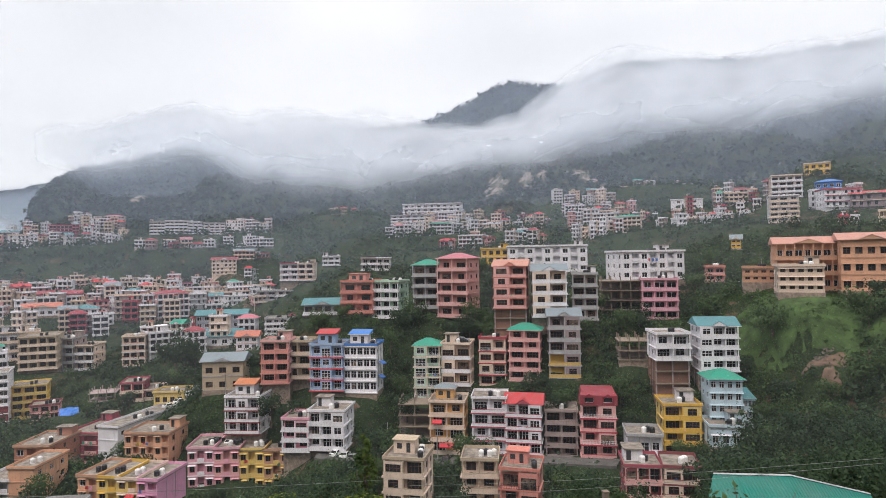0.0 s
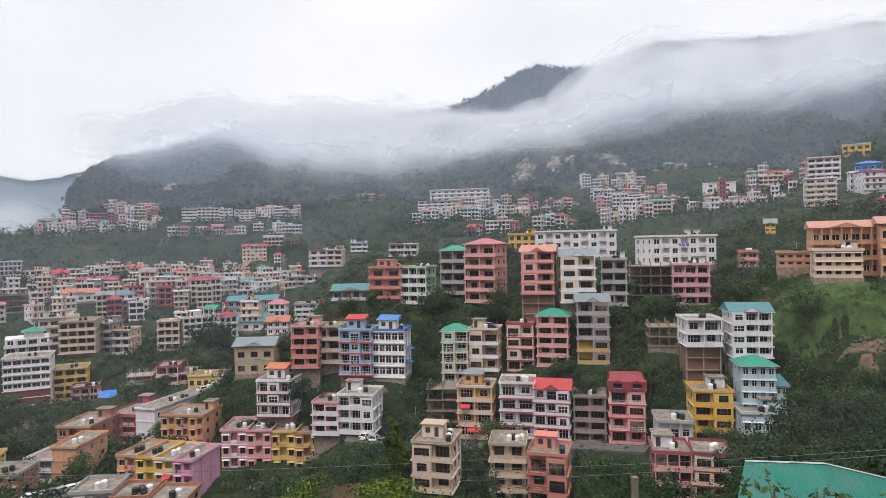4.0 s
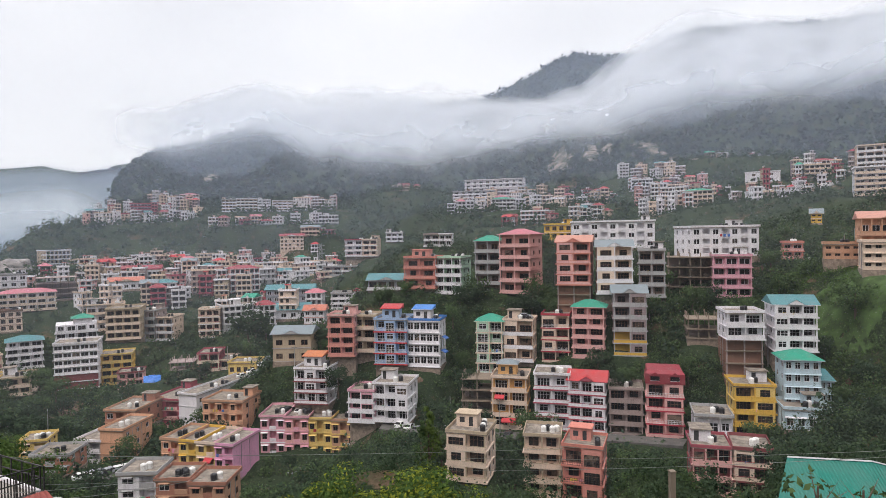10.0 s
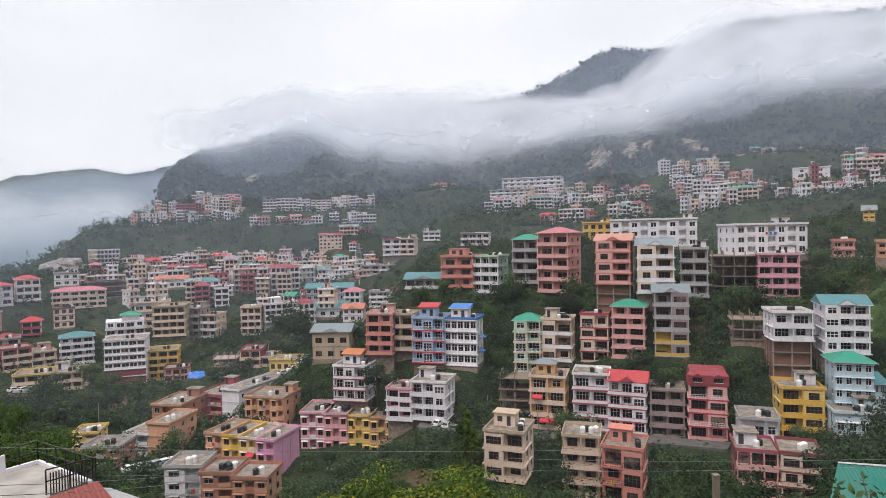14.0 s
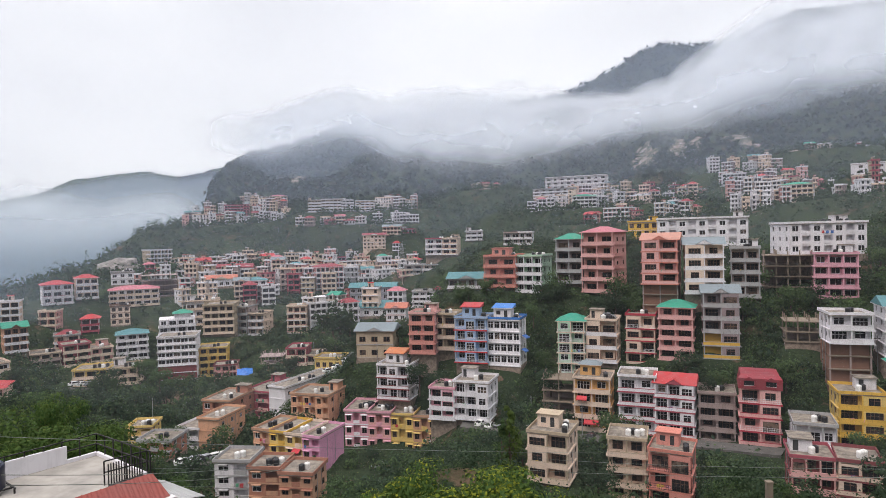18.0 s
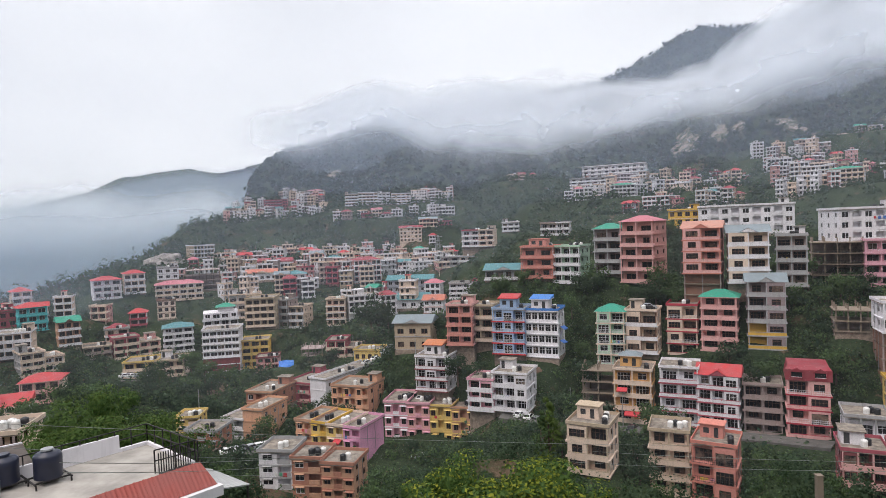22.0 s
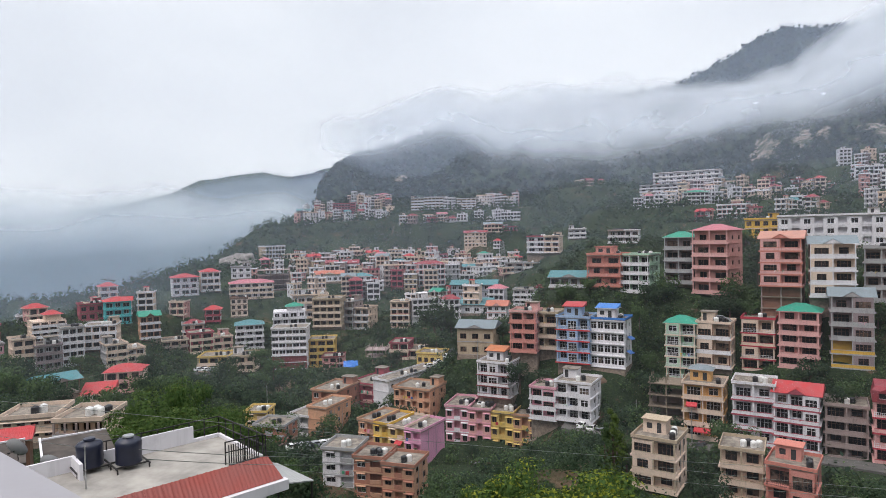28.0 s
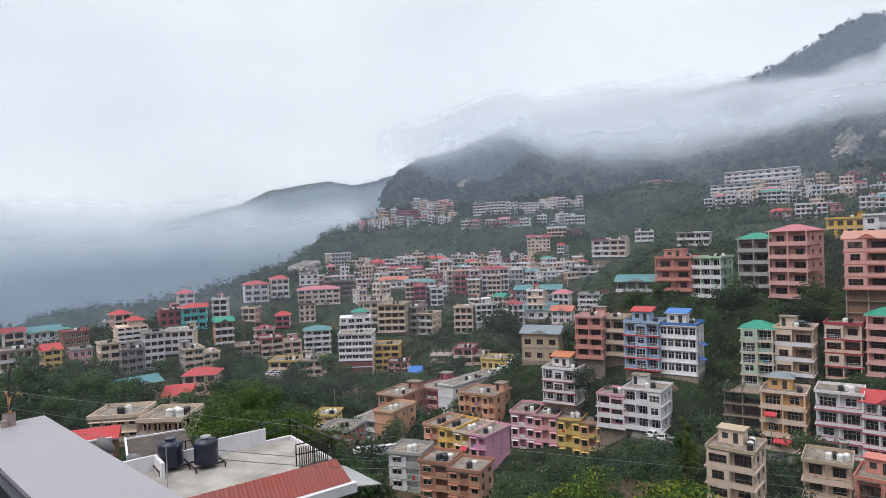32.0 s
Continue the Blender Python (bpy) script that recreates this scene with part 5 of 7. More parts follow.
def far_house(x, y, z, turn, w, d, n, fh, wall, trim, style, roof, rc, joined):
    root = new("far_house")
    root.matrix_basis = pose(x, y, z, 0, 0, turn)
    tagged(root, f"distant {COLOUR_WORDS.get(wall, wall)} {STOREY_WORDS[min(n, 6)]} house on the misty slope", "house", "houses of the hill town")
    g, H, b = Geo(), n * fh, max(2, round(w / 2.6))
    bw = w / b
    # band fronts: wide dark-backed openings paint the shade behind the balconies
    ww = bw - 0.55 if style == "band" else min(1.3, bw * 0.55)
    lo, hi = (0.15, fh - 0.45) if style == "band" else (0.85, fh - 0.5)
    holes = [(bw * (j + 0.5) - ww / 2, bw * (j + 0.5) + ww / 2, k * fh + lo, k * fh + hi) for k in range(n) for j in range(b) if style == "band" or (j + k) % 5 != 4]
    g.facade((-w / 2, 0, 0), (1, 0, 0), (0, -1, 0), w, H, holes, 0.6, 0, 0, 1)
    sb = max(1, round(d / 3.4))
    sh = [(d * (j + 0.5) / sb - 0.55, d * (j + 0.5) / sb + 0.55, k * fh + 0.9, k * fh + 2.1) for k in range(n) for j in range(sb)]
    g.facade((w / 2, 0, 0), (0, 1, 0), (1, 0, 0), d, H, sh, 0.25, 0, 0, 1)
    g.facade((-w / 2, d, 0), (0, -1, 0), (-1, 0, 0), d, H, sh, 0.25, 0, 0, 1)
    g.poly([(-w / 2, 0, H), (w / 2, 0, H), (w / 2, d, H), (-w / 2, d, H)])
    g.box(-w / 2, w / 2, 0.62, d, -5, -0.01)
    for i in range(b + 1):
        if style == "band":
            px_ = -w / 2 + 0.1 + i * (w - 0.2) / b
            g.box(px_ - 0.12, px_ + 0.12, -1.0, -0.76, -5 if i % 2 == 0 else 0.0, H, 2)
    bands = Geo()
    for k in range(0 if style == "band" else 1, n + (roof == "flat")):
        q = bands if joined else Geo()
        z0_ = k * fh if joined else 0.0
        if style == "band":
            q.box(-w / 2 - 0.35, w / 2 + 0.35, -1.15, -0.002, z0_ - 0.16, z0_ + 0.06)
            q.box(-w / 2 - 0.35, w / 2 + 0.35, -1.15, -1.03, z0_ + 0.06, z0_ + 0.72)
            q.box(w / 2 + 0.23, w / 2 + 0.35, -1.03, d * 0.4, z0_ + 0.06, z0_ + 0.72)
            q.box(-w / 2 - 0.35, -w / 2 - 0.23, -1.03, d * 0.4, z0_ + 0.06, z0_ + 0.72)
        else:
            q.box(-w / 2 - 0.25, w / 2 + 0.25, -0.55, -0.002, z0_ - 0.14, z0_ + 0.10)
        if not joined:
            part("balcony", q, PAINT[trim], root, m=pose(0, 0, k * fh))
    part("wall", g, (PAINT[wall], DARK_BACK, PAINT[trim]), root)
    if joined and bands.f:
        part("balcony", bands, PAINT[trim], root)
    if roof == "flat":
        g = Geo()
        g.box(-w / 2 - 0.3, w / 2 + 0.3, 0.02, d + 0.3, 0, 0.14)
        for q in ((-w / 2 - 0.3, w / 2 + 0.3, -0.1, 0.02), (-w / 2 - 0.3, -w / 2 - 0.15, 0.02, d + 0.3), (w / 2 + 0.15, w / 2 + 0.3, 0.02, d + 0.3)):
            g.box(*q, 0.0, 0.7, 1)
        part("roof_slab", g, (SLAB, PAINT[trim]), root, m=pose(0, 0, H + 0.004))
        if rng.random() < 0.75:
            g, hx = Geo(), rng.uniform(-0.3, 0.12) * w
            g.facade((hx, d * 0.45, 0.14), (1, 0, 0), (0, -1, 0), w * 0.3, 2.1, [(0.3, 1.1, 0.05, 1.8)], 0.1, 0, 0, 1)
            g.box(hx, hx + w * 0.3, d * 0.45 + 0.12, d * 0.8, 0.14, 2.24)
            g.box(hx - 0.25, hx + w * 0.3 + 0.25, d * 0.45 - 0.3, d * 0.8 + 0.2, 2.24, 2.38, 2)
            part("stair_head", g, (PAINT[wall], DARK_BACK, PAINT[rng.choice(("red", "white", "dust", "coral"))]), root, m=pose(0, 0, H + 0.004))
    else:
        part("roof", roof_geo(roof, w, d, 0.8, 1.7), (TIN[rc], PAINT[trim]), root, f"{rc} sheet-metal roof", pose(0, -0.2, H + 0.16))


far_spots = []
for x0, y0, z0, x1, y1, z1, count, storeys in TERRACES:
    count = round(count * 1.45)
    span = math.hypot(x1 - x0, y1 - y0) / max(1, count)
    for i in range(count):
        f = (i + 0.5 + rng.uniform(-0.3, 0.3)) / count
        x, y = x0 + (x1 - x0) * f, y0 + (y1 - y0) * f + rng.uniform(-12, 12)
        w = min(span * 1.15, rng.uniform(6.5, 12.5)) if rng.random() < 0.85 else rng.uniform(13, 17)
        if any(abs(x - q[0]) < (w + q[2]) * 0.40 and abs(y - q[1]) < 5.5 for q in far_spots):
            continue
        far_spots.append((x, y, w))
        n = max(1, storeys + rng.choice((-1, -1, 0, 0, 0, 1)))
        roof = rng.choices(("flat", "hip", "gable"), (9, 1.1, 0.6))[0]
        rc = rng.choice(("red", "crimson", "red", "pink", "crimson", "teal", "green", "slate"))
        d = max(6.0, w * rng.uniform(0.65, 0.95))
        z = height(x, y) + rng.uniform(0.2, 1.2)
        turn = -math.degrees(math.atan2(x, y)) + rng.uniform(-32, 32)
        far_house(x, y, z, turn, w, d, n, rng.uniform(2.6, 2.95), rng.choice(FAR_COLS), rng.choice(FAR_TRIMS), "band" if rng.random() < 0.62 else "plain", roof, rc, math.hypot(x, y) > 330)
        TOWN.append((x, y + d / 2, -math.degrees(math.atan2(x, y)), w / 2, d / 2))

# ---- trees ----
def leaf_cloud(rnd, blobs, leaf, per, low=-0.85):
    """Many small bent leaves on the shells of uneven blobs."""
    v, f, soft = [], [], []
    for cx, cy, cz, r in blobs:
        for _ in range(per):
            a, b = rnd.uniform(0, 2 * math.pi), math.acos(rnd.uniform(low, 1))
            rad = r * (rnd.uniform(0.72, 1.12) if low < 0 else rnd.uniform(1.0, 1.18))
            p = Vector((cx + rad * math.sin(b) * math.cos(a), cy + rad * math.sin(b) * math.sin(a), cz + 0.8 * rad * math.cos(b)))
            face = (p - Vector((cx, cy, cz))).normalized() + Vector((rnd.gauss(0, 0.4), rnd.gauss(0, 0.4), rnd.gauss(0.3, 0.4)))
            u = face.cross(Vector((rnd.gauss(0, 1), rnd.gauss(0, 1), rnd.gauss(0, 1)))).normalized()
            w = face.cross(u).normalized()
            s = leaf * rnd.uniform(0.6, 1.3)
            k = len(v)
            v.extend([tuple(p - w * s * 0.5 + Vector((0, 0, -0.2 * s))), tuple(p + u * s), tuple(p + w * s * 0.55), tuple(p - u * s)])
            f.append((k, k + 1, k + 2, k + 3))
            out = (p - Vector((cx, cy, cz))).normalized() + Vector((cx, cy, cz - 0.4)) * 0.8 + Vector((rnd.gauss(0, 0.2), rnd.gauss(0, 0.2), rnd.gauss(0.2, 0.2)))
            soft += [tuple(out.normalized())] * 4
    return v, f, soft


def crown_variant(i, kind):
    rnd = random.Random(100 + i)
    blobs = []
    if kind == "round":
        for _ in range(13):
            a, q = rnd.uniform(0, 6.28), rnd.uniform(0.1, 0.75)
            blobs.append((q * 0.44 * math.cos(a), q * 0.44 * math.sin(a), 0.32 + 0.46 * rnd.random(), rnd.uniform(0.13, 0.23)))
        return leaf_cloud(rnd, blobs, 0.030, 112)
    if kind == "tall":
        for k in range(16):
            h = 0.15 + 0.8 * k / 16
            a, q = rnd.uniform(0, 6.28), 0.14 * (1 - h) + 0.015
            blobs.append((q * math.cos(a), q * math.sin(a), h, 0.11 * (1.12 - h) + 0.012))
        return leaf_cloud(rnd, blobs, 0.019, 78)
    if kind in ("fine", "tips"):
        for _ in range(22):
            a, q = rnd.uniform(0, 6.28), rnd.uniform(0.1, 0.85)
            blobs.append((q * 0.48 * math.cos(a), q * 0.48 * math.sin(a), 0.40 + 0.46 * rnd.random() * (1.1 - q * 0.6), rnd.uniform(0.08, 0.17)))
        return leaf_cloud(rnd, blobs, 0.0175, 190) if kind == "fine" else leaf_cloud(rnd, blobs, 0.0150, 34, 0.58)
    for _ in range(9):
        a, q = rnd.uniform(0, 6.28), rnd.uniform(0.1, 0.9)
        blobs.append((q * 0.5 * math.cos(a), q * 0.5 * math.sin(a), 0.18 + 0.3 * rnd.random(), rnd.uniform(0.16, 0.28)))
    return leaf_cloud(rnd, blobs, 0.036, 85)


def crown_mesh(i, kind, mat):
    def build():
        v, f, soft = crown_variant(i, kind)
        me = bpy.data.meshes.new("crown")
        me.from_pydata(v, [], f)
        me.polygons.foreach_set("use_smooth", [True] * len(f))
        me.normals_split_custom_set(soft)
        me.materials.append(mat)
        return me
    return shared(("crown", i, kind, mat.name), build)


def trunk_mesh(i):
    def build():
        rnd = random.Random(300 + i)
        g = Geo()
        g.tube(0, 0, -0.08, 0.3, 0.028, 0.020, 8, cap=False)
        g.tube(0, 0, 0.3, 0.62, 0.020, 0.008, 8)
        for k in range(6):
            a, h = rnd.uniform(0, 6.28), rnd.uniform(0.22, 0.5)
            ex, ey, ez = 0.27 * math.cos(a), 0.27 * math.sin(a), h + rnd.uniform(0.12, 0.26)
            for s in range(3):
                b0, b1 = s * 2.09, (s + 1) * 2.09
                g.poly([(0.010 * math.cos(b0), 0.010 * math.sin(b0), h), (0.010 * math.cos(b1), 0.010 * math.sin(b1), h), (ex, ey, ez)])
        return g.mesh("trunk", BARK)
    return shared(("trunk", i), build)


def tree(x, y, z, h, spread=1.0, kind="round", i=0, mat=0, label=""):
    root = new("tree")
    root.matrix_basis = pose(x, y, z, 0, 0, (i * 77 + int(x * 13)) % 360)
    root.scale = (h * spread, h * spread, h)
    words = {"fine": "large leafy tree with a full uneven crown", "round": "leafy green broad-crowned tree on the slope", "tall": "slender tall tree with light green leaves", "bush": "low dense green shrub on the slope"}
    tagged(root, label or words[kind], "tree" if kind != "bush" else "shrub", "trees of the hillside")
    part("trunk", trunk_mesh(i % 4), None, root)
    if kind == "fine" and mat in (2, 4):
        part("crown", crown_mesh(i % 5, kind, LUSH), None, root)
        # a second, paler set of leaves only on the upward side of each clump
        part("young_leaves", crown_mesh(i % 5, "tips", LEAF[mat]), None, root, "fresh yellow-green shoots" if mat == 2 else "lighter green shoots")
    else:
        part("crown", crown_mesh(i % 5, kind, LEAF[mat]), None, root)
    return root


town = np.array(TOWN)


def is_free(x, y, margin):
    """True where no house stands within the margin."""
    x, y = np.asarray(x, float), np.asarray(y, float)
    ok = np.ones(x.shape, bool)
    for tx, ty, rz, hw, hd in town:
        c, s = math.cos(radians(rz)), math.sin(radians(rz))
        u, v = (x - tx) * c + (y - ty) * s, (y - ty) * c - (x - tx) * s
        ok &= (np.abs(u) > hw + margin) | (np.abs(v) > hd + margin)
    return ok


rnd = random.Random(21)
spots = []
while len(spots) < 310:
    az, r = rnd.uniform(-66, 42), 104 + 150 * rnd.random() ** 0.8
    x, y = r * math.sin(radians(az)), r * math.cos(radians(az))
    if is_free(x, y, 1.2):
        spots.append((x, y))
zs = ground([p[0] for p in spots], [p[1] for p in spots])
for (x, y), z in zip(spots, zs):
    tree(x, y, float(z) - 0.3, rnd.uniform(5.0, 10.0), rnd.uniform(0.85, 1.2), "round" if rnd.random() < 0.85 else "bush", rnd.randrange(5), rnd.choice((0, 0, 1)))

def on_meadow(x, y):
    az, r = np.degrees(np.arctan2(x, y)), np.hypot(x, y)
    edge = 3 * np.sin(r * 0.21) + 2 * np.sin(az * 1.7)
    return (az > 24.5 + edge * 0.4) & (r > 157 + edge) & (r < 186 + edge)


# undergrowth and far woods: too many to count
def woods(name, label, count, az0, az1, r0, r1, h0, h1, mat, seed, margin, quads, leaf):
    rnd = np.random.default_rng(seed)
    az = np.radians(rnd.uniform(az0, az1, count))
    r = np.sqrt(rnd.uniform(r0 ** 2, r1 ** 2, count))
    x, y = r * np.sin(az), r * np.cos(az)
    ok = is_free(x, y, margin)
    if not name.startswith("meadow"):
        ok &= ~on_meadow(x, y)
    x, y = x[ok], y[ok]
    z = ground(x, y)
    h = rnd.uniform(h0, h1, len(x))
    n = len(x)
    a, b = rnd.uniform(0, 2 * np.pi, (n, quads)), np.arccos(rnd.uniform(-0.3, 1, (n, quads)))
    rad = rnd.uniform(0.35, 1.0, (n, quads)) * (0.75 + 0.35 * np.sin(3 * a + rnd.uniform(0, 6, (n, 1))))
    p = np.stack([x[:, None] + 0.55 * h[:, None] * rad * np.sin(b) * np.cos(a), y[:, None] + 0.55 * h[:, None] * rad * np.sin(b) * np.sin(a), z[:, None] + h[:, None] * (0.15 + 0.75 * rad * np.cos(b))], -1).reshape(-1, 3)
    face = np.stack([np.sin(b) * np.cos(a), np.sin(b) * np.sin(a), np.cos(b) + 0.3], -1).reshape(-1, 3) + 0.45 * rnd.normal(size=p.shape)
    u = np.cross(face, rnd.normal(size=p.shape))
    u /= np.linalg.norm(u, axis=1, keepdims=True)
    w = np.cross(face, u)
    w /= np.linalg.norm(w, axis=1, keepdims=True)
    s = (np.repeat(h, quads) * leaf * rnd.uniform(0.6, 1.3, len(p)))[:, None]
    v = np.stack([p - w * s * 0.6, p + u * s, p + w * s * 0.6, p - u * s], 1).reshape(-1, 3)
    me = bpy.data.meshes.new(name)
    me.from_pydata(v.tolist(), [], np.arange(len(v)).reshape(-1, 4).tolist())
    soft = np.stack([np.sin(b) * np.cos(a), np.sin(b) * np.sin(a), np.cos(b) + 0.25], -1).reshape(-1, 3) + 0.22 * rnd.normal(size=p.shape)
    soft /= np.linalg.norm(soft, axis=1, keepdims=True)
    me.polygons.foreach_set("use_smooth", [True] * len(me.polygons))
    me.normals_split_custom_set(np.repeat(soft, 4, axis=0).tolist())
    me.materials.append(mat)
    tagged(new(name, me), label, "vegetation", kind="stuff")


woods("undergrowth", "dense green scrub between the houses", 4700, -68, 44, 125, 300, 1.6, 3.6, LEAF[0], 3, 0.3, 28, 0.088)
woods("near_scrub", "dense green scrub on the slope below the terrace", 900, -68, 44, 74, 127, 1.4, 3.4, LEAF[0], 23, 0.3, 74, 0.056)
woods("slope_trees", "dark trees growing between the houses", 2700, -68, 44, 122, 300, 4.2, 8.2, LEAF[1], 8, 1.6, 58, 0.074)
woods("near_trees", "dark leafy trees on the slope below the terrace", 600, -68, 44, 70, 124, 3.8, 7.0, LEAF[1], 28, 1.6, 160, 0.040)
woods("ravine_trees", "dark trees in the ravine above the green roof", 330, 23, 45, 82, 152, 5.0, 8.5, LEAF[1], 38, 1.0, 170, 0.036)
woods("slope_bushes", "mid-green leafy bushes and small trees below the houses", 2500, -68, 44, 110, 290, 3.0, 5.6, LEAF[0], 18, 1.0, 60, 0.068)
woods("bank_shrubs", "leafy green shrubs on the banks between the houses", 2700, -36, 30, 110, 215, 2.4, 5.0, LEAF[0], 48, 0.5, 44, 0.078)
woods("spur_trees", "dark trees among the houses of the spur", 3000, -68, 44, 270, 420, 2.6, 6.4, LEAF[1], 4, 0.8, 40, 0.095)
woods("hillside_trees", "dark green trees among the far houses", 6800, -60, 44, 400, 670, 5.0, 12.5, LEAF[1], 6, 0.5, 14, 0.12)
woods("mountain_forest", "dark forest covering the misty mountain", 15000, -34, 44, 640, 1290, 5.0, 12.0, FAR_FOREST, 5, 0.0, 8, 0.30)
woods("meadow", "bright green rough grass on the open slope", 9000, 23, 42, 152, 192, 0.4, 1.0, LEAF[3], 9, 0.5, 7, 0.15)
woods("meadow_shrubs", "low green bushes scattered over the rough grass", 420, 23, 42, 150, 192, 1.0, 3.0, LEAF[0], 19, 0.5, 46, 0.08)


def draped(name, label, x, y, rx, ry, turn, mat, lift=0.2, seed=1):
    """A bare patch that follows the slope, with an uneven edge."""
    rnd = random.Random(seed)
    rings, seg = 8, 40
    wob = [rnd.uniform(0, 6.28) for _ in range(4)]
    pts = [(x, y)]
    for k in range(1, rings + 1):
        for i in range(seg):
            a = 2 * math.pi * i / seg
            q = k / rings * (1 + 0.16 * math.sin(2 * a + wob[0]) + 0.12 * math.sin(3 * a + wob[1]) + 0.07 * math.sin(7 * a + wob[2]))
            u, v = rx * q * math.cos(a), ry * q * math.sin(a)
            c, s_ = math.cos(radians(turn)), math.sin(radians(turn))
            pts.append((x + u * c - v * s_, y + u * s_ + v * c))
    zz = ground([p[0] for p in pts], [p[1] for p in pts])
    f = [(0, 1 + i, 1 + (i + 1) % seg) for i in range(seg)]
    for k in range(rings - 1):
        for i in range(seg):
            a, b = 1 + k * seg + i, 1 + k * seg + (i + 1) % seg
            f.append((a, a + seg, b + seg, b))
    edge = [lift if i < 1 + seg * (rings - 1) else -0.25 for i in range(len(pts))]
    me = bpy.data.meshes.new(name)
    me.from_pydata([(p[0], p[1], float(z_) + e) for p, z_, e in zip(pts, zz, edge)], [], f)
    me.materials.append(mat)
    tagged(new(name, me), label, "soil", kind="structure")


SOIL = plain("bare_red_soil", (0.125, 0.080, 0.056), 0.95, 0, 0.35, 0.6)
TURF = plain("fine_meadow_turf", (0.045, 0.084, 0.023), 0.95, 0, 0.6, 0.35)
draped("meadow_turf", "bright green turf of the open slope", 84, 147, 19, 10, -42, TURF, 0.08, seed=9)
RUBBLE = plain("grey_rubble", (0.17, 0.14, 0.12), 0.95, 0, 0.45, 1.2)
draped("landslip", "bare brown soil of a small landslip", 82.5, 134, 4.6, 3.6, -30, SOIL, seed=3)
draped("landslip", "bare brown soil of a small landslip", 79.0, 127.5, 1.9, 4.0, -30, SOIL, seed=5)
def scar_material():
    """Weathered rock with gullies running down and scrub growing back."""
    m, n, l, b = nodes_of("weathered_rock_scar")
    pos = n.new("ShaderNodeNewGeometry").outputs["Position"]
    c = mix_node(n, l, ramp_node(n, l, noise_node(n, l, pos, 0.22, 6, 0.7), 0.35, 0.65), (0.20, 0.155, 0.12), (0.33, 0.27, 0.22))
    c = mix_node(n, l, ramp_node(n, l, noise_node(n, l, pos, 0.09, 6, 0.75), 0.47, 0.55), c, (0.035, 0.055, 0.03))
    l.new(c, b.inputs["Base Color"])
    b.inputs["Roughness"].default_value = 0.95
    bump_node(n, l, noise_node(n, l, pos, 0.3, 6, 0.7), 1.0, 2.5, b)
    return m


SCAR = scar_material()
draped("landslip", "pale rocky landslip scar on the forested mountain", 70, 800, 16, 62, -5, SCAR, 1.2, seed=11)
draped("landslip", "pale rocky landslip scar on the forested mountain", 109, 785, 10, 44, -8, SCAR, 1.2, seed=12)
draped("landslip", "faint reddish landslip scar among mountain trees", 128, 790, 7, 32, -9, SCAR, 1.2, seed=13)
draped("landslip", "faint reddish landslip scar among mountain trees", 173, 757, 20, 26, -13, SCAR, 1.2, seed=14)
draped("landslip", "pale rocky landslip scar on the wooded spur", -392, 799, 10, 24, 26, SCAR, 1.2, seed=15)
draped("landslip", "bare brown soil beside the parked cars", -133, 176, 4, 7, 30, SOIL, seed=6)
draped("landslip", "bare brown soil under the blue house", -30, 160.5, 7, 2.2, 10, SOIL, seed=7)
woods_rnd = random.Random(5)
g = Geo()
for _ in range(90):
    a, q = woods_rnd.uniform(0, 6.28), woods_rnd.random() ** 0.5
    x, y = 83 + 2.4 * q * math.cos(a), 136.5 + 0.9 * q * math.sin(a)
    z, r = height(x, y), woods_rnd.uniform(0.12, 0.35)
    g.box(x - r, x + r * 0.8, y - r * 0.7, y + r, z - r * 0.3, z + r * woods_rnd.uniform(0.5, 1.0))
tagged(new("rubble", g.mesh("rubble", RUBBLE)), "heap of broken grey stones on the slope", "rubble", kind="stuff")

# roads
for width, pts in ROADS:
    g = Geo()
    left_p, right_p = [], []
    for i, p in enumerate(pts):
        a, b = Vector(pts[max(0, i - 1)]), Vector(pts[min(len(pts) - 1, i + 1)])
        side = (b - a).cross(Vector((0, 0, 1))).normalized() * width / 2
        left_p.append(Vector(p) - side)
        right_p.append(Vector(p) + side)
    for i in range(len(pts) - 1):
        top = [left_p[i], right_p[i], right_p[i + 1], left_p[i + 1]]
        g.poly([tuple(q + Vector((0, 0, 0.12))) for q in top])
        for a, b in ((left_p[i + 1], left_p[i]), (right_p[i], right_p[i + 1])):
            g.poly([tuple(a + Vector((0, 0, 0.12))), tuple(b + Vector((0, 0, 0.12))), tuple(b - Vector((0, 0, 1.5))), tuple(a - Vector((0, 0, 1.5)))])
    tagged(new("road", g.mesh("road", ASPHALT)), "narrow grey hill road with parked cars", "road", kind="structure")


def car_body(colour):
    def build():
        g = Geo()
        prof = ((-2.0, 0.28), (2.0, 0.28), (2.0, 0.72), (1.75, 0.86), (0.95, 0.95), (0.45, 1.42), (-1.15, 1.45), (-1.75, 0.98), (-2.0, 0.9))
        w = 0.82
        for i in range(len(prof)):
            (x0, z0), (x1, z1) = prof[i], prof[(i + 1) % len(prof)]
            a, b = (w - 0.16 if z0 > 1.2 else w), (w - 0.16 if z1 > 1.2 else w)
            g.poly([(x0, -a, z0), (x1, -b, z1), (x1, b, z1), (x0, a, z0)])
        for s in (-1, 1):
            g.poly([(x, s * (w - 0.16 if z > 1.2 else w), z) for x, z in prof][::s])
        return g.mesh("body", CAR_PAINT[colour], weld=True)
    return shared(("car", colour), build)


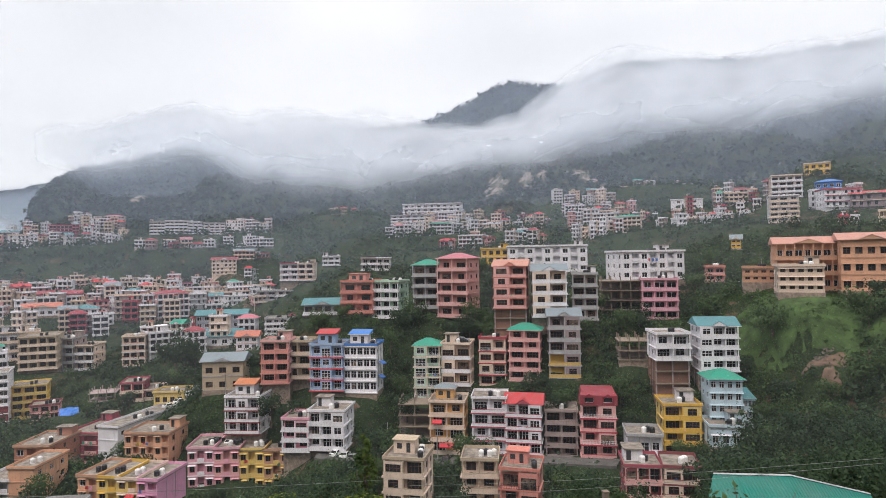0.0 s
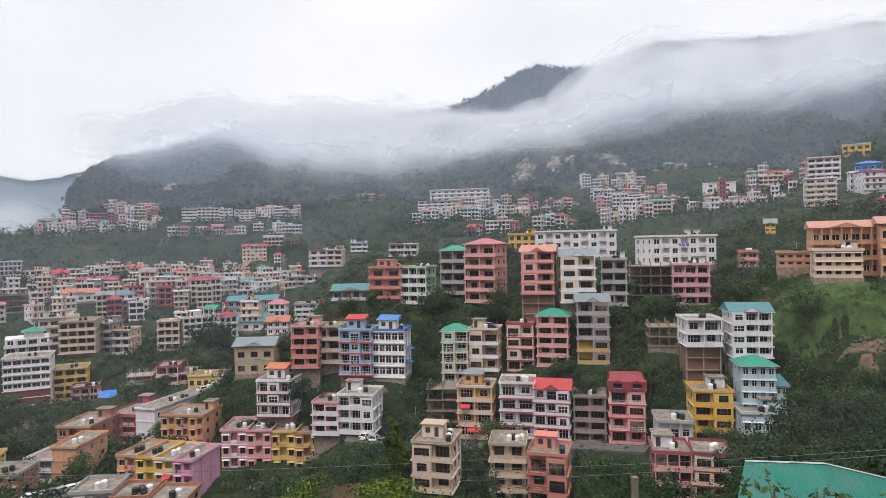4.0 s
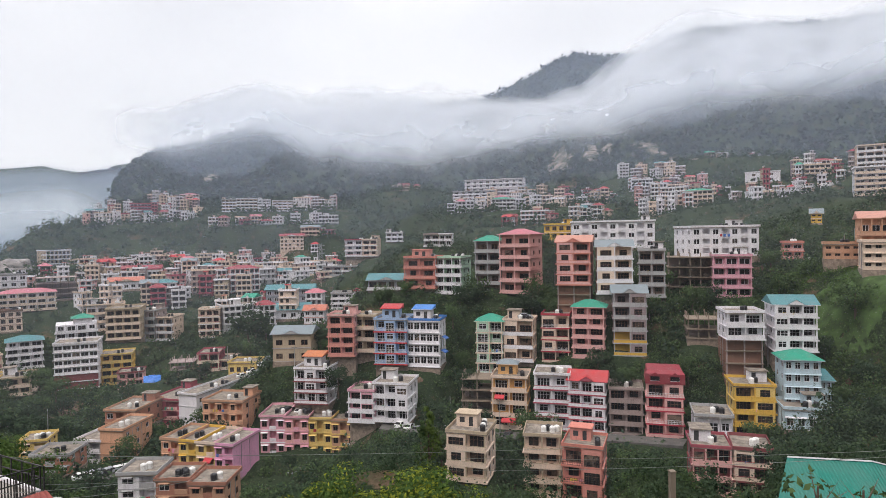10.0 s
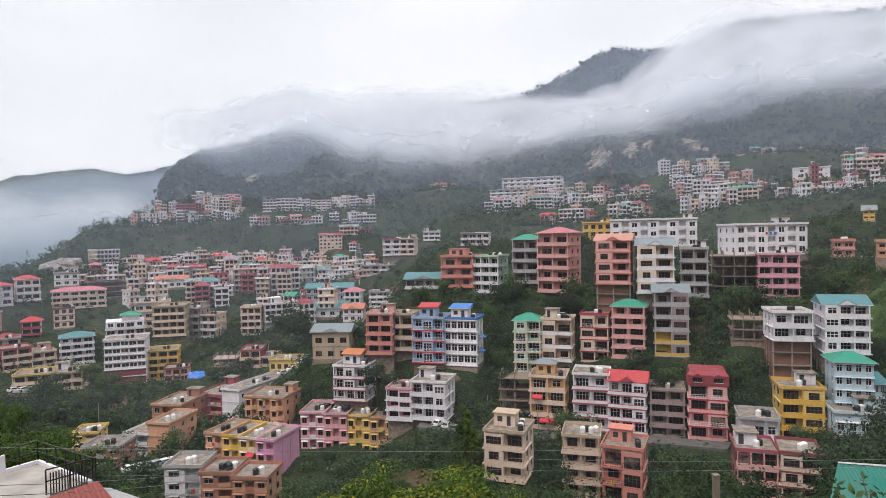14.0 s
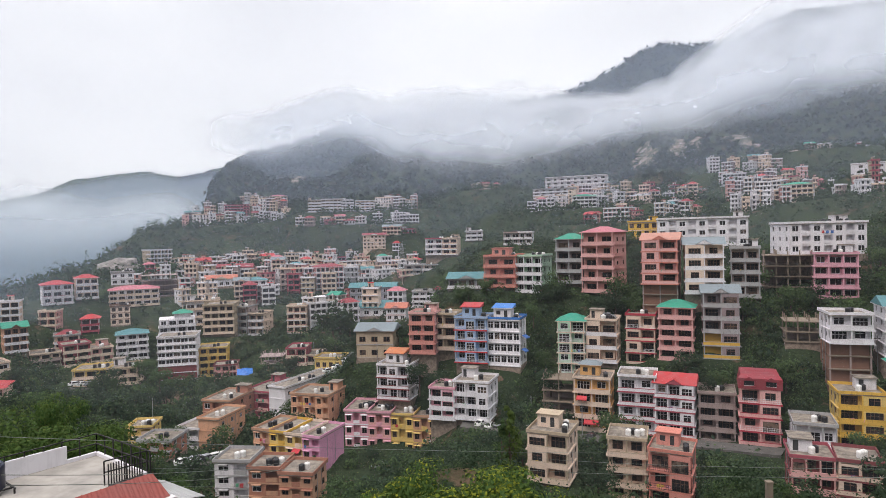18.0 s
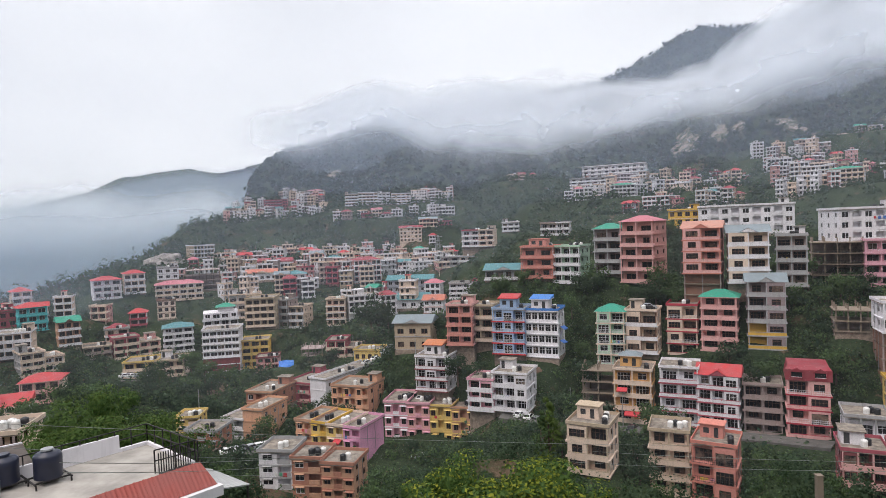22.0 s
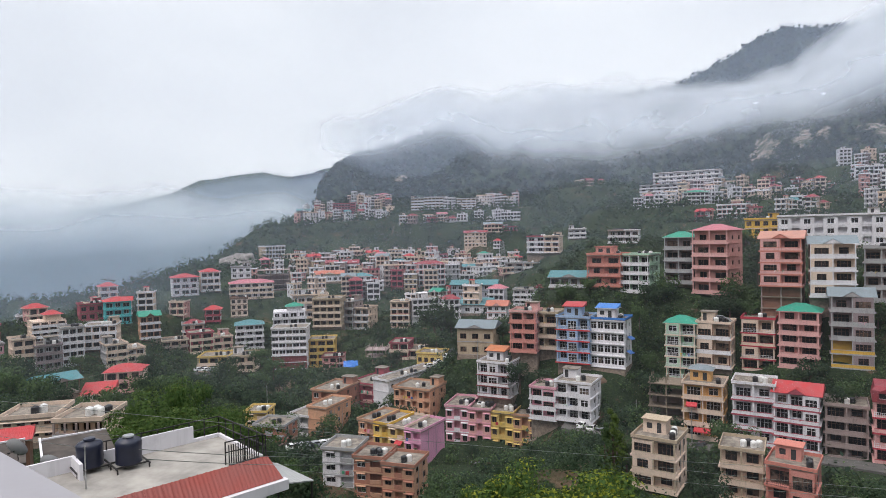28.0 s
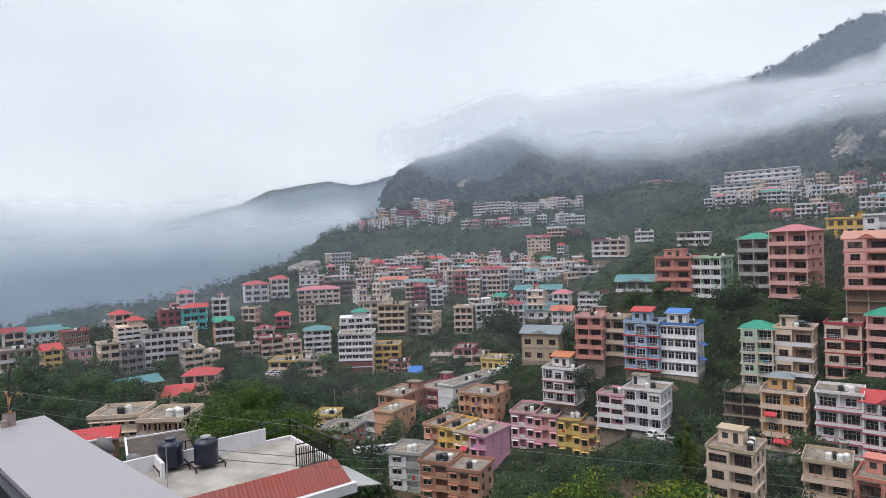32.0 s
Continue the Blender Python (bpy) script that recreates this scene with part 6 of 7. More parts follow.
def car_glass():
    g = Geo()
    for s in (-1, 1):
        g.poly([(-1.35, s * 0.835, 0.96), (0.8, s * 0.835, 0.96), (0.42, s * 0.70, 1.36), (-1.1, s * 0.70, 1.38)][::s])
    g.poly([(0.98, -0.72, 0.97), (0.98, 0.72, 0.97), (0.5, 0.6, 1.40), (0.5, -0.6, 1.40)])
    g.poly([(-1.74, 0.72, 1.02), (-1.74, -0.72, 1.02), (-1.2, -0.6, 1.42), (-1.2, 0.6, 1.42)])
    return g.mesh("window_glass", GLASS)


def car_wheel():
    g = Geo()
    k = 12
    for s in (-1, 1):
        g.poly([(0.3 * math.cos(i * 2 * math.pi / k), s * 0.09, 0.3 * math.sin(i * 2 * math.pi / k)) for i in range(k)][::-s])
    for i in range(k):
        a, b = i * 2 * math.pi / k, (i + 1) * 2 * math.pi / k
        g.poly([(0.3 * math.cos(a), -0.09, 0.3 * math.sin(a)), (0.3 * math.cos(b), -0.09, 0.3 * math.sin(b)), (0.3 * math.cos(b), 0.09, 0.3 * math.sin(b)), (0.3 * math.cos(a), 0.09, 0.3 * math.sin(a))])
    return g.mesh("wheel", BLACK_TANK, weld=True)


CAR_PAINT = {k: plain(k + "_car_paint", c, 0.25, 0, 0.05) for k, c in (("white", (0.78, 0.78, 0.78)), ("grey", (0.32, 0.34, 0.36)), ("dark", (0.04, 0.045, 0.05)), ("red", (0.45, 0.03, 0.03)), ("blue", (0.05, 0.15, 0.42)))}
car_words = {"white": "white", "grey": "silver-grey", "dark": "black", "red": "red", "blue": "blue"}
for x, y, z, rz, colour in CARS:
    c = new("car")
    c.matrix_basis = pose(x, y, z + 0.04, 0, 0, rz)
    tagged(c, f"small {car_words[colour]} hatchback car parked on the hill road", "car", "parked cars")
    part("body", car_body(colour), None, c)
    part("window_glass", shared("car_glass", car_glass), None, c)
    for wx in (-1.25, 1.25):
        for wy in (-0.75, 0.75):
            part("wheel", shared("car_wheel", car_wheel), None, c, m=pose(wx, wy, 0.30))

tree(-11.0, 55.2, -32.6, 13, 1.45, 'fine', 2, 2, 'broad tree with fresh yellow-green leaves below the terrace')
tree(-15.0, 56.3, -32.0, 11, 0.9, 'fine', 1, 2, 'broad tree with fresh yellow-green leaves below the terrace')
tree(-18.7, 57.3, -32.0, 9, 1.0, 'fine', 4, 2, 'broad tree with fresh yellow-green leaves below the terrace')
tree(-8.6, 56.7, -32.3, 12, 1.0, 'fine', 0, 2, 'broad tree with fresh yellow-green leaves below the terrace')
tree(-6.0, 57.0, -31.9, 11, 0.9, 'fine', 3, 2, 'broad tree with fresh yellow-green leaves below the terrace')
tree(12.8, 27.4, -14.5, 6, 0.8, 'bush', 1, 0, 'thin leafy sapling beside the green roof')
tree(14.7, 27.6, -14.7, 6, 0.8, 'bush', 2, 0, 'thin leafy sapling beside the green roof')
tree(19.4, 28.2, -16.1, 7, 0.7, 'bush', 3, 2, 'thin leafy sapling beside the green roof')
tree(-12.9, 99.5, -40.8, 14, 0.9, 'tall', 1, 4)
tree(-14.0, 98.3, -40.0, 11, 0.9, 'tall', 3, 0)
tree(-65.7, 64.8, -29.8, 13, 0.7, 'fine', 0, 4)
tree(-65.4, 59.3, -30.7, 12, 1.1, 'fine', 1, 4)
tree(-62.3, 65.4, -32.7, 12, 1.1, 'fine', 2, 4)
tree(-62.4, 72.0, -34.5, 11, 1.1, 'fine', 3, 4)
tree(-57.8, 55.8, -30.1, 11, 1.2, 'fine', 4, 4)
tree(-62.8, 53.2, -29.6, 10, 1.1, 'fine', 0, 4)
tree(-173.8, 109.2, -45.8, 15, 0.95, 'round', 0, 0)
tree(-94.7, 226.3, -39.9, 17, 1.05, 'round', 1, 1)
tree(-96.5, 223.3, -39.6, 14, 1.15, 'round', 2, 1)
tree(-91.2, 227.7, -40.3, 12, 0.95, 'round', 3, 0)
tree(16.7, 214.6, -16.9, 14, 1.05, 'round', 4, 1)
tree(16.6, 239.7, -14.0, 14, 1.15, 'round', 0, 1)
tree(-9.5, 190.1, -21.8, 11, 0.95, 'round', 1, 0)
tree(-8.6, 188.1, -23.3, 10, 1.05, 'round', 2, 1)
tree(-12.1, 189.9, -23.2, 9, 1.15, 'round', 3, 1)
tree(-15.6, 179.6, -26.9, 7, 0.95, 'round', 4, 0)
tree(2.4, 180.3, -25.0, 8, 1.05, 'round', 0, 1)
tree(7.4, 182.2, -23.8, 9, 1.15, 'round', 1, 1)
tree(12.1, 179.9, -25.1, 8, 0.95, 'round', 2, 0)
tree(45.7, 166.1, -33.9, 10, 1.05, 'round', 3, 1)
tree(43.2, 162.6, -37.8, 10, 1.15, 'round', 4, 1)
tree(46.3, 153.5, -39.1, 10, 0.95, 'round', 0, 0)
tree(48.1, 150.8, -42.7, 10, 1.05, 'round', 1, 1)
tree(44.7, 148.7, -44.5, 9, 1.15, 'round', 2, 1)
tree(28.6, 155.7, -40.0, 8, 0.95, 'round', 3, 0)
tree(26.8, 154.0, -40.0, 7, 1.05, 'round', 4, 1)
tree(-17.4, 149.3, -49.8, 11, 1.15, 'round', 0, 1)
tree(-13.0, 145.7, -49.2, 10, 0.95, 'round', 1, 0)
tree(-15.2, 141.5, -49.6, 9, 1.05, 'round', 2, 1)
tree(-9.8, 160.0, -42.7, 9, 1.15, 'round', 3, 1)
tree(-24.0, 133.1, -50.6, 9, 0.95, 'round', 4, 0)
tree(-21.2, 130.6, -49.3, 9, 1.05, 'round', 0, 1)
tree(-22.4, 118.2, -48.5, 10, 1.15, 'round', 1, 1)
tree(50.0, 114.9, -45.3, 9, 0.95, 'round', 2, 0)
tree(50.4, 107.0, -43.6, 12, 1.05, 'round', 3, 1)
tree(44.0, 103.3, -42.8, 10, 1.15, 'round', 4, 1)
tree(24.5, 122.9, -50.8, 10, 0.95, 'round', 0, 0)
tree(26.5, 117.3, -50.1, 10, 1.05, 'round', 1, 1)
tree(20.9, 110.3, -49.6, 10, 1.15, 'round', 2, 1)
tree(27.5, 108.9, -48.2, 9, 0.95, 'round', 3, 0)
tree(-44.4, 159.2, -42.0, 9, 1.05, 'round', 4, 1)
tree(-39.6, 157.4, -43.1, 9, 1.15, 'round', 0, 1)
tree(-54.1, 166.7, -50.2, 9, 0.95, 'round', 1, 0)
tree(-70.8, 187.3, -41.1, 11, 1.05, 'round', 2, 1)
tree(-70.2, 176.9, -50.1, 9, 1.15, 'round', 3, 1)
tree(-64.7, 184.3, -39.7, 10, 0.95, 'round', 4, 0)
tree(-44.7, 200.4, -27.1, 8, 1.05, 'round', 0, 1)
tree(-35.9, 202.1, -25.5, 7, 1.15, 'round', 1, 1)
tree(93.5, 136.3, -17.6, 12, 0.95, 'round', 2, 0)
tree(92.6, 160.5, -15.8, 8, 1.05, 'round', 3, 1)
tree(91.2, 183.9, -16.1, 9, 1.15, 'round', 4, 1)
tree(83.5, 182.0, -19.8, 8, 0.95, 'round', 0, 0)
tree(0.0, 125.3, -50.2, 9, 1.05, 'round', 1, 1)
tree(1.0, 118.3, -50.1, 8, 1.15, 'round', 2, 1)
tree(-148.2, 182.8, -48.8, 10, 0.95, 'round', 3, 0)
tree(-117.6, 149.6, -55.2, 10, 1.05, 'round', 4, 1)
tree(-122.7, 145.4, -53.0, 10, 1.15, 'round', 0, 1)
tree(-101.0, 111.3, -50.1, 10, 0.95, 'round', 1, 0)
tree(-111.9, 172.1, -60.0, 10, 1.05, 'round', 2, 1)
tree(-99.0, 156.6, -57.7, 9, 1.15, 'round', 3, 1)
tree(-48.2, 51.2, -34.3, 12, 0.95, 'round', 4, 0)
tree(-48.8, 57.4, -37.7, 12, 1.05, 'round', 0, 1)
tree(-62.9, 71.6, -41.0, 12, 1.15, 'round', 1, 1)
tree(-60.8, 79.8, -43.0, 10, 0.95, 'round', 2, 0)
tree(-55.8, 77.2, -43.1, 9, 1.05, 'round', 3, 1)

def lattice_tower(x, y, z, h):
    root = new("power_pylon")
    root.matrix_basis = pose(x, y, z)
    tagged(root, "grey steel lattice power pylon on the misty slope", "pylon")
    b, t = h * 0.11, h * 0.02
    for sx in (-1, 1):
        for sy in (-1, 1):
            g = Geo()
            k = len(g.v)
            g.v += [(sx * b - 0.12, sy * b, -1), (sx * b + 0.12, sy * b, -1), (sx * t + 0.08, sy * t, h), (sx * t - 0.08, sy * t, h)]
            g.f.append((k, k + 1, k + 2, k + 3))
            g.m.append(0)
            g.v += [(sx * b, sy * b - 0.12, -1), (sx * b, sy * b + 0.12, -1), (sx * t, sy * t + 0.08, h), (sx * t, sy * t - 0.08, h)]
            g.f.append((k + 4, k + 5, k + 6, k + 7))
            g.m.append(0)
            part("leg", g, GALV, root)
    for k in range(9):
        f0, f1 = k / 9, (k + 1) / 9
        r0, r1 = b + (t - b) * f0, b + (t - b) * f1
        for s_ in (-1, 1):
            g = Geo()
            g.poly([(-r0, s_ * r0, f0 * h), (-r0 + 0.15, s_ * r0, f0 * h), (r1, s_ * r1, f1 * h), (r1 - 0.15, s_ * r1, f1 * h)])
            g.poly([(r0, s_ * r0, f0 * h), (r0 - 0.15, s_ * r0, f0 * h), (-r1, s_ * r1, f1 * h), (-r1 + 0.15, s_ * r1, f1 * h)])
            part("brace", g, GALV, root)
    for f in (0.72, 0.84, 0.95):
        g = Geo()
        g.box(-h * 0.12, h * 0.12, -0.1, 0.1, f * h, f * h + 0.2)
        part("cross_arm", g, GALV, root)


lattice_tower(-117, 385, height(-117, 385), 22)


def utility_pole(x, y, h=8.0, turn=0):
    root = new("utility_pole")
    root.matrix_basis = pose(x, y, height(x, y) - 0.4, 0, 0, turn)
    tagged(root, "thin grey concrete utility pole with a crossarm", "utility pole", "utility poles")
    g = Geo()
    g.tube(0, 0, 0, h, 0.13, 0.08, 8)
    part("shaft", g, GALV, root)
    g = Geo()
    g.box(-0.8, 0.8, -0.05, 0.05, h - 0.7, h - 0.6)
    part("crossarm", g, STEEL, root)


for px_, py_, t_ in ((14, 172, 10), (4, 178, 30), (-2, 149, 0), (33, 146, 20), (-14, 150, 5), (-62, 176, 15), (108, 205, 0), (-96, 205, 40), (-58, 214, 0), (-128, 204, 0), (-118, 148, 10), (60, 150, 0), (88, 172, 20), (-180, 300, 0), (-150, 330, 0)):
    utility_pole(px_, py_, 8.5, t_)

# grey rock face on the spur
rock = bmesh.new()
bmesh.ops.create_icosphere(rock, subdivisions=4, radius=1.0)
for v_ in rock.verts:
    k_ = noise.noise(v_.co * 1.7) * 0.35 + noise.noise(v_.co * 5.0) * 0.12
    v_.co *= 1 + k_
rock_mesh = bpy.data.meshes.new("rock_outcrop")
rock.to_mesh(rock_mesh)
rock.free()
rock_mesh.materials.append(plain("pale_rock", (0.30, 0.28, 0.27), 0.95, 0, 0.4, 0.25))
ro = new("rock_outcrop", rock_mesh)
ro.matrix_basis = pose(-301, 352, height(-301, 352) + 1.0, 0, 0, 40) @ Matrix.Diagonal((13, 6, 7.5, 1))
tagged(ro, "bare pale grey rock outcrop on the spur", "rock")

# blue tarpaulin over a low shed
tarp = new("tarpaulin_shed")
tarp.matrix_basis = pose(-125.5, 208.0, height(-125.5, 208.0), 0, 0, 30)
tagged(tarp, "low shed covered with a crumpled blue tarpaulin", "shed")
g = Geo()
g.box(-2.4, 2.4, -1.6, 1.6, -1, 1.9)
part("wall", g, PAINT["dust"], tarp)
g = Geo()
for i in range(8):
    for j in range(6):
        q = [(-2.8 + 5.6 * (i + a) / 8, -2.0 + 4.0 * (j + b) / 6) for a, b in ((0, 0), (1, 0), (1, 1), (0, 1))]
        g.poly([(u, v, 2.25 + 0.5 * noise.noise(Vector((u, v, 3.0))) - 0.08 * u * u * 0.5 - 0.05 * v * v) for u, v in q])
part("tarpaulin", g.mesh("tarpaulin", plain("blue_tarpaulin", (0.02, 0.16, 0.55), 0.4), weld=True), None, tarp, "bright blue plastic sheet", pose(0, -0.9, 0.9, 30, 0, 0))

# ---- mist and cloud ----
def mist_material(name, density, scale, lo, hi, col, aspect=0.3, churn=0.45, detail=2, side=0.06, thin=0.0):
    m = bpy.data.materials.new(name)
    m.use_nodes = True
    n, l = m.node_tree.nodes, m.node_tree.links
    n.clear()
    out, mix, add = n.new("ShaderNodeOutputMaterial"), n.new("ShaderNodeMixShader"), n.new("ShaderNodeAddShader")
    tr, df, tl = n.new("ShaderNodeBsdfTransparent"), n.new("ShaderNodeBsdfDiffuse"), n.new("ShaderNodeBsdfTranslucent")
    df.inputs["Color"].default_value = tl.inputs["Color"].default_value = (*col, 1)
    l.new(df.outputs[0], add.inputs[0])
    l.new(tl.outputs[0], add.inputs[1])
    uv = n.new("ShaderNodeUVMap")
    sep = n.new("ShaderNodeSeparateXYZ")
    l.new(uv.outputs["UV"], sep.inputs[0])
    mp = n.new("ShaderNodeMapping")
    mp.inputs["Scale"].default_value = (scale, scale * aspect, 1)
    l.new(uv.outputs["UV"], mp.inputs["Vector"])
    f = noise_node(n, l, mp.outputs["Vector"], 1.0, detail, 0.45)

    def calc(op, a, b):
        x = n.new("ShaderNodeMath")
        x.operation, x.use_clamp = op, False
        for i, q in enumerate((a, b)):
            if hasattr(q, "links"):
                l.new(q, x.inputs[i])
            else:
                x.inputs[i].default_value = q
        return x.outputs[0]

    def step(q, a, b):
        r = n.new("ShaderNodeMapRange")
        r.interpolation_type = "SMOOTHSTEP"
        r.inputs["From Min"].default_value, r.inputs["From Max"].default_value = a, b
        l.new(q, r.inputs["Value"])
        return r.outputs["Result"]

    v = calc("ADD", sep.outputs["Y"], calc("MULTIPLY", calc("SUBTRACT", f, 0.5), churn))
    a = calc("MULTIPLY", step(v, *lo), calc("SUBTRACT", 1.0, step(v, *hi)))
    edge = calc("MULTIPLY", step(sep.outputs["X"], 0.0, side), calc("SUBTRACT", 1.0, step(sep.outputs["X"], 1.0 - side, 1.0)))
    a = calc("MULTIPLY", calc("MULTIPLY", a, edge), density)
    if thin:
        # gaps where the cloud thins out
        gap = n.new("ShaderNodeMapping")
        gap.inputs["Scale"].default_value = (scale * 0.75, scale * 0.75 * aspect, 1)
        gap.inputs["Rotation"].default_value = (0, 0, 0.5)
        l.new(uv.outputs["UV"], gap.inputs["Vector"])
        hole = step(noise_node(n, l, gap.outputs["Vector"], 1.0, 3, 0.5), 0.46, 0.72)
        a = calc("MULTIPLY", a, calc("SUBTRACT", 1.0, calc("MULTIPLY", hole, thin)))
    l.new(a, mix.inputs["Fac"])
    l.new(tr.outputs[0], mix.inputs[1])
    l.new(add.outputs[0], mix.inputs[2])
    l.new(mix.outputs[0], out.inputs["Surface"])
    return m


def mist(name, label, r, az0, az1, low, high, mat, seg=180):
    """A see-through sheet of cloud, fog or painted haze round the valley; low and high give its edges as elevation by
    azimuth.
    """
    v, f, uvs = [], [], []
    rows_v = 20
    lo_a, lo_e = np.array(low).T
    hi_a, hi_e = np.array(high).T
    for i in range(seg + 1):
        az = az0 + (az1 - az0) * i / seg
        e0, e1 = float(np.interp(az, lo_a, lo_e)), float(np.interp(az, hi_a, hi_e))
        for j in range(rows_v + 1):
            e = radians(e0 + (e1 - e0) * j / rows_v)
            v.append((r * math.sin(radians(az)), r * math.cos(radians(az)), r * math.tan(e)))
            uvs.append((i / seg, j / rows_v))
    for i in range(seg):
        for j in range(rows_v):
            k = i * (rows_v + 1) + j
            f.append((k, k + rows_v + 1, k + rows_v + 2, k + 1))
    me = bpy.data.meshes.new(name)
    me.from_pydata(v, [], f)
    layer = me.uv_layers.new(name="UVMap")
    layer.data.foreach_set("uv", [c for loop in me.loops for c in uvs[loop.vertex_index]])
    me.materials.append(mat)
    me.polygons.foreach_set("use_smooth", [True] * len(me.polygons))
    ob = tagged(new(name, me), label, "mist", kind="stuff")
    ob.visible_shadow = False
    return ob


CLOUD_EDGE = ((-74, 7.4), (-34, 8.2), (-29.5, 8.6), (-25, 9.6), (-21.5, 10.2), (-17.5, 8.2), (-12.4, 7.4), (-7.2, 7.4), (-2, 8.3), (3, 9.7), (8, 9.9), (12.6, 10.2), (17, 11.1), (21, 11.3), (25, 11.5), (30, 12.2), (56, 12.6))
CLOUD_DEPTH = ((-74, 2.5), (-34, 2.6), (-29, 3.0), (-21.5, 3.6), (-17, 5.2), (-12, 6.4), (-7, 6.4), (-2.5, 5.2), (0.5, 4.0), (4, 2.9), (7.2, 3.2), (9.2, 5.2), (12, 6.8), (16, 7.2), (19, 6.6), (22, 5.6), (26, 4.6), (56, 4.2))
EDGE_AZ = [-74 + i * 1.5 for i in range(88)]


def cloud_line(drop, share):
    """The cloud's lower edge, sunk by drop degrees and raised by a share of its depth."""
    e_a, e_e = zip(*CLOUD_EDGE)
    d_a, d_e = zip(*CLOUD_DEPTH)
    return tuple((q, float(np.interp(q, e_a, e_e)) - drop + share * float(np.interp(q, d_a, d_e))) for q in EDGE_AZ)


mist("cloud_bank", "low white cloud bank lying along the mountain", 770, -36, 56, cloud_line(2.0, 0), cloud_line(0, 1.0), mist_material("cloud", 0.93, 17, (0.0, 0.46), (0.74, 1.0), (0.66, 0.685, 0.72), 0.16, 0.36, 3, 0.10, 0.30))
mist("cloud_wisps", "thin cloud wisps hanging below the cloud bank", 730, -36, 56, cloud_line(3.6, 0), cloud_line(0, 0.7), mist_material("wisps", 0.26, 26, (0.05, 0.6), (0.6, 0.95), (0.56, 0.60, 0.66), 0.12, 0.6, 3, 0.10, 0.5))
FLAT_LOW, FLAT_HIGH = ((-100, -30), (60, -30)), ((-100, 30), (60, 30))
# distance haze painted in as tinted see-through sheets, bluer from 250 m on
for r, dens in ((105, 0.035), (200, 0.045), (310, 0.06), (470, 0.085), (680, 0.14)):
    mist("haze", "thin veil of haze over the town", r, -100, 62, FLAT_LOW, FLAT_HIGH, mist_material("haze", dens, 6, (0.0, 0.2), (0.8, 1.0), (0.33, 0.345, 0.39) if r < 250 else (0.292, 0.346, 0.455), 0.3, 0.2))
mist("valley_fog", "white fog filling the valley below the spur", 1500, -110, -33, ((-110, -4.5), (-60, -3.5), (-33, -2.5)), ((-110, 9), (-45, 6.8), (-33, 6.6)), mist_material("valley_fog", 0.92, 14, (0.08, 0.42), (0.50, 0.80), (0.70, 0.73, 0.77), 0.10, 0.3))
# blue-tinted sheets paint in the haze before mountain, spur, far ridge and valley
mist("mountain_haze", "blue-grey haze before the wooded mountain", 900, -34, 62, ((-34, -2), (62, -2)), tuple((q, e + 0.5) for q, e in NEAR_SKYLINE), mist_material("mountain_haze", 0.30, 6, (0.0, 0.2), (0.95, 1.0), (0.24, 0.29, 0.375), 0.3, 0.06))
mist("spur_haze", "bluish haze over the end of the spur", 300, -80, -41, ((-80, -16), (-41, -16)), ((-80, 3), (-41, 3)), mist_material("spur_haze", 0.22, 6, (0.0, 0.2), (0.6, 1.0), (0.27, 0.33, 0.42), 0.3, 0.2, 2, 0.25))
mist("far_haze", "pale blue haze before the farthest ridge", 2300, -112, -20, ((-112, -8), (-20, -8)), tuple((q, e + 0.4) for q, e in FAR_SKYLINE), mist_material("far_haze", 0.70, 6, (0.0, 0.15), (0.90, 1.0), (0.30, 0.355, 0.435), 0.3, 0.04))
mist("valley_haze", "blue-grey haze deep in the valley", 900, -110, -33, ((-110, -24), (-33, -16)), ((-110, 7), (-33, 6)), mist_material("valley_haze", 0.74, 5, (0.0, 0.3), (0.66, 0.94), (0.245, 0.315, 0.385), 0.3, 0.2))

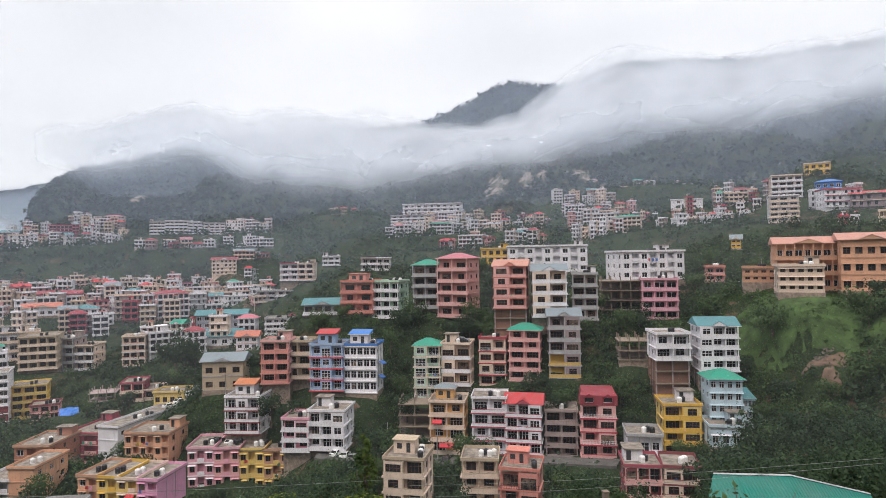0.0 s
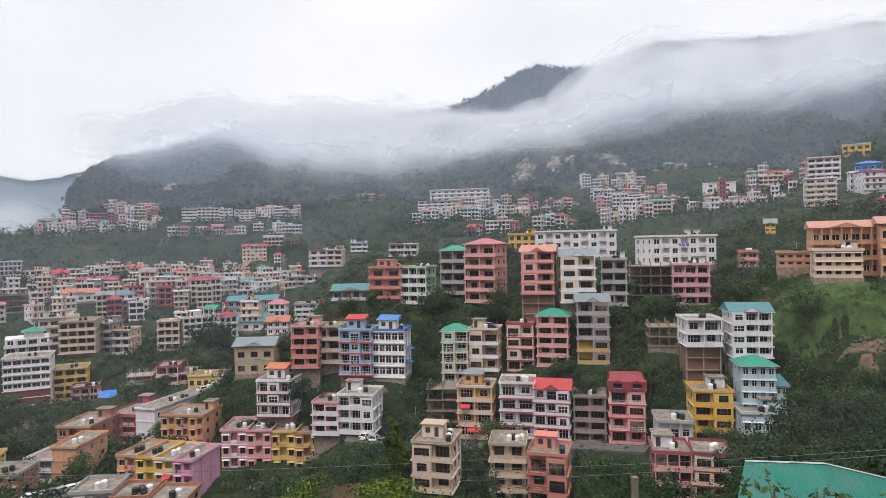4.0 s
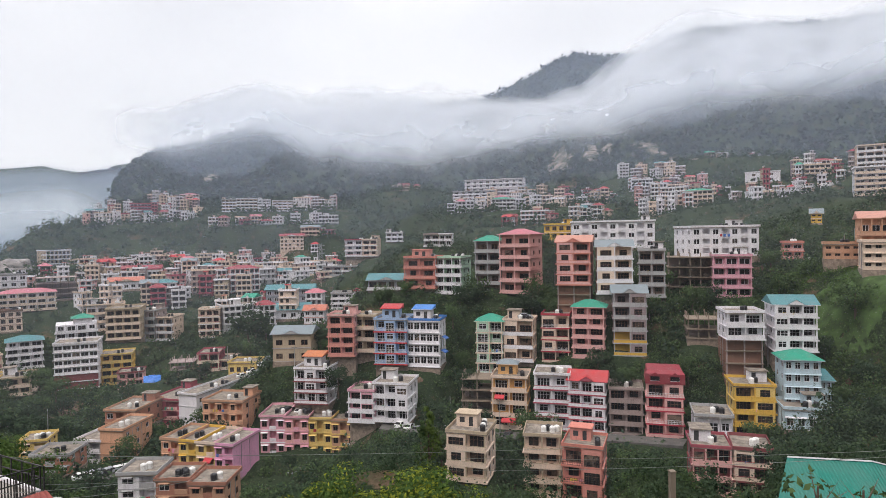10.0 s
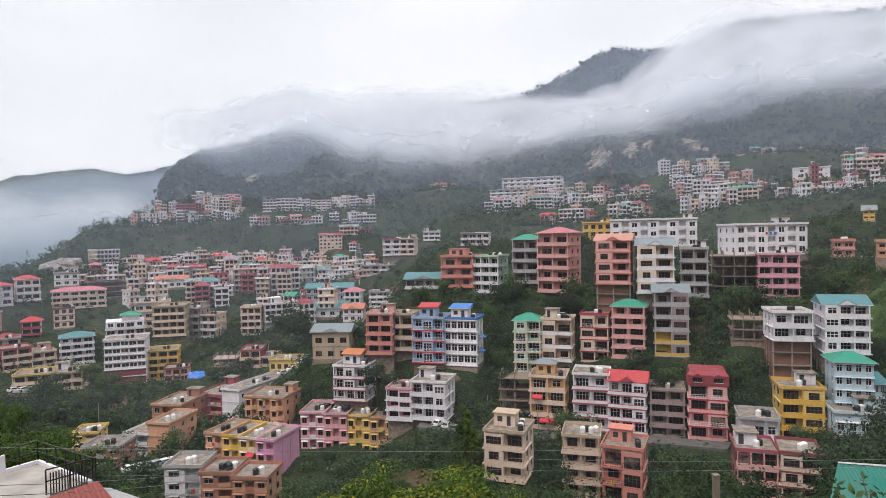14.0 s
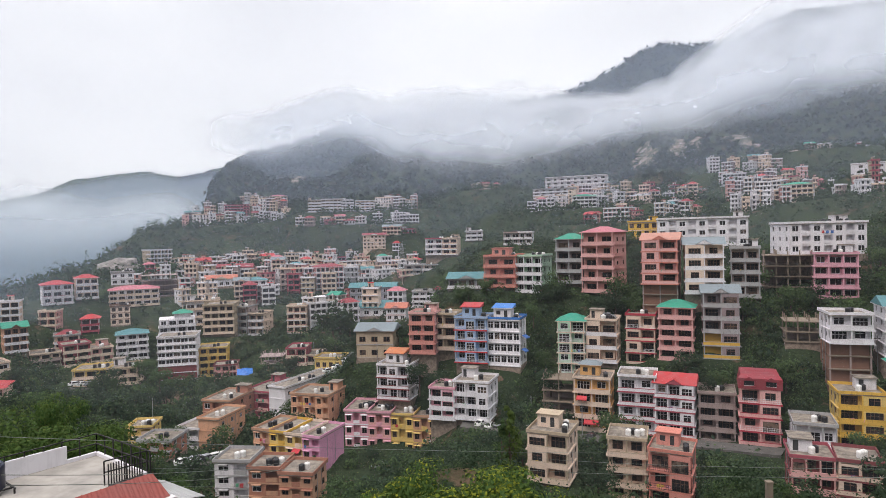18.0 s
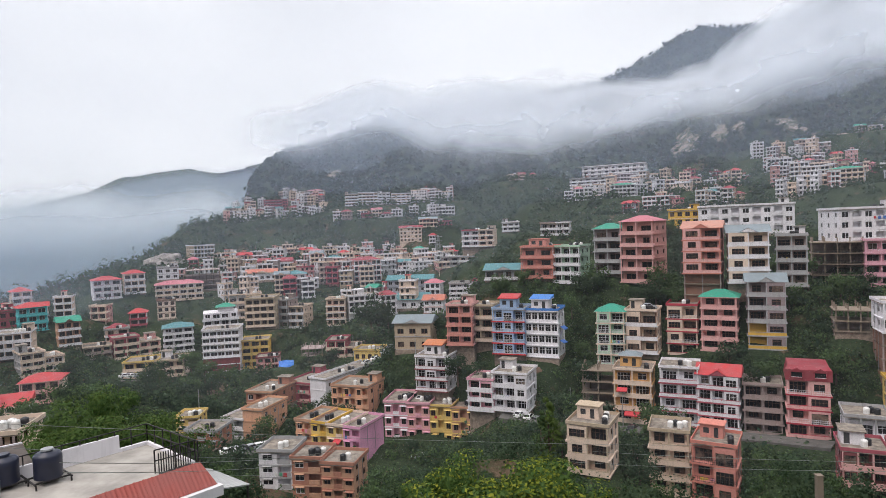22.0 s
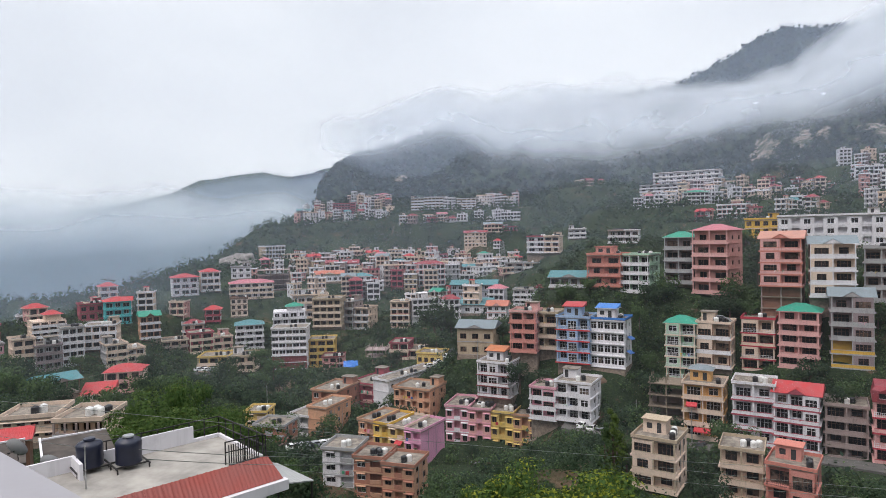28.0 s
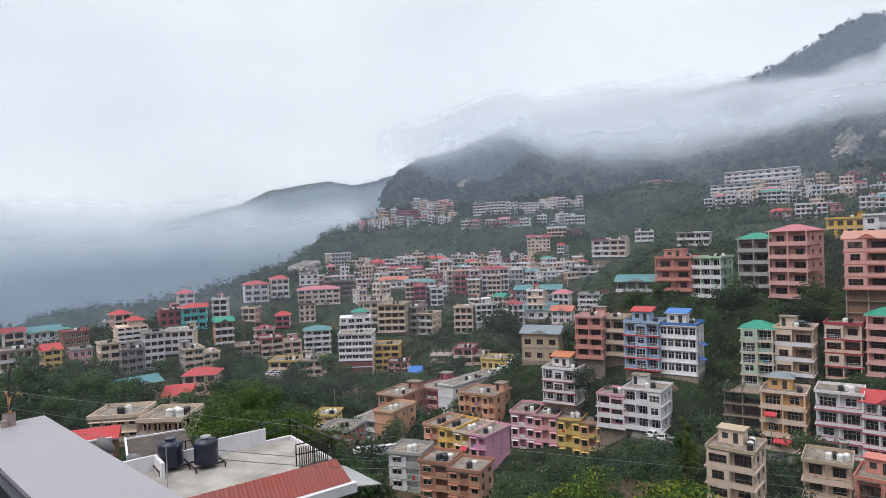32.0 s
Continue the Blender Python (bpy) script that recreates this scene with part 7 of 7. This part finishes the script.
# ---- the flat roof next door ----
def neighbour_roof():
    root = new("neighbour_house")
    root.matrix_basis = pose(-27.5, 20.45, -10.8, 0, 0, 65.5)
    tagged(root, "white neighbouring house with a flat concrete terrace and red sheet eaves", "house")
    white, deck = PAINT["white"], plain("terrace_screed", (0.32, 0.30, 0.275), 0.9, 0, 0.28, 0.9)
    g = Geo()
    g.box(-6, 7.0, -5.35, 0, -9, -0.15)
    part("wall", g, white, root)
    g = Geo()
    g.box(-6, 7.1, -5.4, 0.1, -0.15, 0)
    part("roof_slab", g, deck, root, "worn beige screed")
    g = Geo()
    g.box(3.0, 5.6, 0.0, 0.14, 0, 0.85)
    part("parapet", g, white, root)
    g = Geo()
    g.box(0.6, 3.0, 0.0, 0.14, 0, 0.62)
    g.box(-0.15, 0.0, -1.6, 0.0, 0, 0.75)
    g.box(-3.6, 0.0, 0.0, 0.14, -0.1, 0.72)
    part("parapet", g, white, root)
    g = Geo()
    g.box(5.6, 7.1, -0.02, 0.16, 0, 0.16)
    g.box(6.95, 7.1, -4.9, -0.02, 0, 0.16)
    part("kerb", g, white, root)
    # steel rail
    for x0, y0, x1, y1 in ((0.6, 0.08, 7.02, 0.08), (7.02, 0.08, 7.25, -4.9), (5.4, -4.45, 7.2, -4.7)):
        L = math.hypot(x1 - x0, y1 - y0)
        a = math.degrees(math.atan2(y1 - y0, x1 - x0))
        for z in (0.55, 1.05):
            g = Geo()
            g.box(0, L, -0.025, 0.025, z, z + 0.05)
            part("rail", g, STEEL, root, m=pose(x0, y0, 0, 0, 0, a))
        k = max(2, int(L / 0.8))
        for i in range(k + 1):
            q = shared("rail_post", lambda: (lambda q: (q.box(-0.025, 0.025, -0.025, 0.025, 0, 1.08), q.mesh("post", STEEL))[1])(Geo()))
            part("post", q, None, root, m=pose(x0 + (x1 - x0) * i / k, y0 + (y1 - y0) * i / k, 0))
    # stair well with grille
    g = Geo()
    g.box(5.4, 6.9, -5.3, -4.8, 0.004, 0.1)
    part("stair_opening", g, STEEL, root)
    for i in range(14):
        q = shared("grille_bar", lambda: (lambda q: (q.box(-0.02, 0.02, -0.02, 0.02, 0, 0.95), q.mesh("grille_bar", STEEL))[1])(Geo()))
        part("grille_bar", q, None, root, m=pose(5.45 + i * 0.115, -4.75, 0.05))
    # red ribbed eaves
    g = Geo()
    top, low, zl = -5.35, -6.25, -0.75
    g.poly([(-6, low, zl), (7.45, low, zl), (7.1, top, 0.22), (-6, top, 0.22)])
    g.poly([(7.45, low, zl), (7.2, top, zl), (7.1, top, 0.22)])
    part("eaves_sheet", g, TIN_RED_DULL, root, "dull red ribbed sheet metal")
    n = 34
    rib = shared("eaves_rib", lambda: (lambda q: (q.poly([(-0.03, low, zl + 0.02), (0.03, low, zl + 0.02), (0.03, top, 0.24), (-0.03, top, 0.24)]), q.poly([(-0.03, low, zl + 0.02), (-0.03, top, 0.24), (-0.03, top, 0.2), (-0.03, low, zl - 0.02)]),
                                              q.poly([(0.03, low, zl - 0.02), (0.03, top, 0.2), (0.03, top, 0.24), (0.03, low, zl + 0.02)]), q.mesh("rib", TIN_RED_DULL))[3])(Geo()))
    for i in range(n):
        part("rib", rib, None, root, m=pose(-5.8 + i * 0.38, 0, 0.004))
    g = Geo()
    g.box(-6, 7.6, low - 0.25, low + 0.15, zl - 0.5, zl - 0.02)
    part("gutter_beam", g, white, root)
    # grey lean-to sheets at the gable
    g = Geo()
    g.poly([(7.5, -6.3, -1.0), (9.3, -6.0, -1.45), (8.9, -3.0, -1.25), (7.2, -2.8, -0.55)])
    g.poly([(7.2, -2.8, -0.60), (8.9, -3.0, -1.30), (9.3, -6.0, -1.50), (7.5, -6.3, -1.05)])
    part("lean_to_roof", g, TIN_GREY, root, "grey ribbed metal sheets")
    g = Geo()
    for px, py in ((9.2, -5.9), (8.8, -3.1)):
        g.tube(px, py, -9, -1.5 if py < -4 else -1.3, 0.06, 0.06, 8)
    part("lean_to_post", g, STEEL, root)
    return root


TIN_RED_DULL = tin("dull_red_sheet", (0.36, 0.09, 0.075))
TIN_GREY = tin("grey_sheet", (0.42, 0.43, 0.43))
neighbour_roof()
NB = pose(-27.5, 20.45, -10.8, 0, 0, 65.5)


NAVY_TANK = plain("navy_polythene", (0.016, 0.020, 0.042), 0.38)


def near_tank(u, v):
    root = new("water_tank")
    root.matrix_basis = NB @ pose(u, -v, 0)
    tagged(root, "large black plastic water tank on a steel stand", "water tank", "rooftop water tanks")
    r, h = 0.58, 1.22
    barrel = tank_mesh(r, h, True)
    barrel.materials.clear()
    barrel.materials.append(NAVY_TANK)
    part("barrel", barrel, None, root, m=pose(0, 0, 0.26))
    g = Geo()
    g.tube(0, 0, 0, 0.07, 0.27, 0.25, 18)
    part("lid", g, GALV if u > 1 else NAVY_TANK, root, m=pose(0, 0, 0.26 + h))
    g = Geo()
    for s in (-1, 1):
        g.box(-0.75, 0.75, s * 0.5 - 0.03, s * 0.5 + 0.03, 0.19, 0.26)
        g.box(s * 0.72 - 0.03, s * 0.72 + 0.03, -0.75, 0.75, 0.20, 0.258)
    part("stand", g, STEEL, root)
    for a in (-0.7, 0.7):
        for b in (-0.7, 0.7):
            q = shared("tank_leg", lambda: (lambda q: (q.box(-0.03, 0.03, -0.03, 0.03, 0, 0.20), q.mesh("leg", STEEL))[1])(Geo()))
            part("leg", q, None, root, m=pose(a, b, 0))


near_tank(0.55, 0.45)
near_tank(2.0, 1.35)


def dish(m, r=0.42):
    root = new("satellite_dish")
    root.matrix_basis = m
    tagged(root, "weathered grey satellite dish on a short mast", "satellite dish")
    g = Geo()
    prev = None
    for k in range(5):
        rr_ = r * k / 4
        ring = [(rr_ * math.cos(a * math.pi / 10), 0.35 * rr_ * rr_ / r - 0.15, rr_ * math.sin(a * math.pi / 10)) for a in range(20)]
        if prev:
            for a in range(20):
                b = (a + 1) % 20
                g.poly([prev[a], prev[b], ring[b], ring[a]])
        prev = ring
    part("reflector", g, PAINT["grey"], root, m=pose(0, 0, 0.75, 25, 0, 0))
    g = Geo()
    g.tube(0, 0.1, 0, 0.72, 0.025, 0.025, 8)
    part("mast", g, STEEL, root)
    g = Geo()
    g.box(-0.012, 0.012, -0.5, 0.0, 0.6, 0.625)
    g.box(-0.04, 0.04, -0.56, -0.48, 0.58, 0.66)
    part("feed_arm", g, STEEL, root)


dish(NB @ pose(-0.6, 2.0, -0.7, 0, 0, -40), 0.5)
dish(NB @ pose(-1.2, 7.4, -1.1, 0, 0, -50), 0.6)
g = Geo()
g.tube(0, 0, 0, 1.9, 0.03, 0.03, 8)
pole = new("clothesline_pole", g.mesh("clothesline_pole", GALV))
pole.matrix_basis = NB @ pose(-0.18, -2.8, 0)
tagged(pole, "thin galvanised pole standing on the terrace", "pole")

# ---- old flat roofs behind it ----
def old_roof(x, y, z, rz, w, d, col, label, wall="brown"):
    root = new("old_house")
    root.matrix_basis = pose(x, y, z, 0, 0, rz)
    tagged(root, label, "house")
    g = Geo()
    g.box(-w / 2, w / 2, 0, d, -9, -0.2)
    part("wall", g, PAINT[wall], root)
    g = Geo()
    g.box(-w / 2 - 0.3, w / 2 + 0.3, -0.3, d + 0.3, -0.2, 0)
    part("roof_slab", g, col, root)
    g = Geo()
    g.box(-w / 2 - 0.3, w / 2 + 0.3, d + 0.1, d + 0.3, 0, 0.14)
    g.box(-w / 2 - 0.3, -w / 2 - 0.1, -0.3, d + 0.1, 0, 0.3)
    part("parapet", g, PAINT["white"], root, "flaking whitewash")
    return root


DARK_SLAB = plain("mossy_dark_slab", (0.075, 0.062, 0.055), 0.95, 0, 0.35, 0.7)
old_roof(-53.0, 39.8, -19.8, 57, 5.4, 8.0, DARK_SLAB, "old low house with a mossy dark flat roof")
old_roof(-57.5, 34.5, -19.5, 57, 5.0, 7.5, DARK_SLAB, "low annex with a dark flat roof and whitewashed kerb")
shed = new("tin_shed")
shed.matrix_basis = pose(-71.5, 44.6, -23.3, 0, 0, 50)
tagged(shed, "small shed under a bright red sheet roof", "shed")
g = Geo()
g.box(-2.4, 2.4, 0, 2.8, -6, 1.2)
part("wall", g, PAINT["brown"], shed)
part("roof", roof_geo("shed", 5.0, 2.8, 0.2, 0.8), (TIN["red"], PAINT["dust"]), shed, "bright red sheet metal", pose(0, 0, 1.35))

# ---- green roof below ----
gr = new("green_roofed_hall")
tagged(gr, "hall below under a bright green ribbed metal roof", "hall")
A, B, C, D, E, F = [Vector(p) for p in ((16.33, 38.49, -13.50), (20.76, 37.99, -13.50), (13.86, 34.49, -15.80), (18.65, 33.67, -15.80), (25.42, 37.74, -14.60), (25.04, 34.98, -16.20))]
BACK = Vector((2.2, 6.0, -2.2))
TIN_GREEN = tin("bright_green_sheet", (0.011, 0.175, 0.14))
for name_, quad in (("roof_slope", (C, D, B, A)), ("hip_slope", (D, F, E, B)), ("rear_slope", (A, B, B + BACK, A + BACK)), ("rear_hip", (B, E, E + BACK, B + BACK))):
    g = Geo()
    g.poly([tuple(p) for p in quad])
    g.poly([tuple(p - Vector((0, 0, 0.06))) for p in reversed(quad)])
    part(name_, g, TIN_GREEN, gr, "bright green ribbed sheet metal")
for p0, p1 in ((A, B), (B, E)):
    g = Geo()
    n_ = 0.09
    up_ = Vector((0, 0, 0.05))
    side_ = (p1 - p0).cross(Vector((0, 0, 1))).normalized() * n_
    g.poly([tuple(p0 - side_ + up_ * 0.4), tuple(p1 - side_ + up_ * 0.4), tuple(p1 + up_ * 1.6), tuple(p0 + up_ * 1.6)])
    g.poly([tuple(p0 + up_ * 1.6), tuple(p1 + up_ * 1.6), tuple(p1 + side_ + up_ * 0.4), tuple(p0 + side_ + up_ * 0.4)])
    part("ridge_cap", g, GALV, gr)
g = Geo()
g.box(17.0, 22.5, 35.0, 41.0, -26, -16.4)
part("wall", g, PAINT["white"], gr)
g = Geo()
g.box(-0.11, 0.11, -0.11, 0.11, -9, 0)
g.box(-0.13, 0.13, -0.13, 0.13, 0, 0.06)
post_ = new("concrete_post", g.mesh("concrete_post", PAINT["concrete"]))
post_.matrix_basis = pose(6.9, 27.4, -10.3, 0, 0, 15)
tagged(post_, "weathered square concrete post below the terrace", "post")

# ---- the parapet at the camera's side ----
def own_terrace():
    cap = plain("smooth_white_paint", (0.31, 0.30, 0.325), 0.5, 0, 0.06, 1.5)
    # navy holds the shade of the wall's inner side as a colour
    navy = plain("inner_face_shade_navy", (0.012, 0.014, 0.028), 0.5)
    root = new("terrace_parapet")
    root.matrix_basis = pose(-2.08, 1.35, -0.5, 0, 0, -15.4)
    tagged(root, "low terrace wall with a smooth white painted top", "parapet")
    g = Geo()
    g.box(-0.10, 2.6, -0.205, 0.0, -1.3, 0.0)
    w = part("wall", g, cap, root)
    g = Geo()
    g.box(-0.06, 2.6, 0.0, 0.05, -1.3, -0.06)
    part("drip_ledge", g, cap, root)
    # thin dark sheet that paints the shade onto the wall's inner face
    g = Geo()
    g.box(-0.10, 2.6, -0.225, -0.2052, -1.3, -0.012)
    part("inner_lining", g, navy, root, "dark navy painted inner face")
    stub = new("conduit_stub")
    stub.matrix_basis = root.matrix_basis @ pose(-0.062, -0.10, 0)
    tagged(stub, "cut conduit stub with loose coloured wire ends", "conduit")
    g = Geo()
    g.tube(0, 0, 0, 0.036, 0.017, 0.017, 14, cap=False)
    g.tube(0.018, -0.016, 0.0, 0.02, 0.009, 0.009, 10)
    part("pipe", g, PAINT["dust"], stub)
    for i, (dx, dy, dz, c) in enumerate(((0.10, 0.02, 0.06, "dark"), (-0.01, 0.02, 0.13, "dark"), (0.04, 0.03, 0.05, "straw"), (-0.03, 0.0, 0.05, "rustred"))):
        cu = bpy.data.curves.new("wire", "CURVE")
        cu.dimensions, cu.bevel_depth, cu.bevel_resolution = "3D", 0.003, 2
        sp = cu.splines.new("BEZIER")
        sp.bezier_points.add(2)
        for bp, co in zip(sp.bezier_points, ((0.006 * i - 0.01, 0, 0.02), (dx * 0.5, dy * 0.5, dz * 0.9 + 0.05), (dx, dy, dz + 0.04))):
            bp.co = co
            bp.handle_left_type = bp.handle_right_type = "AUTO"
        cu.materials.append(PAINT[c])
        o = new("wire", cu)
        o.parent = stub
    g = Geo()
    g.box(-3.6, 3.0, -3.2, 1.7, -1.75, -1.55)
    floor = new("terrace_floor", g.mesh("terrace_floor", SLAB))
    tagged(floor, "bare concrete terrace floor", "floor", kind="structure")
    g = Geo()
    g.box(-3.5, 2.9, -3.1, 1.6, -16, -1.76)
    tagged(new("own_building_wall", g.mesh("own_building_wall", PAINT["white"])), "plain wall of the building below the terrace", "wall", kind="structure")


own_terrace()


# ---- overhead cables ----
def cable(name, a, b, sag, r=0.012):
    cu = bpy.data.curves.new(name, "CURVE")
    cu.dimensions, cu.bevel_depth, cu.bevel_resolution = "3D", r, 1
    sp = cu.splines.new("POLY")
    sp.points.add(24)
    for i in range(25):
        f = i / 24
        p = Vector(a).lerp(Vector(b), f)
        sp.points[i].co = (p.x, p.y, p.z - sag * 4 * f * (1 - f), 1)
    cu.materials.append(CABLE)
    tagged(new(name, cu), "thin grey overhead electric cable", "cable", "overhead cables")


CABLE = plain("cable_sheath", (0.20, 0.22, 0.20), 0.5)
cable("cable", (19.6, 28.1, -9.24), (-4.9, 60.1, -21.79), 0.3)
cable("cable", (19.0, 27.3, -9.19), (-5.8, 58.0, -22.16), 0.3)
cable("cable", (-32.5, 16.0, -6.28), (6.2, 62.0, -21.27), 0.3)
cable("cable", (-30.7, 15.1, -6.63), (-30.3, 52.2, -21.40), 0.3)
cable("cable", (-29.8, 14.7, -7.05), (-29.3, 50.4, -22.28), 0.3)
cable("cable", (-15.2, 13.4, -6.04), (-20.7, 40.3, -15.73), 0.3)
cable("cable", (-14.4, 12.8, -6.02), (-20.2, 39.4, -15.86), 0.3)
